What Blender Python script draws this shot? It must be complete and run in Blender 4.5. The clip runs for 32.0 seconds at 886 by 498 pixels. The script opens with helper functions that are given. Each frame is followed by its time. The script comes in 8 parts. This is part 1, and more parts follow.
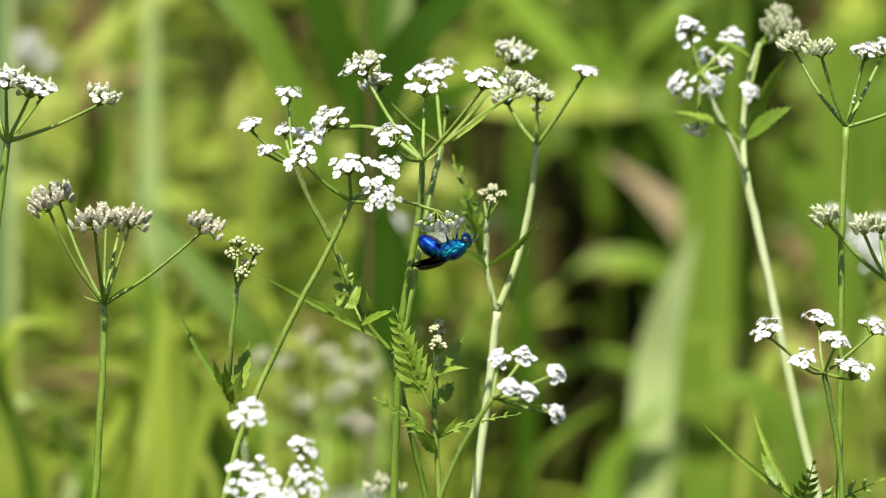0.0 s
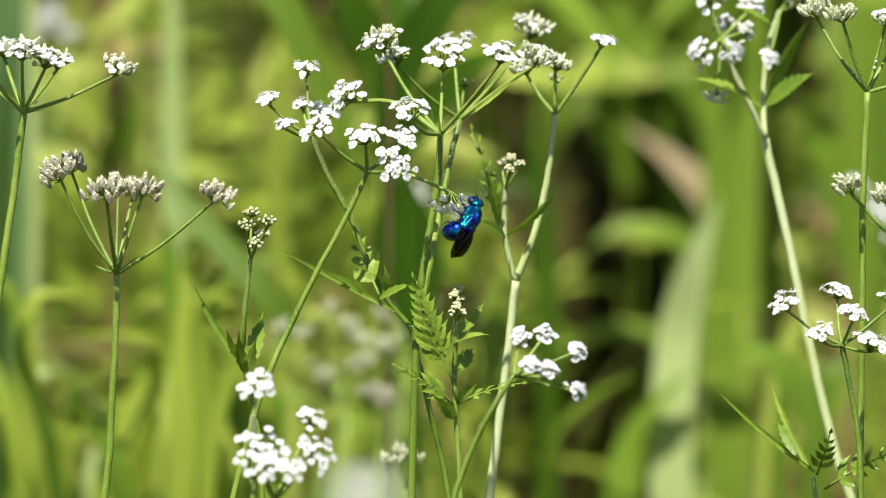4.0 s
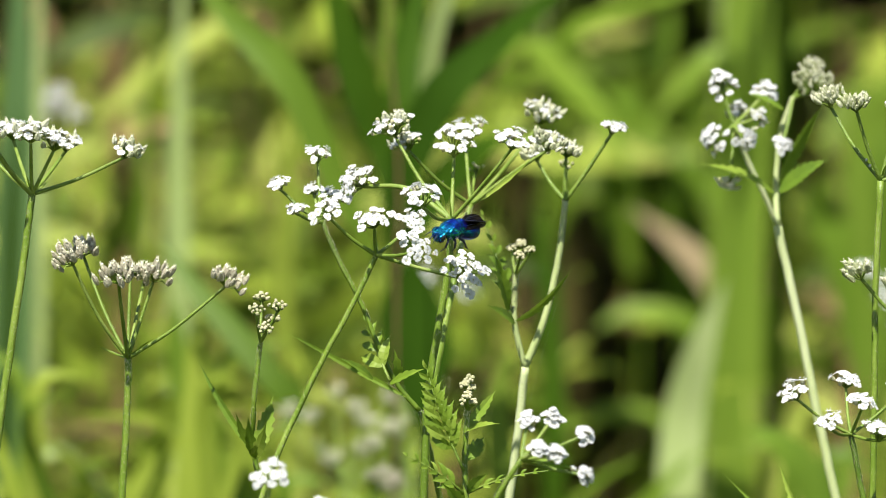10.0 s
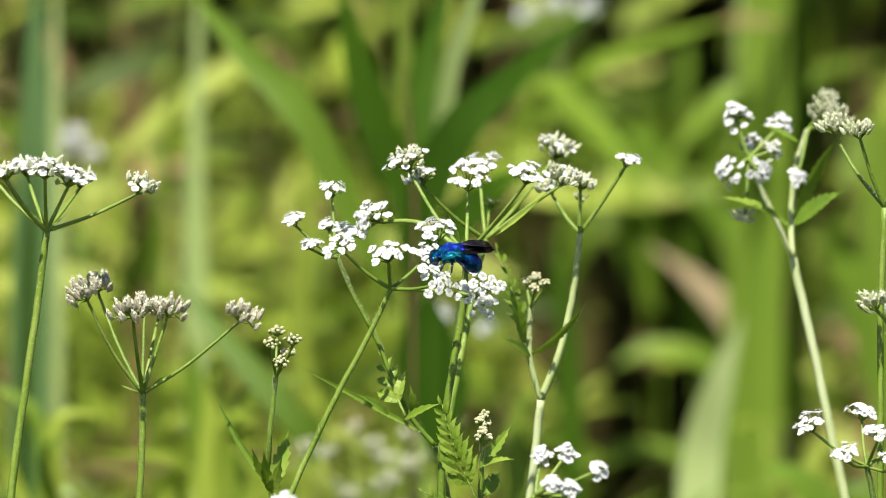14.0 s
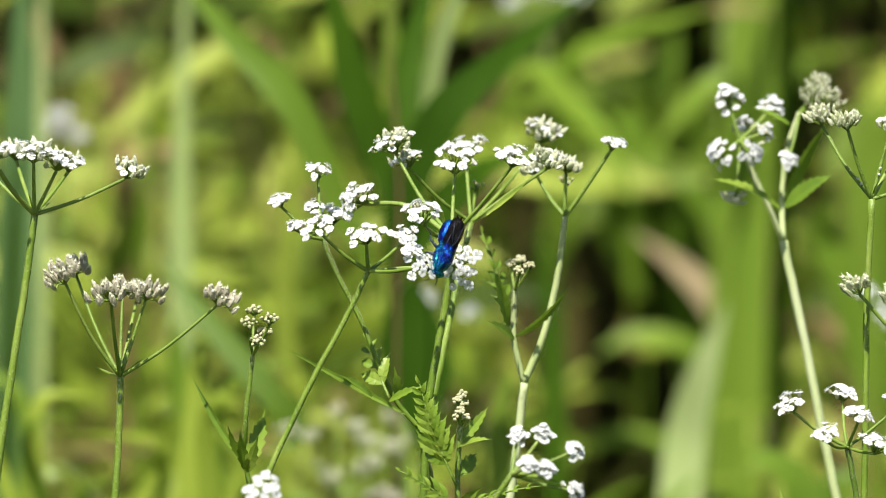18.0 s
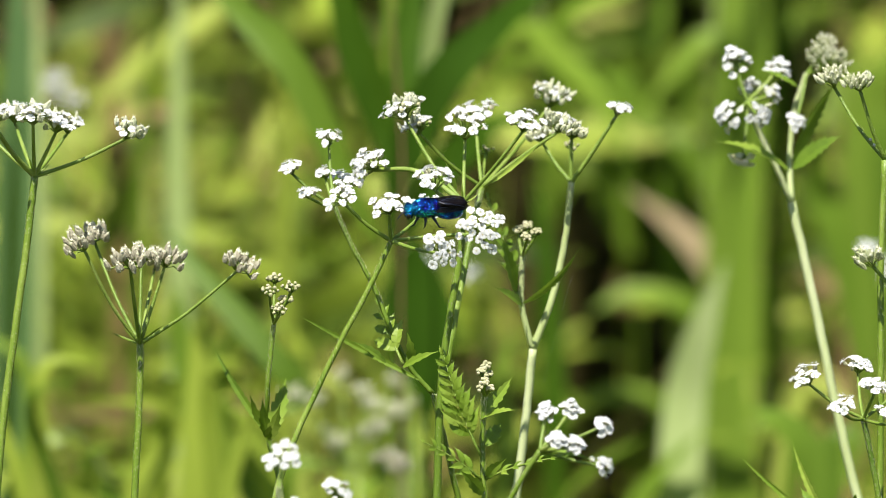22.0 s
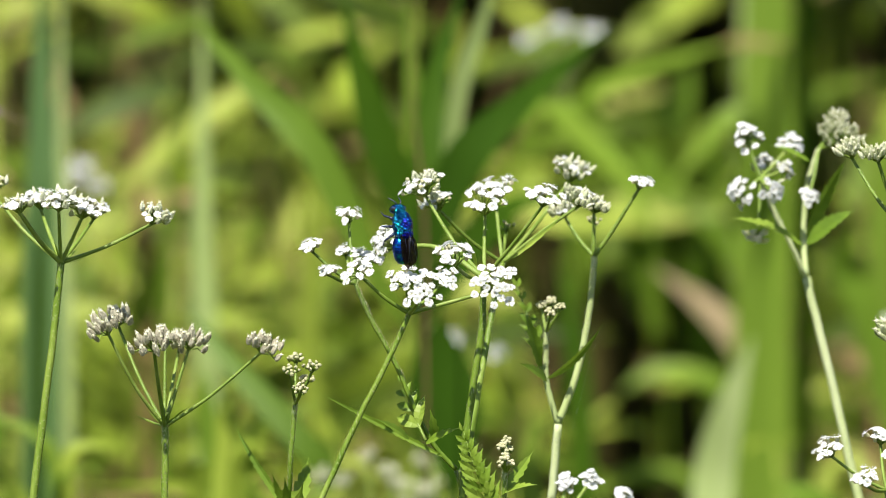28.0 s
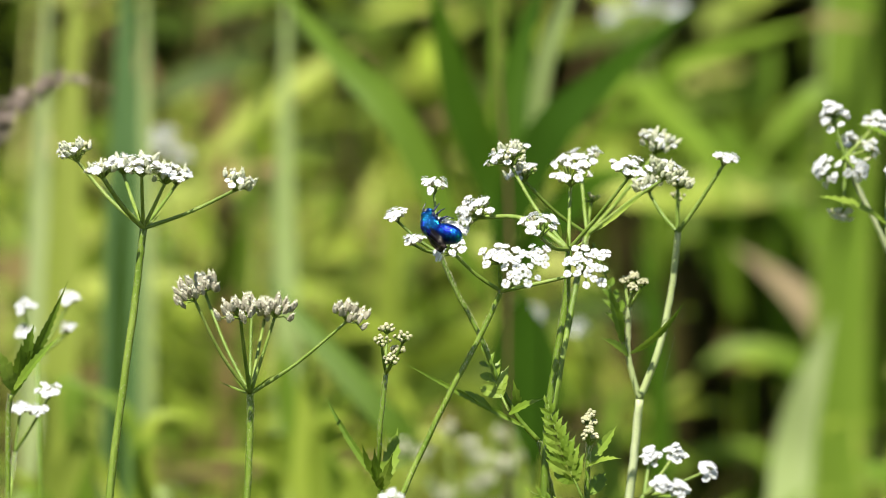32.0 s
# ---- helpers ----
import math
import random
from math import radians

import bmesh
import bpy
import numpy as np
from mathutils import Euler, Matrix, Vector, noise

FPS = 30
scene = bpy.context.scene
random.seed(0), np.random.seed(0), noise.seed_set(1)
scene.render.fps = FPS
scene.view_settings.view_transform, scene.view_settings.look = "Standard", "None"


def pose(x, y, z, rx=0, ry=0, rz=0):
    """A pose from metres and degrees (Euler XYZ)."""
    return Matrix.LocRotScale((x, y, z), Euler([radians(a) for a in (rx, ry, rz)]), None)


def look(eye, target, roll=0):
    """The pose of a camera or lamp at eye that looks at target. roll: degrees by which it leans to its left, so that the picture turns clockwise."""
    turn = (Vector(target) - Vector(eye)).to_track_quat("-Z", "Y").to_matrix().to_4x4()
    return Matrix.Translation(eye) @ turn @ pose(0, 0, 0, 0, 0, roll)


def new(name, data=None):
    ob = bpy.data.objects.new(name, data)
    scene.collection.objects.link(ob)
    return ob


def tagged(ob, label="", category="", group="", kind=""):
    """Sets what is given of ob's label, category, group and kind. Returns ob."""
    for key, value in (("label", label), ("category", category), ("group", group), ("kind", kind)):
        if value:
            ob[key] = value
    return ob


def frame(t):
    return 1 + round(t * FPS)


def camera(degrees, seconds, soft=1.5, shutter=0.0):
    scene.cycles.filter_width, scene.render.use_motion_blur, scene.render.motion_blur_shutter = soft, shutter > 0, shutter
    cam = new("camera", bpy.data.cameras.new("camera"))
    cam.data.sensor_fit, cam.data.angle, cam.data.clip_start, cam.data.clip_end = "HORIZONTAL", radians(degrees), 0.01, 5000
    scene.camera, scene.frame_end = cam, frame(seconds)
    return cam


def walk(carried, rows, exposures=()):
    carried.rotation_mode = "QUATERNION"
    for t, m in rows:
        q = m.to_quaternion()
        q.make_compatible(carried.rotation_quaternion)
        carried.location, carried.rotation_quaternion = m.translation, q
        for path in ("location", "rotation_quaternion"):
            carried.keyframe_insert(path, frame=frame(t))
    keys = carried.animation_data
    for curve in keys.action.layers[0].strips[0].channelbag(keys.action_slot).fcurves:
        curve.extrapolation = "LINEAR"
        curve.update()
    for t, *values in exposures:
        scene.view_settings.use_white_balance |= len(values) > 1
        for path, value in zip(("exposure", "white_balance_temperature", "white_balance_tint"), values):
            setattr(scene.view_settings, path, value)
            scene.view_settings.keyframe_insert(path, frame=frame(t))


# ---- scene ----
# ---------------------------------------------------------------- camera and its walk
cam = camera(8.41, 32.0, soft=0.75)
cam.data.dof.use_dof = True
cam.data.dof.focus_distance = 1.586
cam.data.dof.aperture_fstop = 13.8
walk(cam, [
    (0.0, pose(0.0000, -1.6000, 0.7600, 85.000, 0, -0.000) @ pose(0, 0, 0, 0, 0, 0.00)),
    (0.5, pose(0.0005, -1.6000, 0.7598, 84.955, 0, 0.019) @ pose(0, 0, 0, 0, 0, -0.08)),
    (1.0, pose(0.0013, -1.6000, 0.7595, 84.879, 0, 0.030) @ pose(0, 0, 0, 0, 0, 0.05)),
    (1.5, pose(0.0023, -1.6001, 0.7591, 84.898, 0, 0.148) @ pose(0, 0, 0, 0, 0, 0.26)),
    (2.0, pose(0.0034, -1.6001, 0.7588, 84.944, 0, 0.174) @ pose(0, 0, 0, 0, 0, 0.43)),
    (2.5, pose(0.0041, -1.6001, 0.7588, 84.860, 0, 0.129) @ pose(0, 0, 0, 0, 0, 0.06)),
    (3.0, pose(0.0044, -1.6001, 0.7590, 84.825, 0, 0.113) @ pose(0, 0, 0, 0, 0, -0.19)),
    (3.5, pose(0.0044, -1.6000, 0.7594, 84.733, 0, 0.271) @ pose(0, 0, 0, 0, 0, -0.27)),
    (5.5, pose(0.0056, -1.6000, 0.7603, 84.713, 0, 0.341) @ pose(0, 0, 0, 0, 0, 0.29)),
    (6.0, pose(0.0055, -1.5999, 0.7606, 84.634, 0, 0.271) @ pose(0, 0, 0, 0, 0, 0.13)),
    (6.5, pose(0.0053, -1.5999, 0.7610, 84.824, 0, 0.282) @ pose(0, 0, 0, 0, 0, 0.24)),
    (7.0, pose(0.0047, -1.5999, 0.7617, 84.785, 0, 0.301) @ pose(0, 0, 0, 0, 0, 0.15)),
    (7.5, pose(0.0038, -1.5998, 0.7624, 84.778, 0, 0.252) @ pose(0, 0, 0, 0, 0, 0.15)),
    (8.0, pose(0.0028, -1.5997, 0.7631, 84.700, 0, 0.014) @ pose(0, 0, 0, 0, 0, 0.13)),
    (8.5, pose(0.0018, -1.5997, 0.7635, 84.843, 0, 0.014) @ pose(0, 0, 0, 0, 0, 0.14)),
    (9.0, pose(0.0010, -1.5997, 0.7634, 85.203, 0, 0.056) @ pose(0, 0, 0, 0, 0, -0.14)),
    (9.5, pose(0.0007, -1.5997, 0.7629, 85.415, 0, 0.164) @ pose(0, 0, 0, 0, 0, 0.11)),
    (10.0, pose(0.0008, -1.5998, 0.7620, 85.457, 0, 0.291) @ pose(0, 0, 0, 0, 0, 0.14)),
    (10.5, pose(0.0014, -1.5999, 0.7610, 85.584, 0, 0.203) @ pose(0, 0, 0, 0, 0, 0.30)),
    (11.0, pose(0.0022, -1.6000, 0.7601, 85.802, 0, 0.286) @ pose(0, 0, 0, 0, 0, 0.32)),
    (11.5, pose(0.0030, -1.6000, 0.7595, 85.812, 0, 0.360) @ pose(0, 0, 0, 0, 0, 0.39)),
    (12.0, pose(0.0034, -1.6001, 0.7592, 85.862, 0, 0.437) @ pose(0, 0, 0, 0, 0, 0.12)),
    (12.5, pose(0.0035, -1.6001, 0.7591, 85.873, 0, 0.268) @ pose(0, 0, 0, 0, 0, -0.31)),
    (13.0, pose(0.0032, -1.6001, 0.7592, 85.801, 0, 0.257) @ pose(0, 0, 0, 0, 0, -0.32)),
    (13.5, pose(0.0029, -1.6001, 0.7592, 85.781, 0, 0.423) @ pose(0, 0, 0, 0, 0, -0.30)),
    (14.0, pose(0.0027, -1.6001, 0.7592, 85.878, 0, 0.499) @ pose(0, 0, 0, 0, 0, -0.16)),
    (14.5, pose(0.0026, -1.6001, 0.7590, 85.828, 0, 0.459) @ pose(0, 0, 0, 0, 0, -0.37)),
    (16.5, pose(0.0041, -1.6002, 0.7579, 85.870, 0, 0.300) @ pose(0, 0, 0, 0, 0, -0.31)),
    (17.0, pose(0.0043, -1.6002, 0.7576, 86.013, 0, 0.330) @ pose(0, 0, 0, 0, 0, -0.11)),
    (17.5, pose(0.0042, -1.6002, 0.7572, 86.035, 0, 0.488) @ pose(0, 0, 0, 0, 0, 0.20)),
    (18.0, pose(0.0039, -1.6003, 0.7571, 85.783, 0, 0.384) @ pose(0, 0, 0, 0, 0, 0.31)),
    (18.5, pose(0.0034, -1.6003, 0.7571, 85.531, 0, 0.348) @ pose(0, 0, 0, 0, 0, 0.08)),
    (19.0, pose(0.0026, -1.6002, 0.7573, 85.844, 0, 0.231) @ pose(0, 0, 0, 0, 0, -0.04)),
    (19.5, pose(0.0015, -1.6002, 0.7576, 85.681, 0, 0.168) @ pose(0, 0, 0, 0, 0, 0.34)),
    (20.0, pose(0.0001, -1.6002, 0.7581, 85.485, 0, -0.056) @ pose(0, 0, 0, 0, 0, 0.62)),
    (20.5, pose(-0.0018, -1.6001, 0.7587, 85.413, 0, 0.050) @ pose(0, 0, 0, 0, 0, 0.33)),
    (21.0, pose(-0.0041, -1.6001, 0.7594, 85.442, 0, 0.120) @ pose(0, 0, 0, 0, 0, 0.42)),
    (21.5, pose(-0.0065, -1.6000, 0.7601, 85.390, 0, 0.042) @ pose(0, 0, 0, 0, 0, -0.65)),
    (22.0, pose(-0.0086, -1.5999, 0.7609, 85.320, 0, 0.068) @ pose(0, 0, 0, 0, 0, -0.28)),
    (22.5, pose(-0.0099, -1.5999, 0.7616, 85.235, 0, 0.269) @ pose(0, 0, 0, 0, 0, 0.18)),
    (23.0, pose(-0.0105, -1.5998, 0.7622, 85.253, 0, 0.362) @ pose(0, 0, 0, 0, 0, -0.11)),
    (23.5, pose(-0.0104, -1.5998, 0.7628, 85.437, 0, 0.424) @ pose(0, 0, 0, 0, 0, 0.06)),
    (24.0, pose(-0.0098, -1.5997, 0.7631, 85.392, 0, 0.478) @ pose(0, 0, 0, 0, 0, 0.35)),
    (24.5, pose(-0.0084, -1.5998, 0.7626, 85.385, 0, 0.543) @ pose(0, 0, 0, 0, 0, 0.61)),
    (26.5, pose(-0.0046, -1.6001, 0.7591, 85.663, 0, 0.656) @ pose(0, 0, 0, 0, 0, -1.17)),
    (27.0, pose(-0.0043, -1.6001, 0.7589, 85.835, 0, 0.498) @ pose(0, 0, 0, 0, 0, -1.69)),
    (27.5, pose(-0.0041, -1.6001, 0.7586, 85.895, 0, 0.395) @ pose(0, 0, 0, 0, 0, -1.28)),
    (28.0, pose(-0.0039, -1.6001, 0.7583, 86.154, 0, 0.418) @ pose(0, 0, 0, 0, 0, -1.15)),
    (28.5, pose(-0.0041, -1.6002, 0.7580, 86.246, 0, 0.740) @ pose(0, 0, 0, 0, 0, -0.84)),
    (29.0, pose(-0.0047, -1.6002, 0.7577, 86.222, 0, 0.830) @ pose(0, 0, 0, 0, 0, -0.99)),
    (29.5, pose(-0.0053, -1.6002, 0.7574, 86.139, 0, 0.811) @ pose(0, 0, 0, 0, 0, -1.08)),
    (30.0, pose(-0.0059, -1.6002, 0.7572, 86.159, 0, 0.832) @ pose(0, 0, 0, 0, 0, -0.93)),
    (30.5, pose(-0.0064, -1.6003, 0.7570, 86.143, 0, 0.929) @ pose(0, 0, 0, 0, 0, -0.78)),
    (31.0, pose(-0.0070, -1.6003, 0.7568, 86.001, 0, 1.092) @ pose(0, 0, 0, 0, 0, -0.83)),
    (31.5, pose(-0.0076, -1.6003, 0.7567, 85.794, 0, 1.143) @ pose(0, 0, 0, 0, 0, -0.66)),
    (32.0, pose(-0.0079, -1.6003, 0.7566, 85.959, 0, 1.103) @ pose(0, 0, 0, 0, 0, -0.45)),
])

# ---------------------------------------------------------------- world, sun, exposure
SUN_DIR = Vector((-0.2, -0.5, 1.0)).normalized()   # towards the sun: high, a little to the left behind the camera
world = bpy.data.worlds.new("world")
scene.world = world
world.use_nodes = True
wt = world.node_tree
sky = wt.nodes.new("ShaderNodeTexSky")
sky.sky_type = 'NISHITA'
sky.sun_disc = False
sky.sun_elevation = math.asin(SUN_DIR.z)
sky.sun_rotation = math.atan2(SUN_DIR.x, SUN_DIR.y)
wt.links.new(sky.outputs[0], wt.nodes["Background"].inputs[0])
wt.nodes["Background"].inputs[1].default_value = 0.06
sun = new("sun", bpy.data.lights.new("sun", 'SUN'))
sun.data.energy = 5.0
sun.data.angle = radians(0.53)
sun.data.color = (1.0, 0.94, 0.86)
sun.matrix_world = look(SUN_DIR * 10, (0, 0, 0))
scene.view_settings.exposure = 0.92


# ---------------------------------------------------------------- materials
def nodes_of(name):
    m = bpy.data.materials.new(name)
    m.use_nodes = True
    return m, m.node_tree, m.node_tree.nodes["Principled BSDF"]


def node(nt, kind, **inputs):
    n = nt.nodes.new(kind)
    for k, v in inputs.items():
        n.inputs[k.replace("_", " ")].default_value = v
    return n


def ramp(nt, fac, stops):
    r = nt.nodes.new("ShaderNodeValToRGB")
    while len(r.color_ramp.elements) < len(stops):
        r.color_ramp.elements.new(0.5)
    for e, (p, c) in zip(r.color_ramp.elements, stops):
        e.position, e.color = p, (*c, 1)
    nt.links.new(fac, r.inputs[0])
    return r.outputs[0]


def plant_mat(name, stops, rough=0.5, scale=300, thin=0.3, bump=0.3, stretch=(1, 1, 1), island=False, gloss=0.35):
    """Plant tissue: two scales of mottling, fine relief, light shining through. thin: share of light let through."""
    m, nt, b = nodes_of(name)
    co = nt.nodes.new("ShaderNodeTexCoord")
    mp = nt.nodes.new("ShaderNodeMapping")
    mp.inputs["Scale"].default_value = stretch
    nt.links.new(co.outputs["Object"], mp.inputs[0])
    n1 = node(nt, "ShaderNodeTexNoise", Scale=scale, Detail=4.0, Roughness=0.6)
    n2 = node(nt, "ShaderNodeTexNoise", Scale=scale * 0.12, Detail=2.0)
    for n in (n1, n2):
        nt.links.new(mp.outputs[0], n.inputs["Vector"])
    if island:
        rnd = nt.nodes.new("ShaderNodeNewGeometry").outputs["Random Per Island"]
    else:
        rnd = nt.nodes.new("ShaderNodeObjectInfo").outputs["Random"]
    a = nt.nodes.new("ShaderNodeMath"); a.operation = 'MULTIPLY_ADD'
    nt.links.new(n1.outputs[0], a.inputs[0]); a.inputs[1].default_value = 0.45
    nt.links.new(n2.outputs[0], a.inputs[2])
    c = nt.nodes.new("ShaderNodeMath"); c.operation = 'MULTIPLY_ADD'
    nt.links.new(rnd, c.inputs[0]); c.inputs[1].default_value = 0.8 if island else 0.35
    nt.links.new(a.outputs[0], c.inputs[2])
    d = nt.nodes.new("ShaderNodeMath"); d.operation = 'SUBTRACT'
    nt.links.new(c.outputs[0], d.inputs[0]); d.inputs[1].default_value = 0.62 if island else 0.4
    col = ramp(nt, d.outputs[0], stops)
    nt.links.new(col, b.inputs["Base Color"])
    b.inputs["Roughness"].default_value = rough
    b.inputs["Specular IOR Level"].default_value = gloss
    bp = node(nt, "ShaderNodeBump", Strength=bump, Distance=0.0004)
    nt.links.new(n1.outputs[0], bp.inputs["Height"])
    nt.links.new(bp.outputs[0], b.inputs["Normal"])
    if thin:
        tr = nt.nodes.new("ShaderNodeBsdfTranslucent")
        nt.links.new(col, tr.inputs[0])
        mx = nt.nodes.new("ShaderNodeMixShader")
        mx.inputs[0].default_value = thin
        nt.links.new(b.outputs[0], mx.inputs[1])
        nt.links.new(tr.outputs[0], mx.inputs[2])
        nt.links.new(mx.outputs[0], nt.nodes["Material Output"].inputs[0])
    return m


STEM = plant_mat("stem_green", [(0.0, (0.06, 0.12, 0.008)), (0.5, (0.145, 0.235, 0.02)), (1.0, (0.34, 0.43, 0.09))], 0.42, 900, 0.08, 1.0, (1, 1, 0.3), gloss=0.45)
STEM_PALE = plant_mat("stem_pale", [(0.0, (0.26, 0.34, 0.10)), (0.5, (0.44, 0.52, 0.23)), (1.0, (0.64, 0.69, 0.44))], 0.45, 700, 0.08, 0.8, (1, 1, 0.2), gloss=0.35)
RAY = plant_mat("ray_green", [(0.0, (0.08, 0.14, 0.014)), (0.45, (0.16, 0.25, 0.03)), (1.0, (0.32, 0.40, 0.10))], 0.42, 1100, 0.08, 1.0, gloss=0.45)
LEAF = plant_mat("parsley_leaf", [(0.0, (0.07, 0.14, 0.012)), (0.5, (0.18, 0.29, 0.025)), (1.0, (0.36, 0.46, 0.08))], 0.42, 380, 0.33, 0.8, gloss=0.4)
PETAL = plant_mat("white_petal", [(0.0, (0.56, 0.58, 0.58)), (0.5, (0.70, 0.72, 0.72)), (1.0, (0.82, 0.83, 0.84))], 0.6, 1500, 0.25, 0.6, gloss=0.2)
YOUNG = plant_mat("young_fruit_pale", [(0.0, (0.36, 0.42, 0.20)), (0.5, (0.58, 0.61, 0.42)), (1.0, (0.80, 0.79, 0.68))], 0.6, 1500, 0.2, 0.5)
BUD = plant_mat("greenish_bud", [(0.0, (0.28, 0.31, 0.14)), (0.5, (0.49, 0.48, 0.29)), (1.0, (0.70, 0.64, 0.50))], 0.6, 1200, 0.15, 0.4)
FRUIT = plant_mat("grey_fruit", [(0.0, (0.22, 0.20, 0.13)), (0.5, (0.45, 0.425, 0.31)), (1.0, (0.68, 0.66, 0.53))], 0.7, 1800, 0.2, 0.8)
CREAM = plant_mat("cream_tip", [(0.0, (0.55, 0.56, 0.36)), (0.5, (0.74, 0.73, 0.55)), (1.0, (0.85, 0.83, 0.70))], 0.6, 1500, 0.2, 0.3, gloss=0.2)
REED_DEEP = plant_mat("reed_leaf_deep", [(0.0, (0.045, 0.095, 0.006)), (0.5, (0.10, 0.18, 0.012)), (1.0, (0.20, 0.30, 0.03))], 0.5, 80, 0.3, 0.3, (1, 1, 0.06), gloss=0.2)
FRUIT_GREEN = plant_mat("green_fruit", [(0.0, (0.20, 0.25, 0.10)), (0.5, (0.38, 0.42, 0.22)), (1.0, (0.60, 0.62, 0.42))], 0.7, 1800, 0.12, 0.6)
GRASS = plant_mat("meadow_grass", [(0.0, (0.045, 0.075, 0.008)), (0.35, (0.175, 0.245, 0.024)), (0.65, (0.36, 0.44, 0.055)), (0.85, (0.50, 0.51, 0.14)), (1.0, (0.52, 0.42, 0.24))], 0.55, 60, 0.45, 0.2, island=True, gloss=0.2)
HERB = plant_mat("herb_leaf", [(0.0, (0.03, 0.055, 0.007)), (0.4, (0.14, 0.215, 0.020)), (0.72, (0.35, 0.45, 0.05)), (1.0, (0.52, 0.56, 0.15))], 0.55, 60, 0.42, 0.3, island=True, gloss=0.2)
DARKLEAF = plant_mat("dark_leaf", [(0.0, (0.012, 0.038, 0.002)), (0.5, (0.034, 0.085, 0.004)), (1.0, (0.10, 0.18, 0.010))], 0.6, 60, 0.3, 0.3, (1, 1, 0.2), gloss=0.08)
REED = plant_mat("reed_leaf", [(0.0, (0.07, 0.14, 0.010)), (0.5, (0.14, 0.235, 0.02)), (1.0, (0.27, 0.37, 0.055))], 0.5, 80, 0.35, 0.3, (1, 1, 0.06), gloss=0.2)
REED_BLUE = plant_mat("reed_leaf_blue", [(0.0, (0.06, 0.125, 0.035)), (0.5, (0.11, 0.20, 0.065)), (1.0, (0.21, 0.31, 0.12))], 0.45, 80, 0.3, 0.3, (1, 1, 0.06), gloss=0.25)
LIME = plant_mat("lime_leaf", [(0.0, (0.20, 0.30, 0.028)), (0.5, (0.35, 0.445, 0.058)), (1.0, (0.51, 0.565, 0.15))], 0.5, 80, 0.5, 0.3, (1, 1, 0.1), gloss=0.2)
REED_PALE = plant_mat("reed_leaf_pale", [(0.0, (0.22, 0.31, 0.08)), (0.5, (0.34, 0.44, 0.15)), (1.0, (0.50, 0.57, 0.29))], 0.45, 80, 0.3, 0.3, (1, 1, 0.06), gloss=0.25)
DRY = plant_mat("dry_leaf", [(0.0, (0.22, 0.165, 0.085)), (0.5, (0.35, 0.275, 0.155)), (1.0, (0.50, 0.41, 0.26))], 0.7, 80, 0.2, 0.5, (1, 1, 0.2))
BROWN = plant_mat("brown_stalk", [(0.0, (0.07, 0.03, 0.015)), (0.5, (0.16, 0.085, 0.045)), (1.0, (0.28, 0.18, 0.10))], 0.6, 80, 0.1, 0.5, (1, 1, 0.1), gloss=0.2)
STRAW = plant_mat("straw", [(0.0, (0.08, 0.05, 0.02)), (0.5, (0.24, 0.17, 0.07)), (1.0, (0.48, 0.39, 0.19))], 0.65, 60, 0.3, 0.3, island=True, gloss=0.15)
SEED = plant_mat("seed_head", [(0.0, (0.13, 0.10, 0.075)), (0.5, (0.25, 0.20, 0.16)), (1.0, (0.42, 0.36, 0.29))], 0.8, 900, 0.1, 0.5)
# brown-black leaf colour: the deep shade behind the meadow is painted in
HEDGE_SHADED = plant_mat("hedge_leaf_shaded", [(0.0, (0.022, 0.018, 0.008)), (0.6, (0.075, 0.065, 0.02)), (1.0, (0.20, 0.18, 0.05))], 0.7, 30, 0.2, 0.3, island=True, gloss=0.08)


def soil_mat():
    m, nt, b = nodes_of("soil")
    co = nt.nodes.new("ShaderNodeTexCoord")
    n1 = node(nt, "ShaderNodeTexNoise", Scale=9.0, Detail=8.0, Roughness=0.7)
    nt.links.new(co.outputs["Object"], n1.inputs["Vector"])
    nt.links.new(ramp(nt, n1.outputs[0], [(0.3, (0.02, 0.015, 0.007)), (0.5, (0.04, 0.04, 0.014)), (0.7, (0.06, 0.085, 0.016))]), b.inputs["Base Color"])
    b.inputs["Roughness"].default_value = 0.95
    bp = node(nt, "ShaderNodeBump", Strength=0.8, Distance=0.02)
    nt.links.new(n1.outputs[0], bp.inputs["Height"])
    nt.links.new(bp.outputs[0], b.inputs["Normal"])
    return m


SOIL = soil_mat()


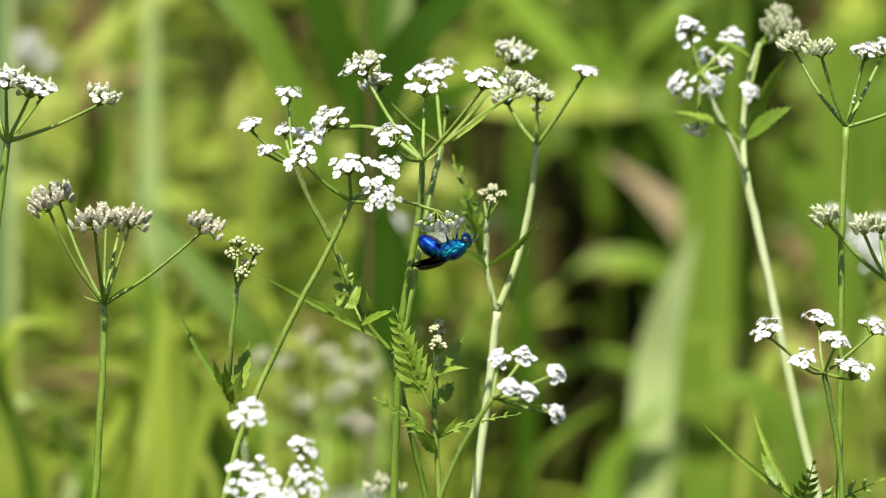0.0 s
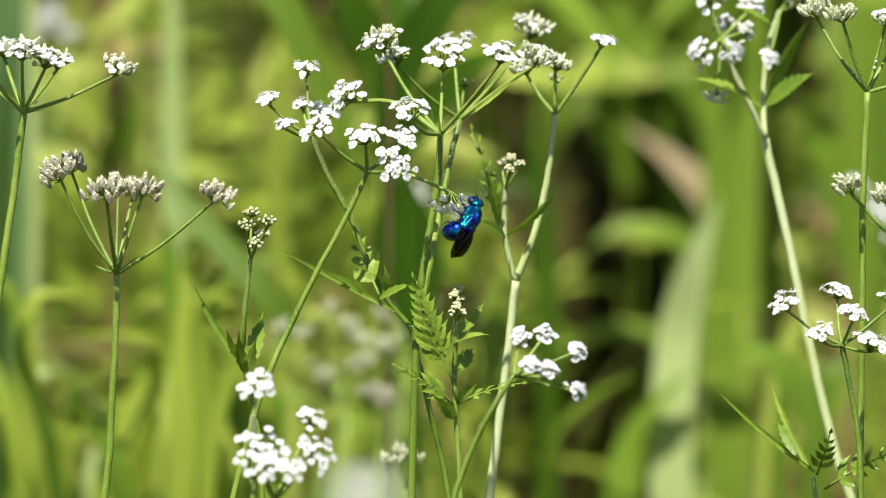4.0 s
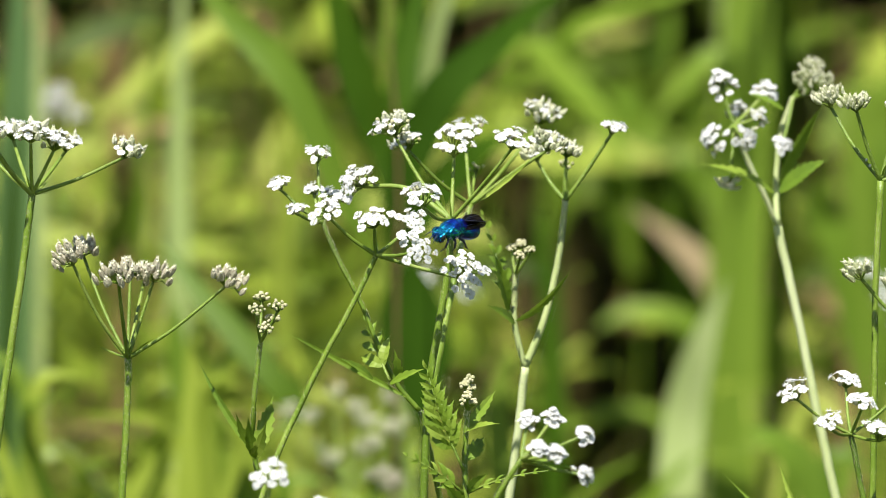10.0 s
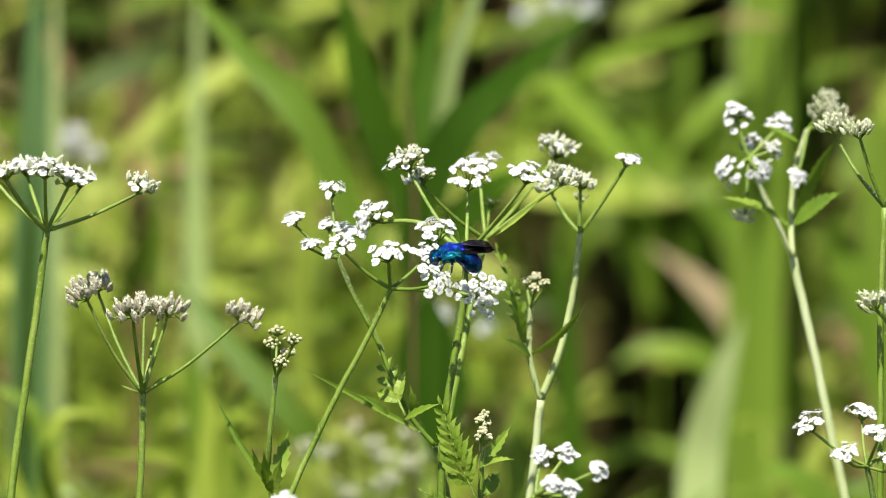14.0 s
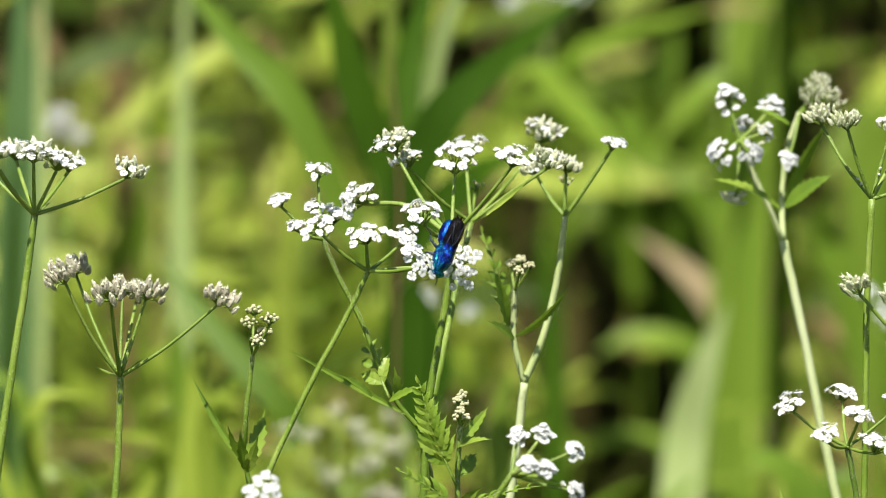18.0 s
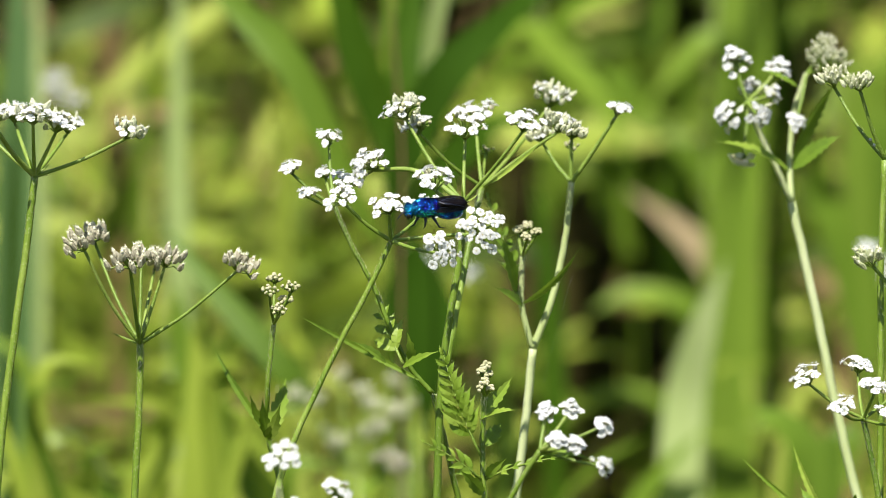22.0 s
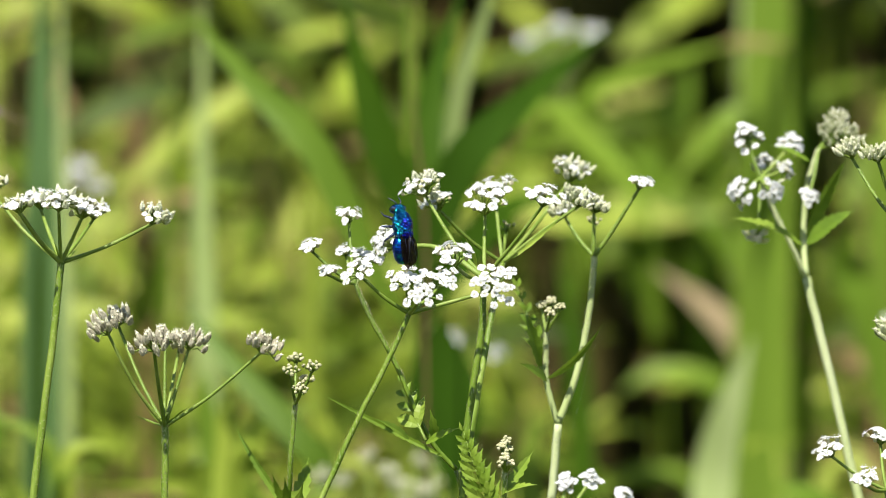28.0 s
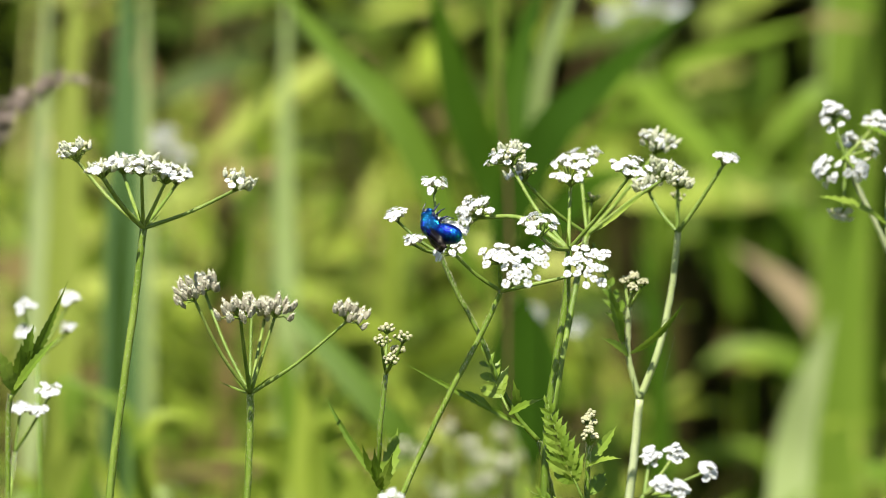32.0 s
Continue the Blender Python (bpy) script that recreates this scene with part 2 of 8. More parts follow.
def shell_mat(name, stops, pit=1700, rough=0.2, deep=0.0005, speck=0.5):
    """Metallic insect shell: pitted, each pit with a hue of its own."""
    m, nt, b = nodes_of(name)
    co = nt.nodes.new("ShaderNodeTexCoord")
    n1 = node(nt, "ShaderNodeTexNoise", Scale=380.0, Detail=3.0)
    v = node(nt, "ShaderNodeTexVoronoi", Scale=float(pit))
    for n in (n1, v):
        nt.links.new(co.outputs["Object"], n.inputs["Vector"])
    sep = nt.nodes.new("ShaderNodeSeparateColor")
    nt.links.new(v.outputs["Color"], sep.inputs[0])
    s = nt.nodes.new("ShaderNodeMath"); s.operation = 'MULTIPLY_ADD'
    nt.links.new(sep.outputs[0], s.inputs[0]); s.inputs[1].default_value = speck
    nt.links.new(n1.outputs[0], s.inputs[2])
    q = nt.nodes.new("ShaderNodeMath"); q.operation = 'SUBTRACT'
    nt.links.new(s.outputs[0], q.inputs[0]); q.inputs[1].default_value = speck * 0.5
    nt.links.new(ramp(nt, q.outputs[0], stops), b.inputs["Base Color"])
    b.inputs["Metallic"].default_value = 0.92
    b.inputs["Roughness"].default_value = rough
    bp = node(nt, "ShaderNodeBump", Strength=1.0, Distance=deep)
    nt.links.new(v.outputs["Distance"], bp.inputs["Height"])
    nt.links.new(bp.outputs[0], b.inputs["Normal"])
    return m


SHELL_TEAL = shell_mat("shell_teal", [(0.12, (0.002, 0.007, 0.055)), (0.42, (0.004, 0.04, 0.24)), (0.66, (0.007, 0.22, 0.40)), (0.86, (0.03, 0.60, 0.52))])
SHELL_BLUE = shell_mat("shell_blue", [(0.12, (0.012, 0.003, 0.09)), (0.42, (0.012, 0.012, 0.30)), (0.68, (0.007, 0.08, 0.50)), (0.9, (0.02, 0.45, 0.66))])
SHELL_ABD = shell_mat("shell_abdomen", [(0.2, (0.012, 0.003, 0.10)), (0.42, (0.008, 0.018, 0.30)), (0.58, (0.007, 0.09, 0.48)), (0.74, (0.012, 0.38, 0.56))], 3800, 0.26, 0.00006, 0.2)


def black_mat(name, col, rough):
    m, nt, b = nodes_of(name)
    co = nt.nodes.new("ShaderNodeTexCoord")
    n1 = node(nt, "ShaderNodeTexNoise", Scale=900.0, Detail=3.0)
    nt.links.new(co.outputs["Object"], n1.inputs["Vector"])
    nt.links.new(ramp(nt, n1.outputs[0], [(0.3, col), (0.7, tuple(c * 2.2 for c in col))]), b.inputs["Base Color"])
    b.inputs["Roughness"].default_value = rough
    return m


LEG = black_mat("leg_dark", (0.008, 0.012, 0.03), 0.35)
EYE = black_mat("eye_dark", (0.006, 0.008, 0.010), 0.3)


def wing_mat():
    m, nt, b = nodes_of("smoky_wing")
    co = nt.nodes.new("ShaderNodeTexCoord")
    n1 = node(nt, "ShaderNodeTexNoise", Scale=500.0, Detail=2.0)
    w = node(nt, "ShaderNodeTexNoise", Scale=650.0, Detail=3.0, Distortion=1.5)
    for n in (n1, w):
        nt.links.new(co.outputs["Object"], n.inputs["Vector"])
    nt.links.new(ramp(nt, n1.outputs[0], [(0.3, (0.004, 0.003, 0.005)), (0.7, (0.014, 0.009, 0.008))]), b.inputs["Base Color"])
    b.inputs["Roughness"].default_value = 0.16
    b.inputs["Specular IOR Level"].default_value = 0.55
    bp = node(nt, "ShaderNodeBump", Strength=0.6, Distance=0.0005)
    nt.links.new(w.outputs[0], bp.inputs["Height"])
    nt.links.new(bp.outputs[0], b.inputs["Normal"])
    tr = nt.nodes.new("ShaderNodeBsdfTransparent")
    tr.inputs[0].default_value = (0.55, 0.42, 0.36, 1)
    mx = nt.nodes.new("ShaderNodeMixShader")
    mx.inputs[0].default_value = 0.12
    nt.links.new(b.outputs[0], mx.inputs[1]); nt.links.new(tr.outputs[0], mx.inputs[2])
    nt.links.new(mx.outputs[0], nt.nodes["Material Output"].inputs[0])
    return m


WING = wing_mat()

# ---------------------------------------------------------------- mesh tools
U = 0.00015    # the plan's unit of length for flower heads: 0.15 mm
V = Vector
UP = V((0, 0, 1))
TOWARD = V((0, -1, 0))
rng = random.Random(7)


def part(name, bm, material, parent, label="", smooth=True):
    me = bpy.data.meshes.new(name)
    if smooth:
        for f in bm.faces:
            f.smooth = True
    bm.to_mesh(me)
    bm.free()
    for mt in (material if isinstance(material, (list, tuple)) else [material]):
        me.materials.append(mt)
    ob = new(name, me)
    ob.parent = parent
    if label:
        tagged(ob, label)
    return ob


def shared(name, me, parent, m):
    ob = new(name, me)
    ob.parent = parent
    ob.matrix_basis = m
    return ob


def curve(pts, n=6):
    """Catmull-Rom curve through the points."""
    pts = [V(p) for p in pts]
    if len(pts) == 2:
        return [pts[0].lerp(pts[1], i / n) for i in range(n + 1)]
    ext = [pts[0] * 2 - pts[1]] + pts + [pts[-1] * 2 - pts[-2]]
    out = []
    for i in range(1, len(ext) - 2):
        a, b, c, d = ext[i - 1:i + 3]
        for k in range(n):
            t = k / n
            out.append(0.5 * ((2 * b) + (c - a) * t + (2 * a - 5 * b + 4 * c - d) * t * t + (3 * b - a - 3 * c + d) * t ** 3))
    return out + [pts[-1]]


def tube(bm, line, r0, r1, sides=8, ridge=0.0, cap=True, mi=0):
    rings = []
    side = None
    n = len(line)
    for i, p in enumerate(line):
        d = (line[min(i + 1, n - 1)] - line[max(i - 1, 0)]).normalized()
        if side is None:
            side = d.cross(TOWARD if abs(d.dot(TOWARD)) < 0.9 else UP).normalized()
        side = (side - d * side.dot(d)).normalized()
        up = d.cross(side)
        r = r0 + (r1 - r0) * i / (n - 1)
        ring = []
        for k in range(sides):
            a = 2 * math.pi * k / sides
            rr = r * (1 + (ridge if k % 2 else 0))
            ring.append(bm.verts.new(p + side * math.cos(a) * rr + up * math.sin(a) * rr))
        rings.append(ring)
    for a, b in zip(rings, rings[1:]):
        for k in range(sides):
            f = bm.faces.new((a[k], a[(k + 1) % sides], b[(k + 1) % sides], b[k]))
            f.material_index = mi
    if cap:
        bm.faces.new(rings[-1]).material_index = mi
        bm.faces.new(rings[0][::-1]).material_index = mi
    return rings


def ball(bm, centre, axes, seg=12, rings=8, rot=None, bump=0.0, mi=0):
    """An ellipsoid."""
    rot = rot or Matrix.Identity(3)
    rows_ = []
    for j in range(1, rings):
        th = math.pi * j / rings
        row = []
        for i in range(seg):
            ph = 2 * math.pi * i / seg
            v = V((math.sin(th) * math.cos(ph), math.sin(th) * math.sin(ph), math.cos(th)))
            s = 1 + bump * (rng.random() - 0.5)
            row.append(bm.verts.new(V(centre) + rot @ V((v.x * axes[0] * s, v.y * axes[1] * s, v.z * axes[2] * s))))
        rows_.append(row)
    top = bm.verts.new(V(centre) + rot @ V((0, 0, axes[2])))
    bot = bm.verts.new(V(centre) + rot @ V((0, 0, -axes[2])))
    fs = []
    for i in range(seg):
        fs.append(bm.faces.new((top, rows_[0][i], rows_[0][(i + 1) % seg])))
        fs.append(bm.faces.new((bot, rows_[-1][(i + 1) % seg], rows_[-1][i])))
        for a, b in zip(rows_, rows_[1:]):
            fs.append(bm.faces.new((a[i], b[i], b[(i + 1) % seg], a[(i + 1) % seg])))
    for f in fs:
        f.material_index = mi


def blade(bm, p0, p1, width, teeth, normal, sag=0.08, fold=0.25, depth=0.4, mi=0):
    """A leaf blade from p0 to its tip p1 with a toothed edge, folded along the midrib."""
    p0, p1 = V(p0), V(p1)
    along = p1 - p0
    L = along.length
    normal = (V(normal) - along * (V(normal).dot(along) / L / L)).normalized()
    side = along.normalized().cross(normal)
    n = max(teeth * 2, 6)
    prev = None
    for i in range(n + 1):
        s = i / n
        c = p0 + along * s + normal * (sag * L * 4 * s * (1 - s))
        w = width * 0.5 * (math.sin(math.pi * min(1, s * 1.02 + 0.04) ** 0.75) ** 0.9 if s < 0.98 else 0.02)
        w *= 1 - depth * (i % 2 == 0) + 0.08 * (rng.random() - 0.5)
        w = max(w, width * 0.02)
        shift = along.normalized() * (w * 0.5 if i % 2 else 0)
        l = bm.verts.new(c - side * w + normal * fold * w + shift)
        m_ = bm.verts.new(c)
        r = bm.verts.new(c + side * w + normal * fold * w + shift)
        if prev:
            for q in ((prev[0], prev[1], m_, l), (prev[1], prev[2], r, m_)):
                bm.faces.new(q).material_index = mi
        prev = (l, m_, r)


def strap(bm, pts, width, normal=(0, -1, 0.2), fold=0.2, n=8, taper=0.55, mi=0, foot=0.0):
    """A long grass or reed leaf along the points, narrowing to its tip; a thin stalk up to the share foot."""
    line = curve(pts, n)
    m = len(line)
    prev = None
    for i, p in enumerate(line):
        d = (line[min(i + 1, m - 1)] - line[max(i - 1, 0)]).normalized()
        nn = (V(normal) - d * V(normal).dot(d)).normalized()
        side = d.cross(nn)
        s = i / (m - 1)
        w = width * 0.5 * min(1.0, 0.12 + 1.9 * s) * (1 - max(0, (s - taper) / (1 - taper)) ** 1.6)
        w = max(w * (min(1.0, max(0.1, (s - foot) / 0.2)) if foot else 1.0), width * 0.02)
        l, c, r = (bm.verts.new(q) for q in (p - side * w + nn * fold * w, p, p + side * w + nn * fold * w))
        if prev:
            for q in ((prev[0], prev[1], c, l), (prev[1], prev[2], r, c)):
                bm.faces.new(q).material_index = mi
        prev = (l, c, r)


# ---------------------------------------------------------------- flower pieces, shared by all heads
def petal_ring(bm, R, cup0, mi):
    for k in range(5):
        a0 = 2 * math.pi * k / 5 + rng.uniform(-0.1, 0.1)
        rr = R * rng.uniform(0.84, 1.16)
        cup = cup0 + rng.uniform(-0.08, 0.12)

        def pt(r, a, z):
            return bm.verts.new((math.cos(a0 + a) * r * rr, math.sin(a0 + a) * r * rr, z * rr))
        base = pt(0.10, 0, 0.0)
        ml, mr = pt(0.5, 0.62, 0.10 + cup), pt(0.5, -0.62, 0.10 + cup)
        mid = pt(0.55, 0, 0.16 + cup)
        ol, orr = pt(0.86, 0.60, 0.14 + cup), pt(0.86, -0.60, 0.14 + cup)
        tl, tr_ = pt(1.05, 0.32, 0.02 + cup), pt(1.05, -0.32, 0.02 + cup)
        notch = pt(0.99, 0, 0.12 + cup)
        for q in ((base, mid, ml), (base, mr, mid), (ml, mid, notch, ol), (mid, mr, orr, notch), (ol, notch, tl), (notch, orr, tr_)):
            f = bm.faces.new(q)
            f.material_index = mi
            f.smooth = True


def flower_mesh(i):
    bm = bmesh.new()
    petal_ring(bm, 0.00131 * (0.88 + 0.08 * i), 0.06 * i, 0)
    ball(bm, (0, 0, -0.0006), (0.0006, 0.0006, 0.0008), 6, 4, mi=1)
    for k in range(4):
        a = k * 1.57 + i
        ball(bm, (math.cos(a) * 0.0007, math.sin(a) * 0.0007, 0.0007), (0.00016, 0.00016, 0.00016), 4, 3, mi=0)
    me = bpy.data.meshes.new("floret")
    bm.to_mesh(me); bm.free()
    me.materials.append(PETAL); me.materials.append(BUD)
    return me


def fruit_mesh(i, mat):
    bm = bmesh.new()
    for s in (-1, 1):
        ball(bm, (s * 0.0004, 0, 0), (0.00075, 0.0008, 0.00165), 7, 6, bump=0.25)
    for k in range(22):
        th, ph = math.acos(rng.uniform(-0.8, 0.8)), rng.uniform(0, 6.28)
        v = V((math.sin(th) * math.cos(ph) * 0.00115, math.sin(th) * math.sin(ph) * 0.0008, math.cos(th) * 0.0016))
        d = V((v.x, v.y, v.z * 0.3 + 0.0004)).normalized()
        s = d.cross(UP).normalized() * 0.00013
        a, b, c = bm.verts.new(v * 0.85 + s), bm.verts.new(v * 0.85 - s), bm.verts.new(v + d * 0.0006)
        bm.faces.new((a, b, c))
    ball(bm, (0, 0, 0.0018), (0.0006, 0.0006, 0.0005), 6, 4, mi=1)
    for s in (-1, 1):
        tube(bm, [V((s * 0.0001, 0, 0.0019)), V((s * 0.00055, 0, 0.0028))], 0.00014, 0.00009, 4, mi=1)
    me = bpy.data.meshes.new("fruit")
    bm.to_mesh(me); bm.free()
    me.materials.append(mat); me.materials.append(CREAM)
    return me


def bud_mesh(i):
    bm = bmesh.new()
    ball(bm, (0, 0, 0.0002), (0.00085, 0.00085, 0.0008), 7, 5, bump=0.25)
    ball(bm, (0, 0, -0.0005), (0.0006, 0.0006, 0.0008), 6, 4, mi=1)
    me = bpy.data.meshes.new("bud")
    bm.to_mesh(me); bm.free()
    me.materials.append(BUD); me.materials.append(RAY)
    return me


FLOWERS = [flower_mesh(i % 4) for i in range(8)]
FRUITS = [fruit_mesh(i, FRUIT) for i in range(4)]
YFRUITS = [fruit_mesh(i, YOUNG) for i in range(4)]
GFRUITS = [fruit_mesh(i, FRUIT_GREEN) for i in range(4)]
BUDS = [bud_mesh(i) for i in range(3)]
# (name, meshes, size) by stage of bloom
KINDS = {"w": (("floret", FLOWERS, 1.0),),
         "m": (("floret", FLOWERS, 0.82), ("fruit", YFRUITS, 0.66), ("bud", BUDS, 0.7)),
         "n": (("floret", FLOWERS, 0.74), ("fruit", YFRUITS, 0.72), ("bud", BUDS, 0.7)),
         "f": (("fruit", FRUITS, 0.86), ("fruit", FRUITS, 0.7)),
         "g": (("fruit", GFRUITS, 0.95), ("fruit", YFRUITS, 0.85), ("fruit", GFRUITS, 0.8)),
         "b": (("bud", BUDS, 0.66), ("bud", BUDS, 0.5), ("bud", BUDS, 0.58))}


# ---------------------------------------------------------------- hedge parsley
class Plant:
    def __init__(self, base, label, group="hedge parsley plants", pale=False):
        self.base = V(base)
        self.ob = tagged(new("hedge_parsley"), label, "wildflower", group)
        self.ob.location = self.base
        self.stem_mat = STEM_PALE if pale else STEM

    def stem(self, pts, r0, r1, label=""):
        """A stem from bottom to top; the radii in plan units."""
        bm = bmesh.new()
        pts = [V(p) for p in pts]
        if (pts[0] - self.base).length < 1e-6:
            pts = [pts[0], pts[0].lerp(pts[1], 0.5), pts[0].lerp(pts[1], 0.85), pts[0].lerp(pts[1], 0.96)] + pts[1:]
        line = [p - self.base for p in curve(pts, 7)]
        line = [p + V((rng.uniform(-1, 1), rng.uniform(-1, 1), 0)) * 0.00008 for p in line]
        tube(bm, line, r0 * U, r1 * U, 10, 0.09)
        for i in range(800):     # pale bristles lying upwards
            k = rng.randrange(len(line) // 2, len(line) - 1)
            p = line[k].lerp(line[k + 1], rng.random())
            a = rng.uniform(0, 6.28)
            d = V((math.cos(a), math.sin(a), 0))
            q = p + d * (r0 + r1) * 0.46 * U
            s = V((-d.y, d.x, 0)) * 0.00005
            bm.faces.new([bm.verts.new(v) for v in (q + s, q - s, q + d * 0.00035 + UP * 0.0008)]).material_index = 1
        return part("stem", bm, (self.stem_mat, CREAM), self.ob, label)

    def bracts(self, hub, n, size=45):
        """Thin pointed bracts below the rays."""
        for i in range(n):
            a = rng.uniform(0, 6.28)
            d = V((math.cos(a), math.sin(a) * 0.6, rng.uniform(0.3, 1.0))).normalized()
            bm = bmesh.new()
            h = V(hub) - self.base
            blade(bm, h, h + d * size * U * rng.uniform(0.6, 1.2), 4 * U, 3, d.cross(V((1, 0, 0.3))), 0.1, depth=0.05)
            part("bract", bm, LEAF, self.ob)

    def ray(self, hub, centre, w, kind="w", n=0, normal=(0, -0.35, 1), bow=0.06, thick=3.7, size=1.0, dome=0.0):
        """One ray of an umbel with its head of florets. w: half the head's width in plan units."""
        hub, centre = V(hub), V(centre)
        normal = V(normal).normalized()
        w *= U
        n = n or max(5, int((w / U) * 0.36))
        if kind == "w":
            n, size = int(n * 1.08), size * 0.95
        if kind == "f":
            n, w = int(n * 1.2), w * 1.08
        if kind in "mn":
            n = int(n * 1.25)
        ped = w * (0.75 if kind != "f" else 0.55)
        end = centre - normal * ped
        bm = bmesh.new()
        mid = hub.lerp(end, 0.5) + (UP * 0.6 + (end - hub).cross(TOWARD).normalized() * 0.2) * (end - hub).length * bow * -1
        line = [p - hub for p in curve([hub, mid, end], 6)]
        tube(bm, line, thick * U, thick * 0.75 * U, 8, 0.12)
        for i in range(44):     # short stiff hairs
            p = line[rng.randrange(1, len(line))].lerp(line[rng.randrange(1, len(line))], rng.random() * 0.2)
            a = rng.uniform(0, 6.28)
            d = V((math.cos(a), math.sin(a), rng.uniform(-0.3, 0.6)))
            q = p + d * thick * 0.75 * U
            sd = V((-d.y, d.x, 0)) * 0.00004
            bm.faces.new([bm.verts.new(v) for v in (q + sd, q - sd, q + d * 0.0004 + UP * 0.0003)]).material_index = 1
        e = end - hub
        x = normal.cross(V((0.3, 0.9, 0.2))).normalized()
        y = normal.cross(x)
        spots = []
        for i in range(n):
            rr = math.sqrt((i + 0.5) / n) * rng.uniform(0.82, 1.12)
            a = i * 2.39996 + rng.uniform(-0.25, 0.25)
            out = x * math.cos(a) + y * math.sin(a)
            p = e + normal * ped * (1.0 - (0.28 + dome + (0.25 if kind == "f" else 0.0)) * rr * rr + rng.uniform(-0.2, 0.2) * (2.2 if kind == "f" else 1.7 if kind == "b" else 1.0)) + out * w * rr * 0.86
            loose = 0.35 if kind != "f" else 0.2
            face = (normal + out * rr * (0.55 if kind != "f" else 0.42) + V((rng.uniform(-loose, loose), rng.uniform(-loose, loose), rng.uniform(-.2, .2)))).normalized()
            spots.append((p, face, rr))
            tube(bm, [e - normal * 0.0003, e.lerp(p, 0.55) + normal * ped * 0.06, p - face * 0.001], 1.6 * U, 1.2 * U, 4, cap=False)
        for k in range(5):      # bractlets below the head
            a = k * 1.2566 + rng.random()
            d = (x * math.cos(a) + y * math.sin(a) + normal * 0.5).normalized()
            blade(bm, e, e + d * ped * 0.7, 2.4 * U, 3, normal, 0.05, depth=0.05)
        ob = part("ray", bm, (RAY, CREAM), self.ob)
        ob.location = hub - self.base
        for p, face, rr in spots:
            ks = KINDS[kind]
            if kind == "n":
                pick = ks[0] if rng.random() > 0.5 + 0.3 * rr * rr else ks[1 + (rng.random() < 0.2)]
            elif kind == "m":
                pick = ks[0] if rng.random() > 0.2 + 0.42 * rr * rr else ks[1 + (rng.random() < 0.15)]
            else:
                pick = ks[rng.randrange(len(ks))]
            name, meshes, sc = pick
            q = face.to_track_quat('Z', 'Y').to_matrix().to_4x4() @ Matrix.Rotation(rng.uniform(0, 6.28), 4, 'Z')
            shared(name, rng.choice(meshes), ob, Matrix.Translation(p) @ q @ Matrix.Scale(sc * size * rng.uniform(0.85, 1.15), 4))
        return ob

    def leaf(self, p0, p1, width, teeth=9, normal=(0, -1, 0.6), sag=0.06, label=""):
        """A simple toothed leaf or leaf tip; width in plan units."""
        bm = bmesh.new()
        blade(bm, V(p0) - self.base, V(p1) - self.base, width * U, teeth, normal, sag, depth=0.27)
        return part("leaf", bm, LEAF, self.ob, label, smooth=False)

    def pinnate(self, p0, p1, width, pairs, normal=(0, -1, 0.5), sag=0.05, slant=0.75, label=""):
        """A feathered leaf: a midrib with toothed leaflets in pairs."""
        p0, p1 = V(p0) - self.base, V(p1) - self.base
        along = p1 - p0
        L = along.length
        normal = (V(normal) - along * (V(normal).dot(along) / L / L)).normalized()
        side = along.normalized().cross(normal)
        bm = bmesh.new()
        line = [p0 + along * s + normal * sag * L * 4 * s * (1 - s) for s in [i / 8 for i in range(9)]]
        tube(bm, line, 3 * U, 1 * U, 5)
        ob = part("leaf", bm, RAY, self.ob, label)
        for i in range(pairs + 1):
            s = 0.22 + 0.74 * i / pairs
            c = p0 + along * s + normal * sag * L * 4 * s * (1 - s)
            ln = width * U * 0.75 * (1 - 0.7 * s) * rng.uniform(0.85, 1.1)
            ends = [(along.normalized() * slant + side * t).normalized() for t in (-1, 1)] if i < pairs else [along.normalized()]
            for d in ends:
                bl = bmesh.new()
                blade(bl, c, c + d * max(ln, width * 0.2 * U) + normal * rng.uniform(-0.1, 0.1) * ln, max(ln * 0.42, 8 * U), 5, normal + V((rng.uniform(-.2, .2), 0, rng.uniform(-.3, .1))), 0.12, depth=0.18)
                part("leaflet", bl, LEAF, ob, smooth=False)
        return ob


def floor(p):
    """The spot on the ground below p."""
    return V((p.x, p.y, 0.0))


# tall plant in the middle with two umbels on one stem and a third on a side branch
base_main = floor(V((-0.0141, -0.0119, 0.5546)))
main = Plant(base_main, "tall hedge parsley with white flower umbels on hairy green stems")
main.stem([base_main, V((-0.0132, -0.0129, 0.5430)), V((-0.0126, -0.0108, 0.5669)), V((-0.0114, -0.0082, 0.5968)), V((-0.0089, -0.0066, 0.6147)), V((-0.0063, -0.0053, 0.6297)), V((-0.0054, -0.0040, 0.6439))], 8.5, 5.5)
main.stem([V((-0.0109, 0.0038, 0.5956)), V((-0.0074, 0.0093, 0.6133)), V((-0.0029, 0.0193, 0.6353)), V((-0.0003, 0.0262, 0.6458))], 6.5, 4.5)
main.bracts(V((-0.0054, -0.0040, 0.6439)), 3)
H = V((-0.0054, -0.0040, 0.6439))
main.ray(H, V((-0.0218, 0.0103, 0.6697)), 44, "n", 26, (-0.25, -0.4, 1))
main.ray(H, V((-0.0048, 0.0059, 0.6654)), 52, "w", 20, (0, -0.5, 1), 0.02)
main.ray(H, V((0.0110, -0.0140, 0.6674)), 40, "w", 15, (0.15, -0.45, 1))
main.ray(H, V((-0.0134, -0.0313, 0.6534)), 42, "w", 13, (-0.15, -0.4, 1))
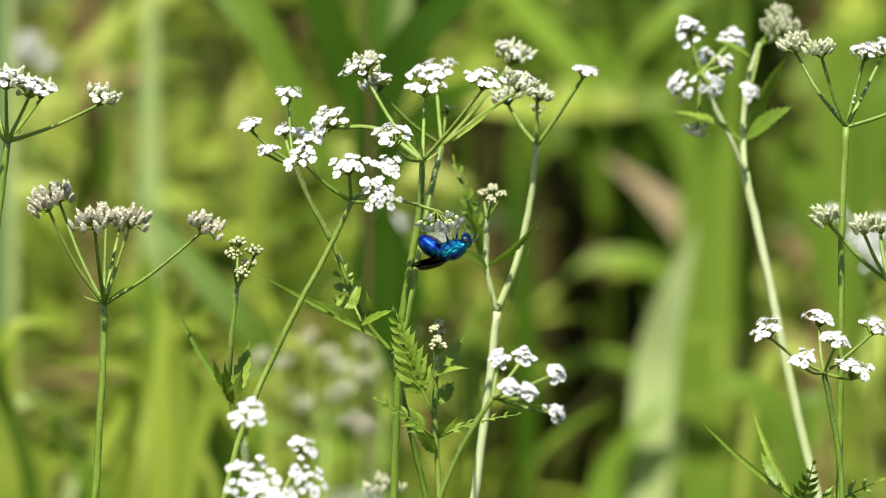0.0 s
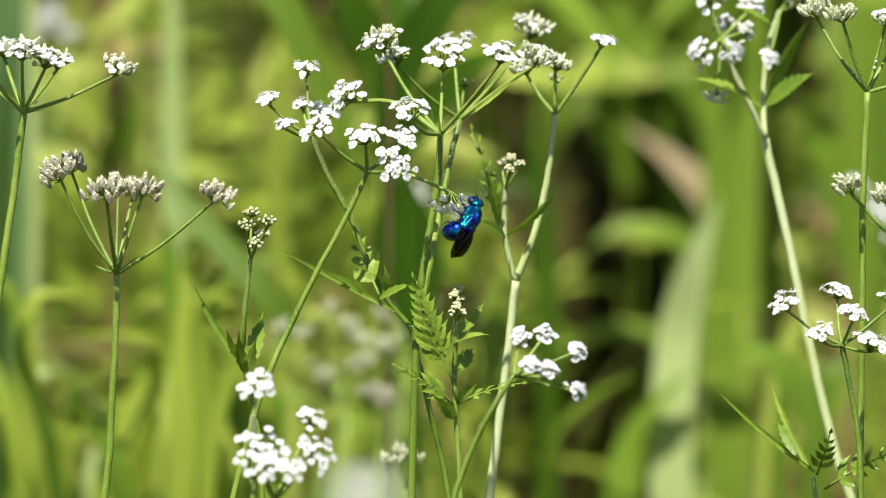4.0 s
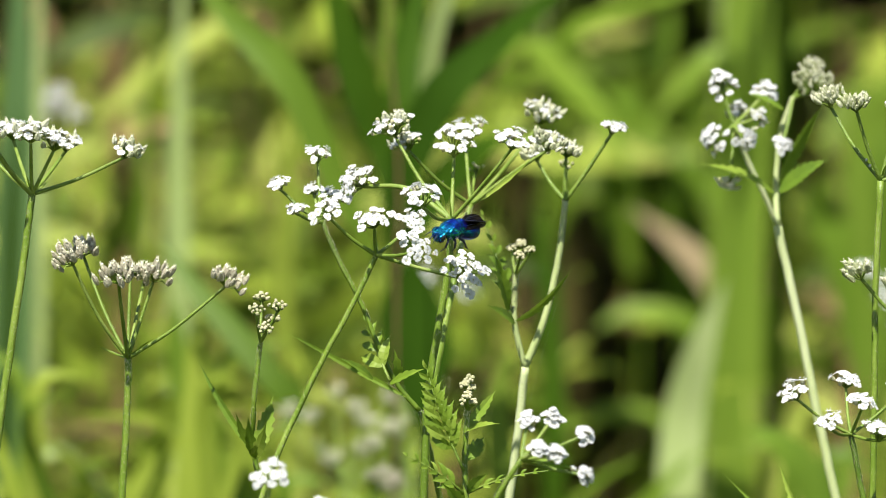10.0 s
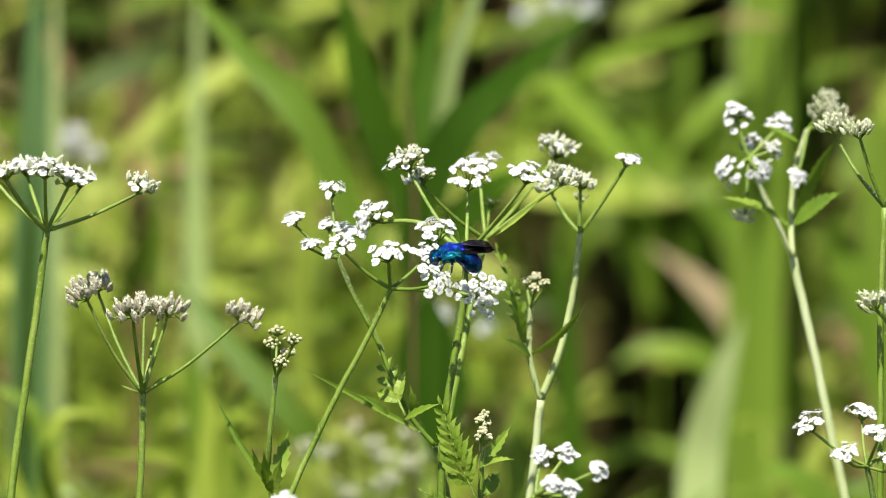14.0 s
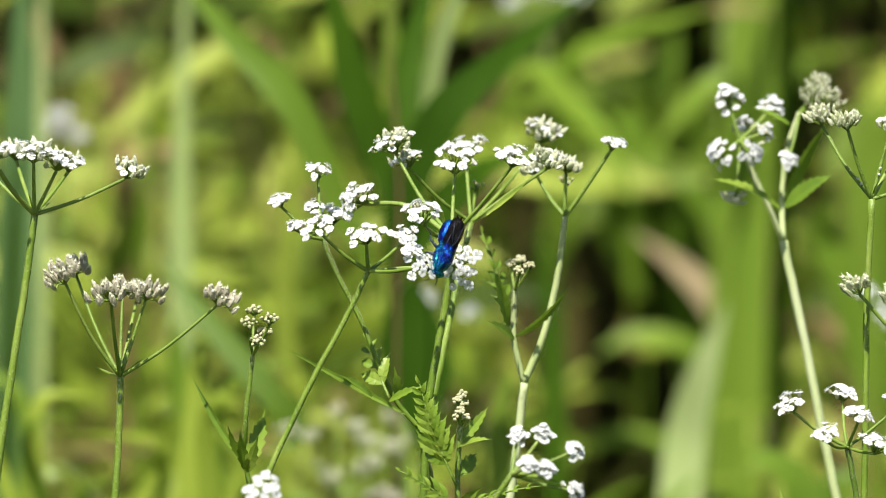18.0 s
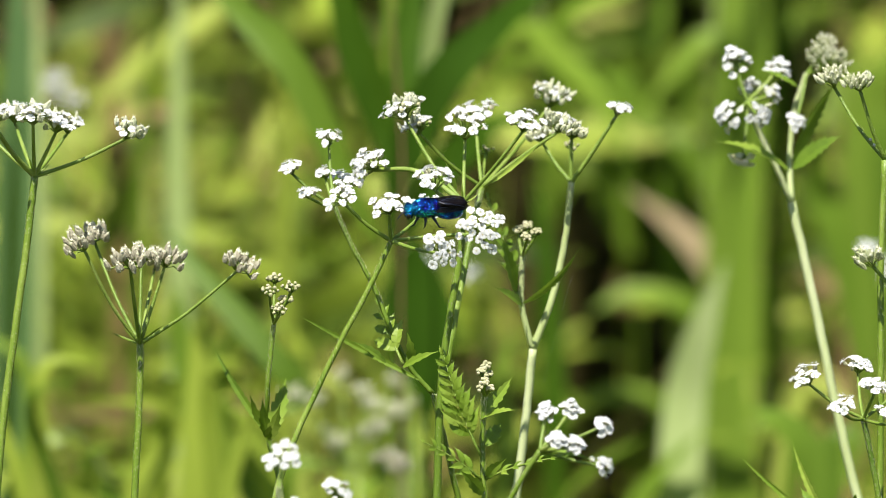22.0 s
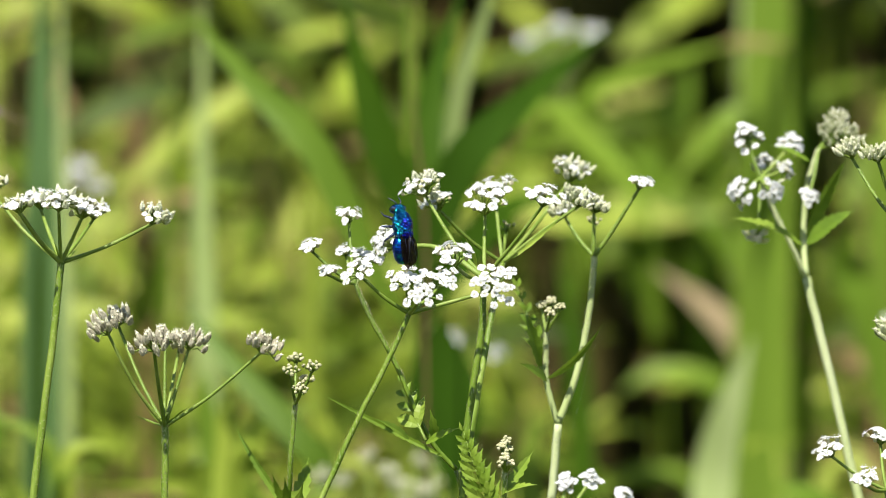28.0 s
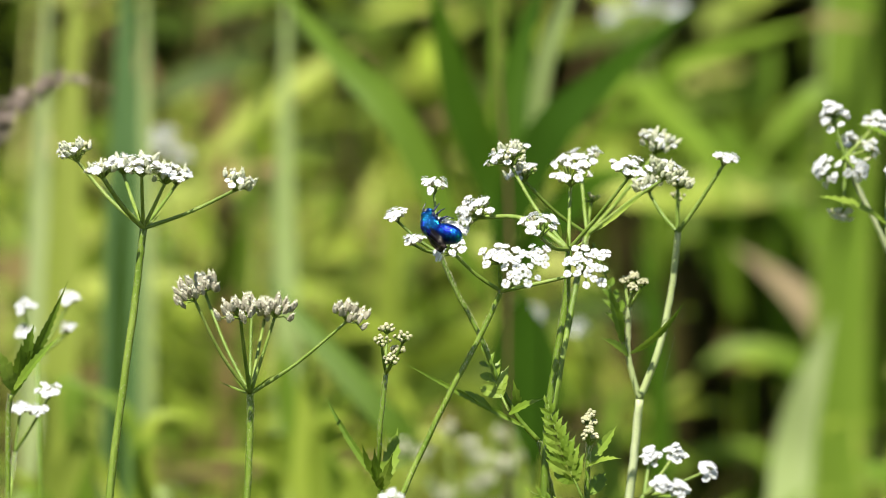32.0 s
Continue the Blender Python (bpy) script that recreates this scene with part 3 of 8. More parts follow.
main.ray(H, V((-0.0330, 0.0109, 0.6545)), 44, "w", 24, (-0.7, -0.4, 0.6), -0.16, 5, dome=0.5)
H = V((-0.0003, 0.0262, 0.6458))
main.ray(H, V((-0.0182, 0.0178, 0.6644)), 34, "n", 18, (-0.3, -0.3, 1))
main.ray(H, V((-0.0018, 0.0381, 0.6669)), 48, "w", 16, (0, -0.35, 1), 0.02)
main.ray(H, V((0.0199, 0.0585, 0.6704)), 44, "n", 24, (0.25, -0.35, 1))
main.ray(H, V((0.0214, 0.0198, 0.6645)), 36, "n", 21, (0.3, -0.4, 0.9), -0.05)
main.ray(H, V((0.0009, 0.0421, 0.6552)), 16, "b", 5)
main.leaf(V((0.0024, 0.0164, 0.6477)), V((0.0165, 0.0114, 0.6599)), 9, 5, (0.2, -0.8, 0.6), -0.05)
main.leaf(V((-0.0073, -0.0077, 0.6476)), V((-0.0101, -0.0131, 0.6554)), 9, 4, (0.2, -1, 0.3))
main.stem([V((-0.0138, -0.0065, 0.5933)), V((-0.0198, -0.0059, 0.6003)), V((-0.0246, -0.0070, 0.6102)), V((-0.0294, -0.0060, 0.6219)), V((-0.0359, -0.0049, 0.6342)), V((-0.0396, -0.0041, 0.6431))], 4.4, 3.4)
H = V((-0.0396, -0.0041, 0.6431))
main.ray(H, V((-0.0518, -0.0032, 0.6540)), 25, "w", 8, (-0.4, -0.5, 1), thick=3.2)
main.ray(H, V((-0.0412, 0.0055, 0.6616)), 27, "w", 8, (0, -0.4, 1), thick=3.2)
main.ray(H, V((-0.0469, -0.0117, 0.6479)), 20, "w", 6, (-0.3, -0.4, 1), thick=3.2)
main.ray(H, V((-0.0425, 0.0027, 0.6520)), 19, "w", 6, (-0.2, -0.4, 1), thick=3.2)
main.ray(H, V((-0.0369, 0.0105, 0.6496)), 34, "w", 11, (0.1, -0.5, 1), thick=3.2)
main.leaf(V((-0.0174, -0.0101, 0.5973)), V((-0.0507, -0.0125, 0.6156)), 12, 19, (0.4, -0.85, -0.1), -0.04)
main.leaf(V((-0.0261, -0.0107, 0.6020)), V((-0.0346, -0.0172, 0.6082)), 18, 5, (0.2, -0.8, 0.6))
main.pinnate(V((-0.0216, -0.0118, 0.6017)), V((-0.0278, 0.0036, 0.6165)), 92, 3, (-0.4, -0.9, 0.3), 0.05, 1.4)
main.leaf(V((-0.0193, -0.0118, 0.6014)), V((-0.0203, -0.0150, 0.6102)), 20, 4, (0.3, -1, 0.2))
main.leaf(V((-0.0215, -0.0128, 0.6010)), V((-0.0122, -0.0194, 0.6057)), 18, 5, (0, -1, 0.7))
main.stem([V((-0.0024, -0.0030, 0.5416)), V((-0.0048, -0.0018, 0.5552)), V((-0.0077, -0.0017, 0.5673)), V((-0.0108, -0.0035, 0.5812)), V((-0.0135, -0.0055, 0.5927))], 5.5, 4.5)

# umbel on a slanting stem, whose rays carry the wasp
base_u2 = floor(V((-0.0602, -0.0225, 0.5473)))
slant = Plant(base_u2, "slanting hedge parsley stem with open white flower heads")
slant.stem([base_u2, V((-0.0595, -0.0228, 0.5443)), V((-0.0561, -0.0215, 0.5592)), V((-0.0528, -0.0204, 0.5718)), V((-0.0480, -0.0193, 0.5844)), V((-0.0379, -0.0174, 0.6055)), V((-0.0286, -0.0159, 0.6228)), V((-0.0230, -0.0149, 0.6345))], 6.5, 4.2)
H = V((-0.0230, -0.0149, 0.6345))
slant.bracts(H, 2, 30)
slant.ray(H, V((-0.0238, -0.0200, 0.6452)), 37, "w", 13, (-0.1, -0.7, 0.9), thick=3.6)
slant.ray(H, V((-0.0135, -0.0061, 0.6439)), 31, "w", 10, (0.2, -0.7, 0.8), thick=3.6)
slant.ray(H, V((-0.0362, -0.0218, 0.6480)), 36, "w", 12, (-0.25, -0.65, 0.9), thick=3.6)
near_ray = slant.ray(H, V((-0.0148, -0.0386, 0.6386)), 38, "w", 13, (0.2, -1.0, 0.5), thick=3.6)
wasp_ray = slant.ray(H, V((0.0003, -0.0194, 0.6290)), 45, "w", 23, (0.15, -0.45, -0.95), -0.2, 3.8, dome=0.1)

# grey-fruited umbel
base_dry = floor(V((-0.0936, -0.0121, 0.5519)))
dry = Plant(base_dry, "hedge parsley gone to seed with grey bristly fruits")
dry.stem([base_dry, V((-0.0936, -0.0129, 0.5430)), V((-0.0921, -0.0116, 0.5579)), V((-0.0909, -0.0097, 0.5788)), V((-0.0900, -0.0082, 0.5968)), V((-0.0900, -0.0074, 0.6058))], 7.5, 5.5)
H = V((-0.0900, -0.0074, 0.6058))
dry.bracts(H, 5, 55)
dry.ray(H, V((-0.1053, -0.0149, 0.6349)), 42, "f", 17, (-0.35, -0.25, 1), 0.08, 3.4)
dry.ray(H, V((-0.1035, 0.0092, 0.6349)), 34, "f", 15, (-0.2, -0.2, 1), 0.05, 3.4)
dry.ray(H, V((-0.0920, -0.0213, 0.6307)), 40, "f", 20, (-0.1, -0.2, 1), 0.02, 3.8)
dry.ray(H, V((-0.0898, 0.0007, 0.6295)), 30, "f", 12, (0, -0.2, 1), 0.02, 3.4)
dry.ray(H, V((-0.0828, -0.0053, 0.6297)), 40, "f", 18, (0.15, -0.2, 1), 0.02, 3.4)
dry.ray(H, V((-0.0867, 0.0196, 0.6270)), 28, "f", 10, (0.15, -0.2, 1), 0.02, 3.4)
dry.ray(H, V((-0.0627, -0.0104, 0.6283)), 36, "f", 16, (0.4, -0.2, 1), 0.1, 3.4)

# umbel with fading flowers
base_left = floor(V((-0.1281, -0.0121, 0.5519)))
left = Plant(base_left, "hedge parsley umbel with fading white flowers and young fruits")
left.stem([base_left, V((-0.1278, -0.0131, 0.5400)), V((-0.1251, -0.0097, 0.5788)), V((-0.1209, -0.0071, 0.6087)), V((-0.1172, -0.0049, 0.6342)), V((-0.1154, -0.0036, 0.6491))], 8.5, 6)
H = V((-0.1154, -0.0036, 0.6491))
left.bracts(H, 4, 55)
left.ray(H, V((-0.1347, 0.0063, 0.6706)), 38, "n", 19, (-0.3, -0.2, 1))
left.ray(H, V((-0.1258, -0.0161, 0.6667)), 32, "m", 18, (-0.2, -0.3, 1), thick=5)
left.ray(H, V((-0.1220, 0.0160, 0.6663)), 36, "m", 19, (0, -0.25, 1), 0.02)
left.ray(H, V((-0.1150, -0.0140, 0.6677)), 38, "m", 22, (0, -0.3, 1), 0.02)
left.ray(H, V((-0.1085, -0.0082, 0.6652)), 38, "m", 22, (0.2, -0.3, 1), 0.03)
left.ray(H, V((-0.1071, 0.0157, 0.6627)), 32, "m", 16, (0.2, -0.3, 1), 0.03)
left.ray(H, V((-0.0896, -0.0025, 0.6621)), 34, "n", 18, (0.4, -0.35, 0.9), 0.08)

# young bud head
base_bud = floor(V((-0.0518, -0.0071, 0.5513)))
young = Plant(base_bud, "young hedge parsley with closed greenish flower buds")
young.stem([base_bud, V((-0.0518, -0.0079, 0.5423)), V((-0.0533, -0.0058, 0.5663)), V((-0.0566, -0.0046, 0.5805)), V((-0.0564, -0.0084, 0.5938)), V((-0.0552, -0.0074, 0.6058)), V((-0.0546, -0.0070, 0.6105))], 5, 4)
H = V((-0.0546, -0.0070, 0.6105))
for c, w in ((V((-0.0545, -0.0019, 0.6227)), 18), (V((-0.0500, -0.0101, 0.6210)), 19), (V((-0.0555, -0.0141, 0.6202)), 18), (V((-0.0518, -0.0004, 0.6166)), 16), (V((-0.0532, -0.0166, 0.6156)), 16)):
    young.ray(H, c, w, "b", 14, (0, -0.4, 1), thick=3)
young.leaf(V((-0.0564, -0.0095, 0.5815)), V((-0.0718, 0.0085, 0.6039)), 17, 16, (-0.7, -0.75, 0.2), 0.04)
young.leaf(V((-0.0578, -0.0113, 0.5836)), V((-0.0608, -0.0205, 0.5933)), 16, 5, (-0.2, -1, 0.2))
young.leaf(V((-0.0564, -0.0096, 0.5806)), V((-0.0519, 0.0037, 0.5948)), 34, 6, (0.4, -1, 0.2))
young.leaf(V((-0.0561, -0.0096, 0.5800)), V((-0.0576, -0.0186, 0.5919)), 24, 5, (-0.2, -1, 0.2))
young.leaf(V((-0.0565, -0.0077, 0.5794)), V((-0.0527, -0.0208, 0.5906)), 26, 5, (0.2, -1, 0.4))

# pale slender plant
base_slim = floor(V((0.0070, 0.0275, 0.5437)))
slim = Plant(base_slim, "slender hedge parsley with pale stems and small white heads", pale=True)
slim.stem([base_slim, V((0.0073, 0.0270, 0.5375)), V((0.0099, 0.0288, 0.5590)), V((0.0130, 0.0289, 0.5837)), V((0.0147, 0.0293, 0.6004))], 9, 7)
slim.stem([V((0.0147, 0.0293, 0.6004)), V((0.0197, 0.0305, 0.6129)), V((0.0237, 0.0320, 0.6297)), V((0.0255, 0.0333, 0.6454))], 6.5, 5)
slim.stem([V((0.0147, 0.0293, 0.6004)), V((0.0119, 0.0293, 0.6115)), V((0.0118, 0.0300, 0.6191)), V((0.0121, 0.0306, 0.6255))], 5.5, 4)
H = V((0.0255, 0.0333, 0.6454))
slim.ray(H, V((0.0172, 0.0417, 0.6591)), 30, "n", 16, (-0.2, -0.3, 1), thick=4)
slim.ray(H, V((0.0265, 0.0336, 0.6603)), 28, "n", 16, (0.3, -0.3, 1), thick=4)
slim.ray(H, V((0.0386, 0.0301, 0.6664)), 27, "w", 8, (0.3, -0.4, 1), thick=4)
slim.ray(H, V((0.0260, 0.0495, 0.6547)), 18, "b", 6, thick=4)
H = V((0.0121, 0.0306, 0.6255))
for c in (V((0.0110, 0.0332, 0.6330)), V((0.0159, 0.0271, 0.6328)), V((0.0136, 0.0415, 0.6333)), V((0.0131, 0.0188, 0.6320))):
    slim.ray(H, c, 11, "b", 12, (0, -0.4, 1), thick=3)
slim.pinnate(V((0.0110, 0.0274, 0.6131)), V((0.0024, 0.0422, 0.6416)), 70, 6, (0.6, -0.75, -0.25), 0.04, 1.3)
slim.leaf(V((0.0101, 0.0277, 0.6162)), V((0.0058, 0.0230, 0.6327)), 26, 6, (0.6, -0.75, -0.25), 0.05)
slim.leaf(V((0.0119, 0.0254, 0.6126)), V((0.0043, 0.0156, 0.6185)), 22, 6, (0, -1, 0.6))
slim.leaf(V((0.0122, 0.0233, 0.6135)), V((0.0272, 0.0145, 0.6288)), 19, 12, (0.5, -0.8, -0.1), 0.1)

# tall plant with nodding heads
base_tall = floor(V((0.1131, 0.0713, 0.5315)))
tall = Plant(base_tall, "tall pale hedge parsley with nodding white heads and toothed leaves", pale=True)
tall.stem([base_tall, V((0.1099, 0.0709, 0.5283)), V((0.1036, 0.0728, 0.5488)), V((0.0973, 0.0751, 0.5755)), V((0.0907, 0.0779, 0.6070)), V((0.0844, 0.0802, 0.6346))], 9.5, 7.5)
tall.stem([V((0.0844, 0.0802, 0.6346)), V((0.0801, 0.0781, 0.6443)), V((0.0753, 0.0768, 0.6538)), V((0.0719, 0.0776, 0.6627))], 5, 4)
tall.stem([V((0.0844, 0.0802, 0.6346)), V((0.0842, 0.0845, 0.6477)), V((0.0856, 0.0856, 0.6603)), V((0.0888, 0.0864, 0.6701))], 5.5, 4.5)
H = V((0.0719, 0.0776, 0.6627))
tall.ray(H, V((0.0677, 0.0789, 0.6771)), 32, "w", 20, (-0.3, -0.4, 1), thick=3.8, dome=1.3, size=0.9)
tall.ray(H, V((0.0633, 0.0692, 0.6605)), 32, "w", 20, (-0.7, -0.5, 0.3), thick=3.8, dome=1.3, size=0.9)
tall.ray(H, V((0.0738, 0.0862, 0.6683)), 26, "m", 16, (0.1, -0.4, 1), thick=3.8, dome=1.2, size=0.9)
tall.ray(H, V((0.0798, 0.0728, 0.6664)), 22, "m", 13, (0.6, -0.4, 0.6), thick=3.8, dome=1.2, size=0.9)
tall.ray(H, V((0.0817, 0.0889, 0.6741)), 30, "w", 18, (0.2, -0.4, 1), thick=3.8, dome=1.2, size=0.9)
tall.ray(H, V((0.0768, 0.0650, 0.6597)), 26, "w", 13, (0.6, -0.5, 0.1), thick=3.8, dome=1.2, size=0.9)
tall.ray(H, V((0.0704, 0.0720, 0.6455)), 27, "w", 10, (-0.1, -0.5, -0.9), thick=3.2, dome=0.5, size=0.9)
H = V((0.0888, 0.0864, 0.6701))
tall.ray(H, V((0.0951, 0.0869, 0.6758)), 46, "g", 48, (0.1, -0.6, 0.8), thick=3.6, size=0.62, dome=0.3)
tall.ray(H, V((0.0947, 0.0933, 0.6793)), 26, "g", 22, (0.0, -0.5, 0.9), thick=3.6, size=0.62, dome=0.3)
tall.ray(H, V((0.0860, 0.0772, 0.6580)), 20, "w", 8, (0.2, -0.5, 0.4), thick=3.6, dome=0.5)
tall.leaf(V((0.0831, 0.0739, 0.6440)), V((0.0628, 0.0685, 0.6523)), 36, 9, (-0.1, -0.5, 1), 0.08)
tall.leaf(V((0.0846, 0.0740, 0.6445)), V((0.0977, 0.0667, 0.6541)), 44, 8, (0.1, -0.8, 0.8), 0.05)
tall.leaf(V((0.0849, 0.0802, 0.6461)), V((0.0967, 0.0781, 0.6684)), 40, 10, (0.7, -0.6, 0.2), -0.05)
tall.leaf(V((0.0859, 0.0820, 0.6669)), V((0.0754, 0.0824, 0.6716)), 16, 5, (0, -0.6, 1))

# green-fruited umbel beside it
base_green = floor(V((0.1050, -0.0124, 0.5490)))
green = Plant(base_green, "hedge parsley with greenish young fruits and a few white flowers")
green.stem([base_green, V((0.1050, -0.0131, 0.5400)), V((0.1056, -0.0095, 0.5818)), V((0.1059, -0.0058, 0.6237)), V((0.1071, -0.0033, 0.6528))], 6, 5.5)
H = V((0.1071, -0.0033, 0.6528))
green.bracts(H, 2, 40)
green.ray(H, V((0.0933, 0.0087, 0.6752)), 34, "g", 30, (-0.3, -0.3, 1), size=0.65)
green.ray(H, V((0.0999, -0.0074, 0.6748)), 30, "g", 30, (-0.1, -0.3, 1), size=0.65)
green.ray(H, V((0.1122, -0.0014, 0.6739)), 34, "m", 16, (0.1, -0.3, 1))
green.ray(H, V((0.1184, 0.0126, 0.6741)), 34, "m", 14, (0.2, -0.3, 1))
green.ray(H, V((0.1247, -0.0025, 0.6618)), 34, "m", 12, (0.4, -0.3, 1))
for c, u in ((V((0.0933, 0.0087, 0.6752)), 0.2), (V((0.0933, 0.0087, 0.6752)), 0.27), (V((0.1122, -0.0014, 0.6739)), 0.35), (V((0.1122, -0.0014, 0.6739)), 0.43), (V((0.1184, 0.0126, 0.6741)), 0.5)):      # shed petals caught on its rays
    bm = bmesh.new()
    ball(bm, H.lerp(c, u) - UP * 0.0037 * u * (1 - u) + TOWARD * 0.0006 - green.base, (0.00042, 0.00035, 0.00042), 7, 5, bump=0.3)
    part("shed_petal", bm, PETAL, green.ob, "white shed petal")

# low white umbel beside the tall stem
base_low = floor(V((0.1058, -0.0272, 0.5509)))
low = Plant(base_low, "short hedge parsley with a flat open white umbel")
low.stem([base_low, V((0.1055, -0.0280, 0.5420)), V((0.1046, -0.0261, 0.5643)), V((0.1020, -0.0246, 0.5805)), V((0.1002, -0.0239, 0.5894))], 6, 4.5)
H = V((0.1002, -0.0239, 0.5894))
for c, w, nn in ((V((0.0846, -0.0278, 0.6024)), 36, (-0.35, -0.45, 1)), (V((0.0996, -0.0126, 0.6037)), 30, (0, -0.35, 1)), (V((0.1030, -0.0300, 0.5995)), 28, (0.1, -0.4, 1)), (V((0.0936, -0.0384, 0.5952)), 32, (-0.2, -0.5, 1)), (V((0.1078, -0.0386, 0.5930)), 40, (0.3, -0.5, 1)), (V((0.1147, -0.0158, 0.6018)), 32, (0.4, -0.4, 1))):
    low.ray(H, c, w, "w", 0, nn, thick=3.2)

# fruiting umbel at the border
base_edge = floor(V((0.1206, -0.0173, 0.5496)))
edge = Plant(base_edge, "hedge parsley umbel with round greenish fruits")
edge.stem([base_edge, V((0.1206, -0.0181, 0.5407)), V((0.1191, -0.0144, 0.5824)), V((0.1182, -0.0118, 0.6122))], 6, 5)
H = V((0.1182, -0.0118, 0.6122))
edge.ray(H, V((0.1012, -0.0132, 0.6306)), 30, "g", 12, (-0.35, -0.3, 1), thick=4)
edge.ray(H, V((0.1108, -0.0174, 0.6284)), 28, "g", 12, (-0.1, -0.3, 1), thick=4)
edge.ray(H, V((0.1166, 0.0005, 0.6269)), 26, "g", 10, (0, -0.3, 1), thick=4)
edge.ray(H, V((0.1254, -0.0056, 0.6267)), 30, "g", 10, (0.3, -0.3, 1), thick=4)

# small white heads on a side stem
base_side = floor(V((-0.0063, -0.0817, 0.5524)))
sidep = Plant(base_side, "low hedge parsley shoot with small bunched white heads")
sidep.stem([base_side, V((-0.0035, -0.0817, 0.5524)), V((0.0006, -0.0804, 0.5670)), V((0.0063, -0.0813, 0.5791)), V((0.0126, -0.0823, 0.5893))], 5, 4.5)
H = V((0.0126, -0.0823, 0.5893))
for c, w, nn in ((V((0.0140, -0.0775, 0.6002)), 20, (-0.1, -0.5, 1)), (V((0.0208, -0.0735, 0.6006)), 22, (0.1, -0.5, 1)), (V((0.0292, -0.0817, 0.5971)), 23, (0.4, -0.5, 0.9)), (V((0.0167, -0.0917, 0.5945)), 22, (0, -0.6, 1)), (V((0.0216, -0.0898, 0.5932)), 20, (0.2, -0.6, 1)), (V((0.0299, -0.0864, 0.5868)), 25, (0.7, -0.6, 0.5))):
    sidep.ray(H, c, w * 0.88, "w", 15, nn, thick=3.4, dome=1.2, size=0.85)
sidep.leaf(V((0.0130, -0.0823, 0.5889)), V((0.0263, -0.0884, 0.5875)), 14, 6, (0, -0.7, 1))

# leafy shoot
base_shoot = floor(V((-0.0003, -0.0305, 0.5484)))
shoot = Plant(base_shoot, "leafy hedge parsley shoot with toothed leaflets and a closed bud")
shoot.stem([base_shoot, V((-0.0003, -0.0307, 0.5454)), V((-0.0012, -0.0293, 0.5617)), V((-0.0021, -0.0278, 0.5794)), V((-0.0018, -0.0267, 0.5912)), V((-0.0013, -0.0263, 0.5957))], 6, 4)
H = V((-0.0013, -0.0264, 0.5945))
for c in (V((-0.0022, -0.0279, 0.6016)), V((-0.0005, -0.0240, 0.6004)), V((-0.0016, -0.0320, 0.5992)), V((-0.0010, -0.0240, 0.6028)), V((-0.0022, -0.0290, 0.5974)), V((-0.0003, -0.0290, 0.5970))):
    shoot.ray(H, c, 10, "b", 12, (0, -0.4, 1), thick=3)
shoot.pinnate(V((-0.0024, -0.0318, 0.5791)), V((-0.0125, -0.0254, 0.6063)), 92, 8, (-0.6, -0.8, 0.3), 0.05, 1.1)
shoot.leaf(V((-0.0021, -0.0269, 0.5895)), V((0.0058, -0.0141, 0.5983)), 22, 6, (0.3, -1, 0.3))
shoot.leaf(V((-0.0024, -0.0270, 0.5886)), V((0.0068, -0.0347, 0.5918)), 24, 6, (0.1, -0.7, 1))
shoot.leaf(V((-0.0018, -0.0276, 0.5816)), V((0.0028, -0.0211, 0.5867)), 30, 5, (0.2, -1, 0.2))
shoot.pinnate(V((-0.0021, -0.0284, 0.5723)), V((-0.0177, -0.0354, 0.5836)), 60, 5, (0, -0.8, 0.8), 0.06, 1.2)
shoot.pinnate(V((-0.0015, -0.0283, 0.5728)), V((0.0203, -0.0397, 0.5802)), 44, 5, (0, -0.7, 1), 0.05, 1.3)
shoot.leaf(V((-0.0012, -0.0283, 0.5735)), V((0.0041, -0.0378, 0.5794)), 22, 5, (0.2, -1, 0.4))
shoot.leaf(V((-0.0018, -0.0287, 0.5691)), V((-0.0080, -0.0361, 0.5762)), 26, 5, (-0.2, -1, 0.4))

# white heads nearest to the camera
base_near = floor(V((-0.0499, -0.1176, 0.5573)))
nearp = Plant(base_near, "hedge parsley with a dense bright white umbel")
nearp.stem([base_near, V((-0.0496, -0.1179, 0.5531)), V((-0.0493, -0.1168, 0.5656))], 6, 5)
nearp.stem([V((-0.0494, -0.1168, 0.5656)), V((-0.0488, -0.1160, 0.5754)), V((-0.0493, -0.1155, 0.5811))], 4.5, 3.5)
nearp.ray(V((-0.0493, -0.1156, 0.5796)), V((-0.0484, -0.1147, 0.5897)), 40, "w", 12, (0, -0.75, 0.8), thick=3.6)
H = V((-0.0440, -0.1172, 0.5608))
nearp.stem([V((-0.0496, -0.1179, 0.5538)), V((-0.0468, -0.1176, 0.5566)), H], 5, 5)
for c, w, nn in ((V((-0.0480, -0.1236, 0.5753)), 56, (-0.2, -0.8, 0.8)), (V((-0.0347, -0.1060, 0.5799)), 32, (0.3, -0.6, 0.9)), (V((-0.0338, -0.1200, 0.5731)), 46, (0.3, -0.8, 0.7)), (V((-0.0395, -0.1279, 0.5700)), 30, (0.1, -0.8, 0.6)), (V((-0.0462, -0.1356, 0.5709)), 34, (-0.1, -0.8, 0.6))):
    nearp.ray(H, c, w * 0.93, "w", 0, nn, thick=3.6, size=0.9)

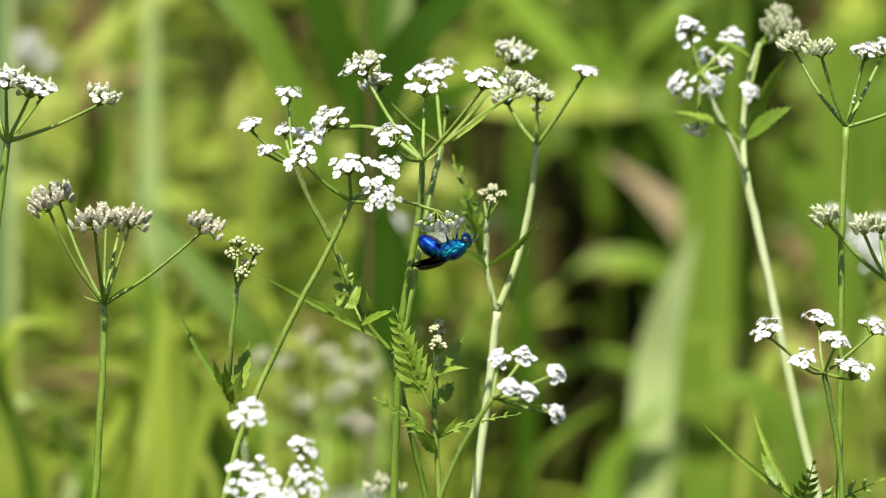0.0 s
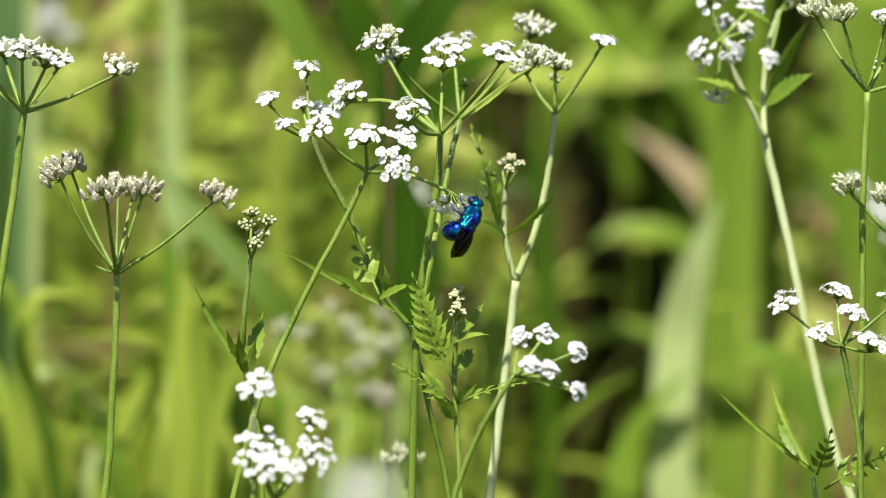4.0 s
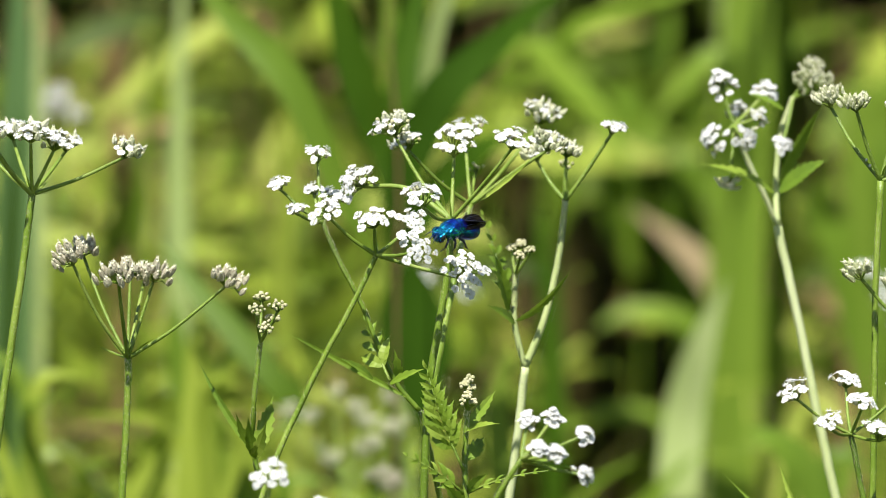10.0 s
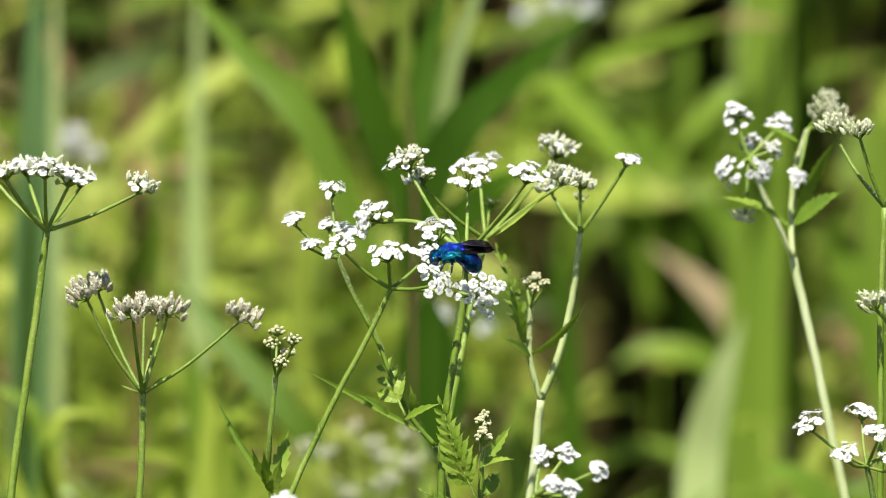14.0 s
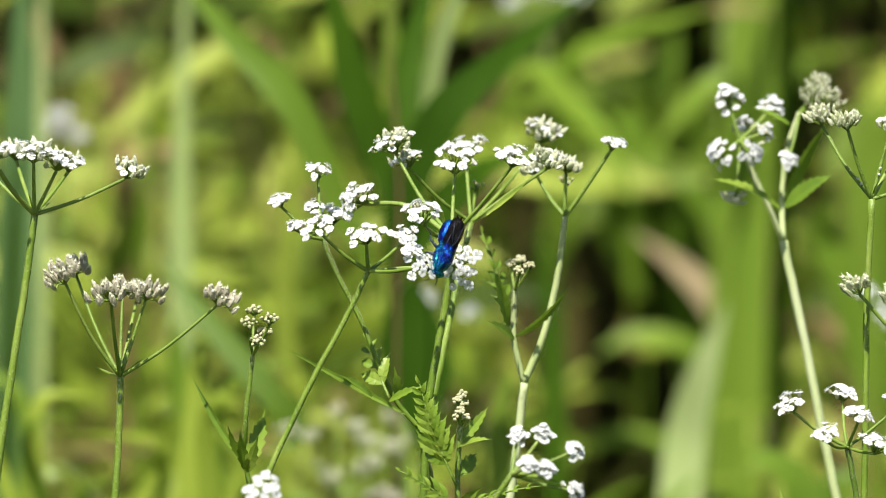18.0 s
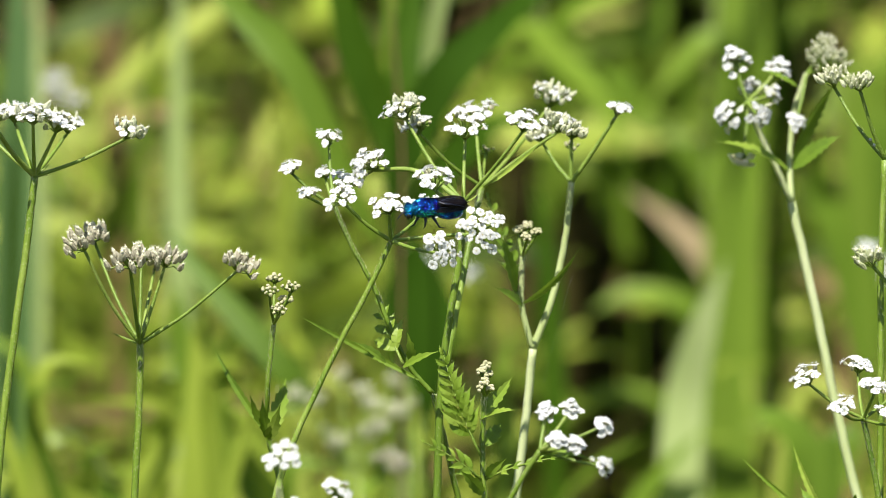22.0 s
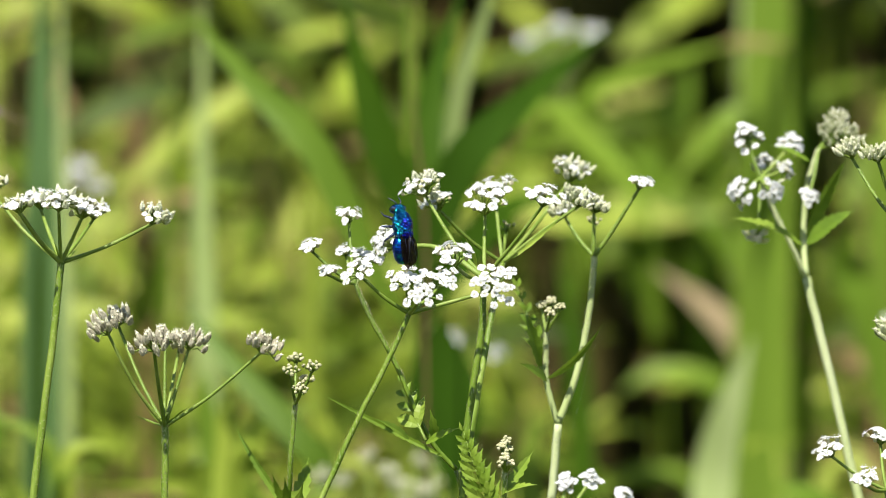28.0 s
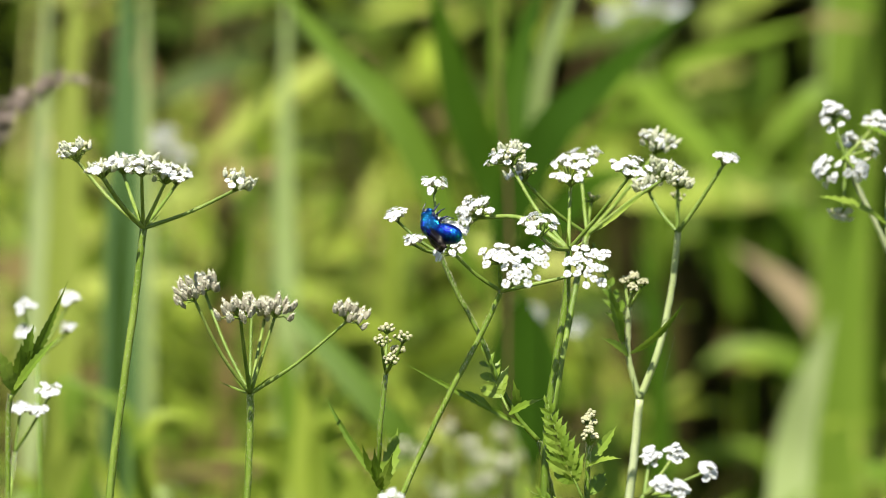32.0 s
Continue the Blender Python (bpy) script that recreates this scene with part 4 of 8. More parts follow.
# leaves and leafy shoot by the tall stem's foot
base_foot = floor(V((0.0960, -0.0030, 0.5416)))
foot = Plant(base_foot, "low hedge parsley shoot of narrow feathered leaves")
foot.stem([base_foot, V((0.0960, -0.0032, 0.5386)), V((0.0942, -0.0022, 0.5506))], 5, 4)
foot.leaf(V((0.0947, -0.0040, 0.5524)), V((0.0682, 0.0139, 0.5734)), 14, 18, (-0.3, -0.8, -0.2), 0.04)
foot.leaf(V((0.0898, -0.0056, 0.5569)), V((0.0849, 0.0031, 0.5652)), 22, 6, (-0.2, -0.8, 0.6))
foot.leaf(V((0.0943, -0.0000, 0.5519)), V((0.0837, 0.0241, 0.5758)), 20, 12, (-0.5, -0.8, -0.2), 0.04)
foot.pinnate(V((0.0952, -0.0041, 0.5517)), V((0.0984, -0.0108, 0.5640)), 50, 4, (0.2, -1, 0.3), 0.05, 1)
foot.pinnate(V((0.0974, -0.0044, 0.5479)), V((0.1164, -0.0114, 0.5594)), 70, 4, (0.1, -0.8, 0.7), 0.05, 1)

# shoot with a bud at the left border
base_far = floor(V((-0.1571, 0.0070, 0.5403)))
farl = Plant(base_far, "hedge parsley shoot with folded toothed leaves and small white heads")
farl.stem([base_far, V((-0.1571, 0.0078, 0.5493)), V((-0.1566, 0.0101, 0.5761)), V((-0.1562, 0.0100, 0.5960)), V((-0.1553, 0.0080, 0.6045))], 6, 4)
farl.leaf(V((-0.1554, 0.0080, 0.6036)), V((-0.1395, 0.0080, 0.6350)), 26, 15, (0.5, -0.8, -0.15), 0.03)
farl.leaf(V((-0.1540, 0.0050, 0.6061)), V((-0.1413, 0.0020, 0.6209)), 20, 10, (-0.2, -0.8, 0.5), 0.05)
farl.leaf(V((-0.1535, 0.0080, 0.6092)), V((-0.1518, 0.0040, 0.6187)), 30, 5, (0.4, -0.8, 0.1), 0.05)
farl.leaf(V((-0.1548, 0.0080, 0.6058)), V((-0.1579, 0.0040, 0.6169)), 34, 6, (0.2, -0.8, 0.4), 0.05)
farl.leaf(V((-0.1507, 0.0080, 0.6134)), V((-0.1484, 0.0040, 0.6236)), 26, 5, (-0.2, -0.8, 0.4), 0.05)
H = V((-0.1582, 0.0510, 0.5845))
farl.stem([V((-0.1586, 0.0295, 0.5682)), H], 4, 3)
for c, w in ((V((-0.1488, 0.0525, 0.6018)), 26), (V((-0.1566, 0.0521, 0.5969)), 20), (V((-0.1506, 0.0421, 0.5975)), 18)):
    farl.ray(H, c, w, "w", 9, (0.1, -0.5, 1), thick=3)

# spider silk hanging from the slender plant
bm = bmesh.new()
tube(bm, curve([V((0.0256, -0.0170, 0.6296)), V((0.0223, -0.0240, 0.6210)), V((0.0191, -0.0310, 0.6105)), V((0.0152, -0.0660, 0.6008))], 6), 0.02 * U, 0.02 * U, 4)
silk = part("silk_thread", bm, PETAL, None)
tagged(silk, "fine bright thread of spider silk", "thread")

# ---------------------------------------------------------------- hedge parsley further back


def back_umbel(hub, heads, kind, label):
    b = floor(hub)
    p = Plant(b, label)
    p.stem([b, b.lerp(hub, 0.5) + V((0.004, 0, 0)), hub], 5, 4)
    for c, w in heads:
        p.ray(hub, c, w, kind, 0, (rng.uniform(-.2, .2), -0.5, 1))
    return p


back_umbel(V((-0.0435, 0.4567, 0.5179)), ((V((-0.0551, 0.4588, 0.5411)), 26), (V((-0.0468, 0.4793, 0.5468)), 24), (V((-0.0359, 0.4685, 0.5381)), 26), (V((-0.0375, 0.4478, 0.5306)), 28), (V((-0.0284, 0.4891, 0.5438)), 24), (V((-0.0515, 0.4677, 0.5284)), 22)), "g", "hedge parsley going to seed, further back")
back_umbel(V((-0.0208, 0.5170, 0.5188)), ((V((-0.0188, 0.5184, 0.5348)), 26), (V((-0.0288, 0.5181, 0.5308)), 22), (V((-0.0129, 0.5392, 0.5427)), 24)), "g", "hedge parsley going to seed, further back")
back_umbel(V((-0.0164, 0.0964, 0.5296)), ((V((-0.0170, 0.0978, 0.5456)), 22), (V((-0.0207, 0.0975, 0.5427)), 18), (V((-0.0135, 0.1026, 0.5431)), 20)), "g", "hedge parsley bud head low in the meadow")
back_umbel(V((-0.1697, 0.8946, 0.5891)), ((V((-0.1721, 0.8981, 0.6288)), 42), (V((-0.1651, 0.8975, 0.6218)), 36), (V((-0.1794, 0.9174, 0.6206)), 34)), "w", "white hedge parsley further back in the meadow")
back_umbel(V((-0.0175, 0.6108, 0.5584)), ((V((-0.0175, 0.6125, 0.5771)), 28),), "w", "white hedge parsley further back in the meadow")
back_umbel(V((0.0033, 0.6101, 0.5501)), ((V((-0.0012, 0.6120, 0.5717)), 32),), "w", "white hedge parsley further back in the meadow")
back_umbel(V((0.0307, 1.0008, 0.6551)), ((V((0.0283, 1.0029, 0.6794)), 48), (V((0.0429, 1.0027, 0.6769)), 40), (V((0.0161, 1.0025, 0.6745)), 36)), "w", "white hedge parsley further back in the meadow")
back_umbel(V((0.1432, 0.4110, 0.5690)), ((V((0.1318, 0.4134, 0.5964)), 34), (V((0.1442, 0.4130, 0.5917)), 60), (V((0.1406, 0.4025, 0.5869)), 44), (V((0.1508, 0.4132, 0.5936)), 48), (V((0.1463, 0.4021, 0.5822)), 48)), "w", "broad white hedge parsley umbel behind the fruits")
back_umbel(V((-0.1589, 0.1330, 0.6036)), ((V((-0.1625, 0.1343, 0.6191)), 22), (V((-0.1625, 0.1337, 0.6116)), 20), (V((-0.1495, 0.1345, 0.6210)), 24), (V((-0.1500, 0.1337, 0.6126)), 18)), "w", "small white hedge parsley further back")

back_umbel(V((-0.0394, 0.4200, 0.5201)), ((V((-0.0613, 0.4200, 0.5469)), 28), (V((-0.0384, 0.4200, 0.5479)), 28), (V((-0.0260, 0.4200, 0.5408)), 28), (V((-0.0470, 0.4200, 0.5306)), 28), (V((-0.0327, 0.4200, 0.5364)), 28)), "g", "hedge parsley going to seed, further back")
back_umbel(V((-0.0277, 0.3900, 0.5104)), ((V((-0.0305, 0.3900, 0.5293)), 27), (V((-0.0258, 0.3900, 0.5265)), 27)), "f", "hedge parsley with grey fruits, further back")

# a head close to the camera, seen only as a pale blur
close = back_umbel(V((-0.0119, -0.7277, 0.6341)), ((V((-0.0125, -0.7268, 0.6443)), 26), (V((-0.0106, -0.7268, 0.6435)), 18)), "w", "white hedge parsley head close to the camera")

# brown grass seed head at the left border
sh = tagged(new("grass_seed_head"), "brown dry grass seed head on a thin stalk", "grass")
sh.location = floor(V((-0.2028, 0.3459, 0.6345)))
bm = bmesh.new()
line = [p - sh.location for p in curve([floor(V((-0.2028, 0.3459, 0.6345))), V((-0.1991, 0.3468, 0.6452)), V((-0.1918, 0.3479, 0.6581)), V((-0.1818, 0.3487, 0.6671)), V((-0.1681, 0.3494, 0.6754)), V((-0.1507, 0.3490, 0.6705))], 8)]
tube(bm, line, 4 * U, 1.2 * U, 6)
part("stalk", bm, DRY, sh)
bm = bmesh.new()
ball(bm, (0, 0, 0), (6 * U, 6 * U, 11 * U), 6, 5)
spikelet = bpy.data.meshes.new("spikelet")
bm.to_mesh(spikelet); bm.free()
spikelet.materials.append(SEED)
for i in range(130):
    s = 0.40 + 0.5 * rng.random() ** 1.7
    k = 1.5 - 1.25 * (s - 0.4) / 0.5
    p = line[int(s * (len(line) - 1))] + V((rng.uniform(-20, 20), rng.uniform(-18, 18), rng.uniform(-20, 18))) * U * k
    shared("spikelet", spikelet, sh, Matrix.Translation(p) @ Euler((rng.uniform(-1, 1), rng.uniform(-1.4, 1.4), 0)).to_matrix().to_4x4())


# ---------------------------------------------------------------- background leaves
def clump(name, label, category, leaves, stalked=False):
    """A clump of strap leaves: each is (points, width in mm, material, normal)."""
    base = floor(leaves[0][0][0])
    ob = tagged(new(name), label, category)
    ob.location = base
    for pts, width, mat, nn in leaves:
        bm = bmesh.new()
        f0 = floor(pts[0])
        pts = [f0, f0.lerp(pts[0], 0.5), f0.lerp(pts[0], 0.9)] + list(pts)
        strap(bm, [p - base for p in pts], width / 1000, nn, taper=0.74, foot=3 / (len(pts) - 1) if stalked else 0.0)
        part("leaf", bm, mat, ob)
    return ob


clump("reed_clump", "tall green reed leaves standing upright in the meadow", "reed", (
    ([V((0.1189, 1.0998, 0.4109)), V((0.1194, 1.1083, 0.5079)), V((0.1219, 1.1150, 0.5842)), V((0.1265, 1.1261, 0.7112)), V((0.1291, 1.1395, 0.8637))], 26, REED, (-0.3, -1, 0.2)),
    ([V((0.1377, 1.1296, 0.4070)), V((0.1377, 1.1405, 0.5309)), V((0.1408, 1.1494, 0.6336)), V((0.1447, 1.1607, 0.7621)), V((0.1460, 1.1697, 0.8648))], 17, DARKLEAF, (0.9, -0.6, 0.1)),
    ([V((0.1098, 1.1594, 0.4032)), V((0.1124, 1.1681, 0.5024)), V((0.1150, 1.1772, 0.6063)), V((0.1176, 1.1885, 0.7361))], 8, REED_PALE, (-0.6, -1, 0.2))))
clump("broad_reed_leaf", "broad arching pale green leaf catching the sun", "reed", (
    ([V((0.0824, 0.7807, 0.4345)), V((0.0828, 0.7842, 0.4748)), V((0.0858, 0.7870, 0.5062)), V((0.0921, 0.7794, 0.5341)), V((0.1007, 0.7717, 0.5617))], 18, REED_PALE, (-0.4, -0.9, 0.5)),
    ([V((0.0621, 0.7807, 0.4345)), V((0.0689, 0.7834, 0.4658)), V((0.0906, 0.7659, 0.4950))], 16, REED, (-0.3, -0.6, 0.8))))
clump("reed_clump", "bluish and light green reed leaves standing upright", "reed", (
    ([V((-0.1764, 0.6830, 0.4648)), V((-0.1756, 0.6901, 0.5469)), V((-0.1738, 0.6977, 0.6328)), V((-0.1723, 0.7052, 0.7188))], 15, REED_BLUE, (0.2, -1, 0.2)),
    ([V((-0.2017, 0.7227, 0.4596)), V((-0.2028, 0.7300, 0.5432)), V((-0.1984, 0.7376, 0.6306)), V((-0.1940, 0.7453, 0.7180))], 14, LIME, (0.2, -1, 0.2)),
    ([V((-0.2192, 0.7822, 0.4519)), V((-0.2170, 0.7917, 0.5600)), V((-0.2102, 0.8054, 0.7170))], 10, REED_PALE, (0.2, -1, 0.2)),
    ([V((-0.1704, 0.7425, 0.4571)), V((-0.1691, 0.7518, 0.5634)), V((-0.1700, 0.7595, 0.6515)), V((-0.1691, 0.7653, 0.7177))], 5, REED_PALE, (0.3, -1, 0.2))))
clump("grass_tuft", "light green grass blades standing in the sun", "grass", (
    ([V((-0.1199, 0.8318, 0.4455)), V((-0.1186, 0.8395, 0.5330)), V((-0.1195, 0.8455, 0.6016)), V((-0.1176, 0.8547, 0.7069))], 10, REED_PALE, (0.1, -1, 0.2)),
    ([V((-0.0957, 0.5837, 0.4776)), V((-0.1015, 0.5870, 0.5150)), V((-0.1077, 0.5902, 0.5520)), V((-0.1085, 0.5916, 0.5685))], 9, REED, (0.1, -1, 0.3)),
    ([V((-0.1174, 0.5834, 0.4739)), V((-0.1143, 0.5855, 0.4986)), V((-0.1127, 0.5980, 0.5263))], 14, LIME, (0.1, -1, 0.4))))
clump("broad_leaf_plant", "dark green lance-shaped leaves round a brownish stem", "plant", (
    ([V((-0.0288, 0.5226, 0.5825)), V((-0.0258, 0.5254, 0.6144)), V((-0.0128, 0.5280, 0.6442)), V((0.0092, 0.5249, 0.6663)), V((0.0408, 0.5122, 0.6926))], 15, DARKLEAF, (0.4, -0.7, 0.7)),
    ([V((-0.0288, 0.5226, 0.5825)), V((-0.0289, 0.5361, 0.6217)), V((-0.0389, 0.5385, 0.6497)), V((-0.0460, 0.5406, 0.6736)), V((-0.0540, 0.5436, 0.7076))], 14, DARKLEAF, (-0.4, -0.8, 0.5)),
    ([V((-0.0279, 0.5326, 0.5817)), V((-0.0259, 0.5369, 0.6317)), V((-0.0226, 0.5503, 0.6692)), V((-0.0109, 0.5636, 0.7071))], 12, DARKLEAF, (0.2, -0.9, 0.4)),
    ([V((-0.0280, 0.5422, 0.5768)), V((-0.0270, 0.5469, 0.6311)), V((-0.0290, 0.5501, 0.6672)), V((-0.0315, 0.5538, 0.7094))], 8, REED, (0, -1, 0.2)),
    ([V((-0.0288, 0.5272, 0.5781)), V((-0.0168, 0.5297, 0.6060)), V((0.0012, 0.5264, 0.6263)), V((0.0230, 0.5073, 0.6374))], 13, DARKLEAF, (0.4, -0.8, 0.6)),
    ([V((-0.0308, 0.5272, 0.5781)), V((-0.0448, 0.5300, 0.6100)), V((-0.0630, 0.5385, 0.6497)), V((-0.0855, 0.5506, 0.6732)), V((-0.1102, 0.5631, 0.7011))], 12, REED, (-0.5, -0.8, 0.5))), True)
clump("brown_stalk", "reddish brown upright stalk in the meadow", "stalk", (
    ([V((-0.0254, 0.4426, 0.5854)), V((-0.0248, 0.4462, 0.6275)), V((-0.0277, 0.4499, 0.6696)), V((-0.0285, 0.4539, 0.7156))], 1, BROWN, (0, -1, 0.2)),
    ([V((0.1718, 1.1296, 0.4070)), V((0.1718, 1.1382, 0.5052)), V((0.1710, 1.1450, 0.5822)), V((0.1692, 1.1517, 0.6593))], 5, BROWN, (0, -1, 0.2))))
clump("broad_leaf_plant", "dark green oval leaf behind the flowers", "plant", (
    ([V((-0.0164, 0.4677, 0.5284)), V((-0.0183, 0.4701, 0.5556)), V((-0.0213, 0.4721, 0.5789)), V((-0.0203, 0.4735, 0.5945))], 25, DARKLEAF, (0.3, -1, -0.1)),
    ([V((-0.0724, 0.5074, 0.5239)), V((-0.0604, 0.5085, 0.5358)), V((-0.0724, 0.5099, 0.5517)), V((-0.0967, 0.5223, 0.5785)), V((-0.1112, 0.5338, 0.5957))], 10, REED_DEEP, (-0.3, -0.8, 0.7)),
    ([V((0.0074, 0.5834, 0.4739)), V((0.0116, 0.5859, 0.5027)), V((0.0095, 0.5884, 0.5315)), V((0.0136, 0.5902, 0.5520))], 10, REED, (0.2, -0.9, 0.5))), True)
clump("dry_leaf_blade", "tan dry leaf blade bent across the grass", "leaf", (
    ([V((0.1357, 1.2431, 0.4415)), V((0.1250, 1.2473, 0.4896)), V((0.1156, 1.2497, 0.5177)), V((0.0982, 1.2515, 0.5377)), V((0.0754, 1.2530, 0.5551))], 15, DRY, (0.1, -0.75, 0.6)),))
clump("dry_grass_stalk", "straw-coloured dry grass stalk lying across the meadow", "grass", (
    ([V((-0.0644, 0.9842, 0.4656)), V((-0.0863, 0.9856, 0.4814)), V((-0.1302, 0.9855, 0.4802)), V((-0.1790, 0.9852, 0.4773)), V((-0.2399, 0.9848, 0.4729))], 4, STRAW, (0, -0.9, 0.6)),))
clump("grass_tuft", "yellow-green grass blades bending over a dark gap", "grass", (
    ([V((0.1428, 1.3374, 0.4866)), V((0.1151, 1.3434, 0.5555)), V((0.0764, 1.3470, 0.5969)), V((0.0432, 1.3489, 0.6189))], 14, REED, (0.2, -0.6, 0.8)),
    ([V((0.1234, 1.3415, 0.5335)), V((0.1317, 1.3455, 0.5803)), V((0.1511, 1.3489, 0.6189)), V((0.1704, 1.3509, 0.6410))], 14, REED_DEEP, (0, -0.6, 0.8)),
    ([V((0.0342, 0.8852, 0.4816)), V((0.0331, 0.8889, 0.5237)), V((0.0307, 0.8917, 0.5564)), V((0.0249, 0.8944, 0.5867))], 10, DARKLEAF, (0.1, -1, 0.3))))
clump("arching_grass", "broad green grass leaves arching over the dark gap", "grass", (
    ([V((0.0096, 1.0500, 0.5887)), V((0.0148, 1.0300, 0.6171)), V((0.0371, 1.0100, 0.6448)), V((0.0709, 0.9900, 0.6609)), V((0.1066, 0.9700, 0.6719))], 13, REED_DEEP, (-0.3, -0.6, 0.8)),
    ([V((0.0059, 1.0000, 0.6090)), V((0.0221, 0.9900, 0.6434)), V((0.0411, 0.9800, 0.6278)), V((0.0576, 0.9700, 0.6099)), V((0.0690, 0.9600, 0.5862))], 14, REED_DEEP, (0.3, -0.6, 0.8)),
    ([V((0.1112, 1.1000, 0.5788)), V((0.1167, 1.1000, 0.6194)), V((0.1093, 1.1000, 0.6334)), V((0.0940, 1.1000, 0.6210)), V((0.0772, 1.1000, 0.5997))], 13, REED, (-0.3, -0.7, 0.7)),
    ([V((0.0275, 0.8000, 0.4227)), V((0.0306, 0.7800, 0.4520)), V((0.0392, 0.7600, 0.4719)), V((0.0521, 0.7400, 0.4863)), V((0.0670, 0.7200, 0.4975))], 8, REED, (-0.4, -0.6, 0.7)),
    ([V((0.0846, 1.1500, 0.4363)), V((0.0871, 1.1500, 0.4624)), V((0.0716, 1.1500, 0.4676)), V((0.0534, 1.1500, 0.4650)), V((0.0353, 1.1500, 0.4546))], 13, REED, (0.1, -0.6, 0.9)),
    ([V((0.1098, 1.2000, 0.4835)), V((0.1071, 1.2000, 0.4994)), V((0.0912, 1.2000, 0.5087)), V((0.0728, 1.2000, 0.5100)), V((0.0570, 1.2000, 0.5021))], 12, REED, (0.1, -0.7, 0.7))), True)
clump("young_shoot", "pale upright young leaves among the dark lance-shaped ones", "plant", (
    ([V((-0.0303, 0.5600, 0.5878)), V((-0.0309, 0.5600, 0.6163)), V((-0.0310, 0.5600, 0.6509)), V((-0.0285, 0.5600, 0.6813)), V((-0.0260, 0.5600, 0.7096))], 4, LIME, (0.2, -1, 0.3)),
    ([V((-0.0262, 0.5800, 0.6026)), V((-0.0192, 0.5800, 0.6333)), V((-0.0129, 0.5800, 0.6701)), V((-0.0054, 0.5800, 0.6904)), V((0.0021, 0.5800, 0.7128))], 7, REED_PALE, (0.4, -0.9, 0.4)),
    ([V((-0.0245, 0.6200, 0.6018)), V((-0.0215, 0.6200, 0.6311)), V((-0.0199, 0.6200, 0.6561)), V((-0.0170, 0.6200, 0.6811))], 5, REED, (-0.3, -0.9, 0.4))))
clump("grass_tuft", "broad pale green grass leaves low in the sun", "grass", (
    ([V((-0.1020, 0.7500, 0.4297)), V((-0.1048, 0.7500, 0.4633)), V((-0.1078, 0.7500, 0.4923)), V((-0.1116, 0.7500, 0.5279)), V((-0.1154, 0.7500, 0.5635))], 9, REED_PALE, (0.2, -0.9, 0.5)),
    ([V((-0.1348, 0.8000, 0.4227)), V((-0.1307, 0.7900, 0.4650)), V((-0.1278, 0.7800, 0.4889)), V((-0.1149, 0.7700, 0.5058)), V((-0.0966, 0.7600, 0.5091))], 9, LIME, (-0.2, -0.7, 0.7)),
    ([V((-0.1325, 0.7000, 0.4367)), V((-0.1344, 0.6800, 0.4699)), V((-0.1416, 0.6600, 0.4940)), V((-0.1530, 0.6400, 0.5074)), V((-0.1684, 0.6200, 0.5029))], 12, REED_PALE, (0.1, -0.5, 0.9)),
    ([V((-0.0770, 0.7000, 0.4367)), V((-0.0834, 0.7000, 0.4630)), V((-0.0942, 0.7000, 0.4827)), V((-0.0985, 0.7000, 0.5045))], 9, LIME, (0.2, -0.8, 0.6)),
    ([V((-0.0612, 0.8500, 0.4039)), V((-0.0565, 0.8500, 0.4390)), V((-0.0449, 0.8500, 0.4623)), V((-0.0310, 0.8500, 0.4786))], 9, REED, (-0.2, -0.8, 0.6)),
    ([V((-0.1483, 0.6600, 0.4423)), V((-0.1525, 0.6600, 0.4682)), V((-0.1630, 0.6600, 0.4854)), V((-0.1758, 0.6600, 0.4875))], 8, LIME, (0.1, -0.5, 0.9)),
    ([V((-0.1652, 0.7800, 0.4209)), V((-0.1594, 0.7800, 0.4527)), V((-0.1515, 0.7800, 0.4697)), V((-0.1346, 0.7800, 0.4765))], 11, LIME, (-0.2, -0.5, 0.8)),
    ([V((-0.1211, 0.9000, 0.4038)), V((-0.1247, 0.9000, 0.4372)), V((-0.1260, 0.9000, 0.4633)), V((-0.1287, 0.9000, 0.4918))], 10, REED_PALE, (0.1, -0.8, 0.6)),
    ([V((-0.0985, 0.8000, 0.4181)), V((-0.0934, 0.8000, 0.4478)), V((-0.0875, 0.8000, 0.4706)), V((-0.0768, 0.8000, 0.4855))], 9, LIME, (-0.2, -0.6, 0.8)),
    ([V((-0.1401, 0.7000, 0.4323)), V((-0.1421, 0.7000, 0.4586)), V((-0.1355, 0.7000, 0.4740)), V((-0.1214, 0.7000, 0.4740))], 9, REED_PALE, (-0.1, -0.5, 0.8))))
clump("grass_tuft", "yellowing upright grass leaves behind the umbels", "grass", (
    ([V((-0.1575, 1.1000, 0.4604)), V((-0.1572, 1.1000, 0.5473)), V((-0.1598, 1.1000, 0.6084)), V((-0.1635, 1.1000, 0.6567)), V((-0.1660, 1.1000, 0.6846))], 8, STRAW, (-0.2, -0.9, 0.4)),
    ([V((-0.1434, 0.9500, 0.5010)), V((-0.1397, 0.9500, 0.5925)), V((-0.1347, 0.9500, 0.6308)), V((-0.1261, 0.9500, 0.6571))], 5, REED, (0.3, -0.9, 0.4)),
    ([V((-0.0779, 0.9000, 0.4814)), V((-0.0791, 0.9000, 0.5524)), V((-0.0760, 0.9000, 0.5948)), V((-0.0721, 0.9000, 0.6159)), V((-0.0753, 0.9000, 0.6348))], 9, LIME, (0.2, -0.9, 0.4))))
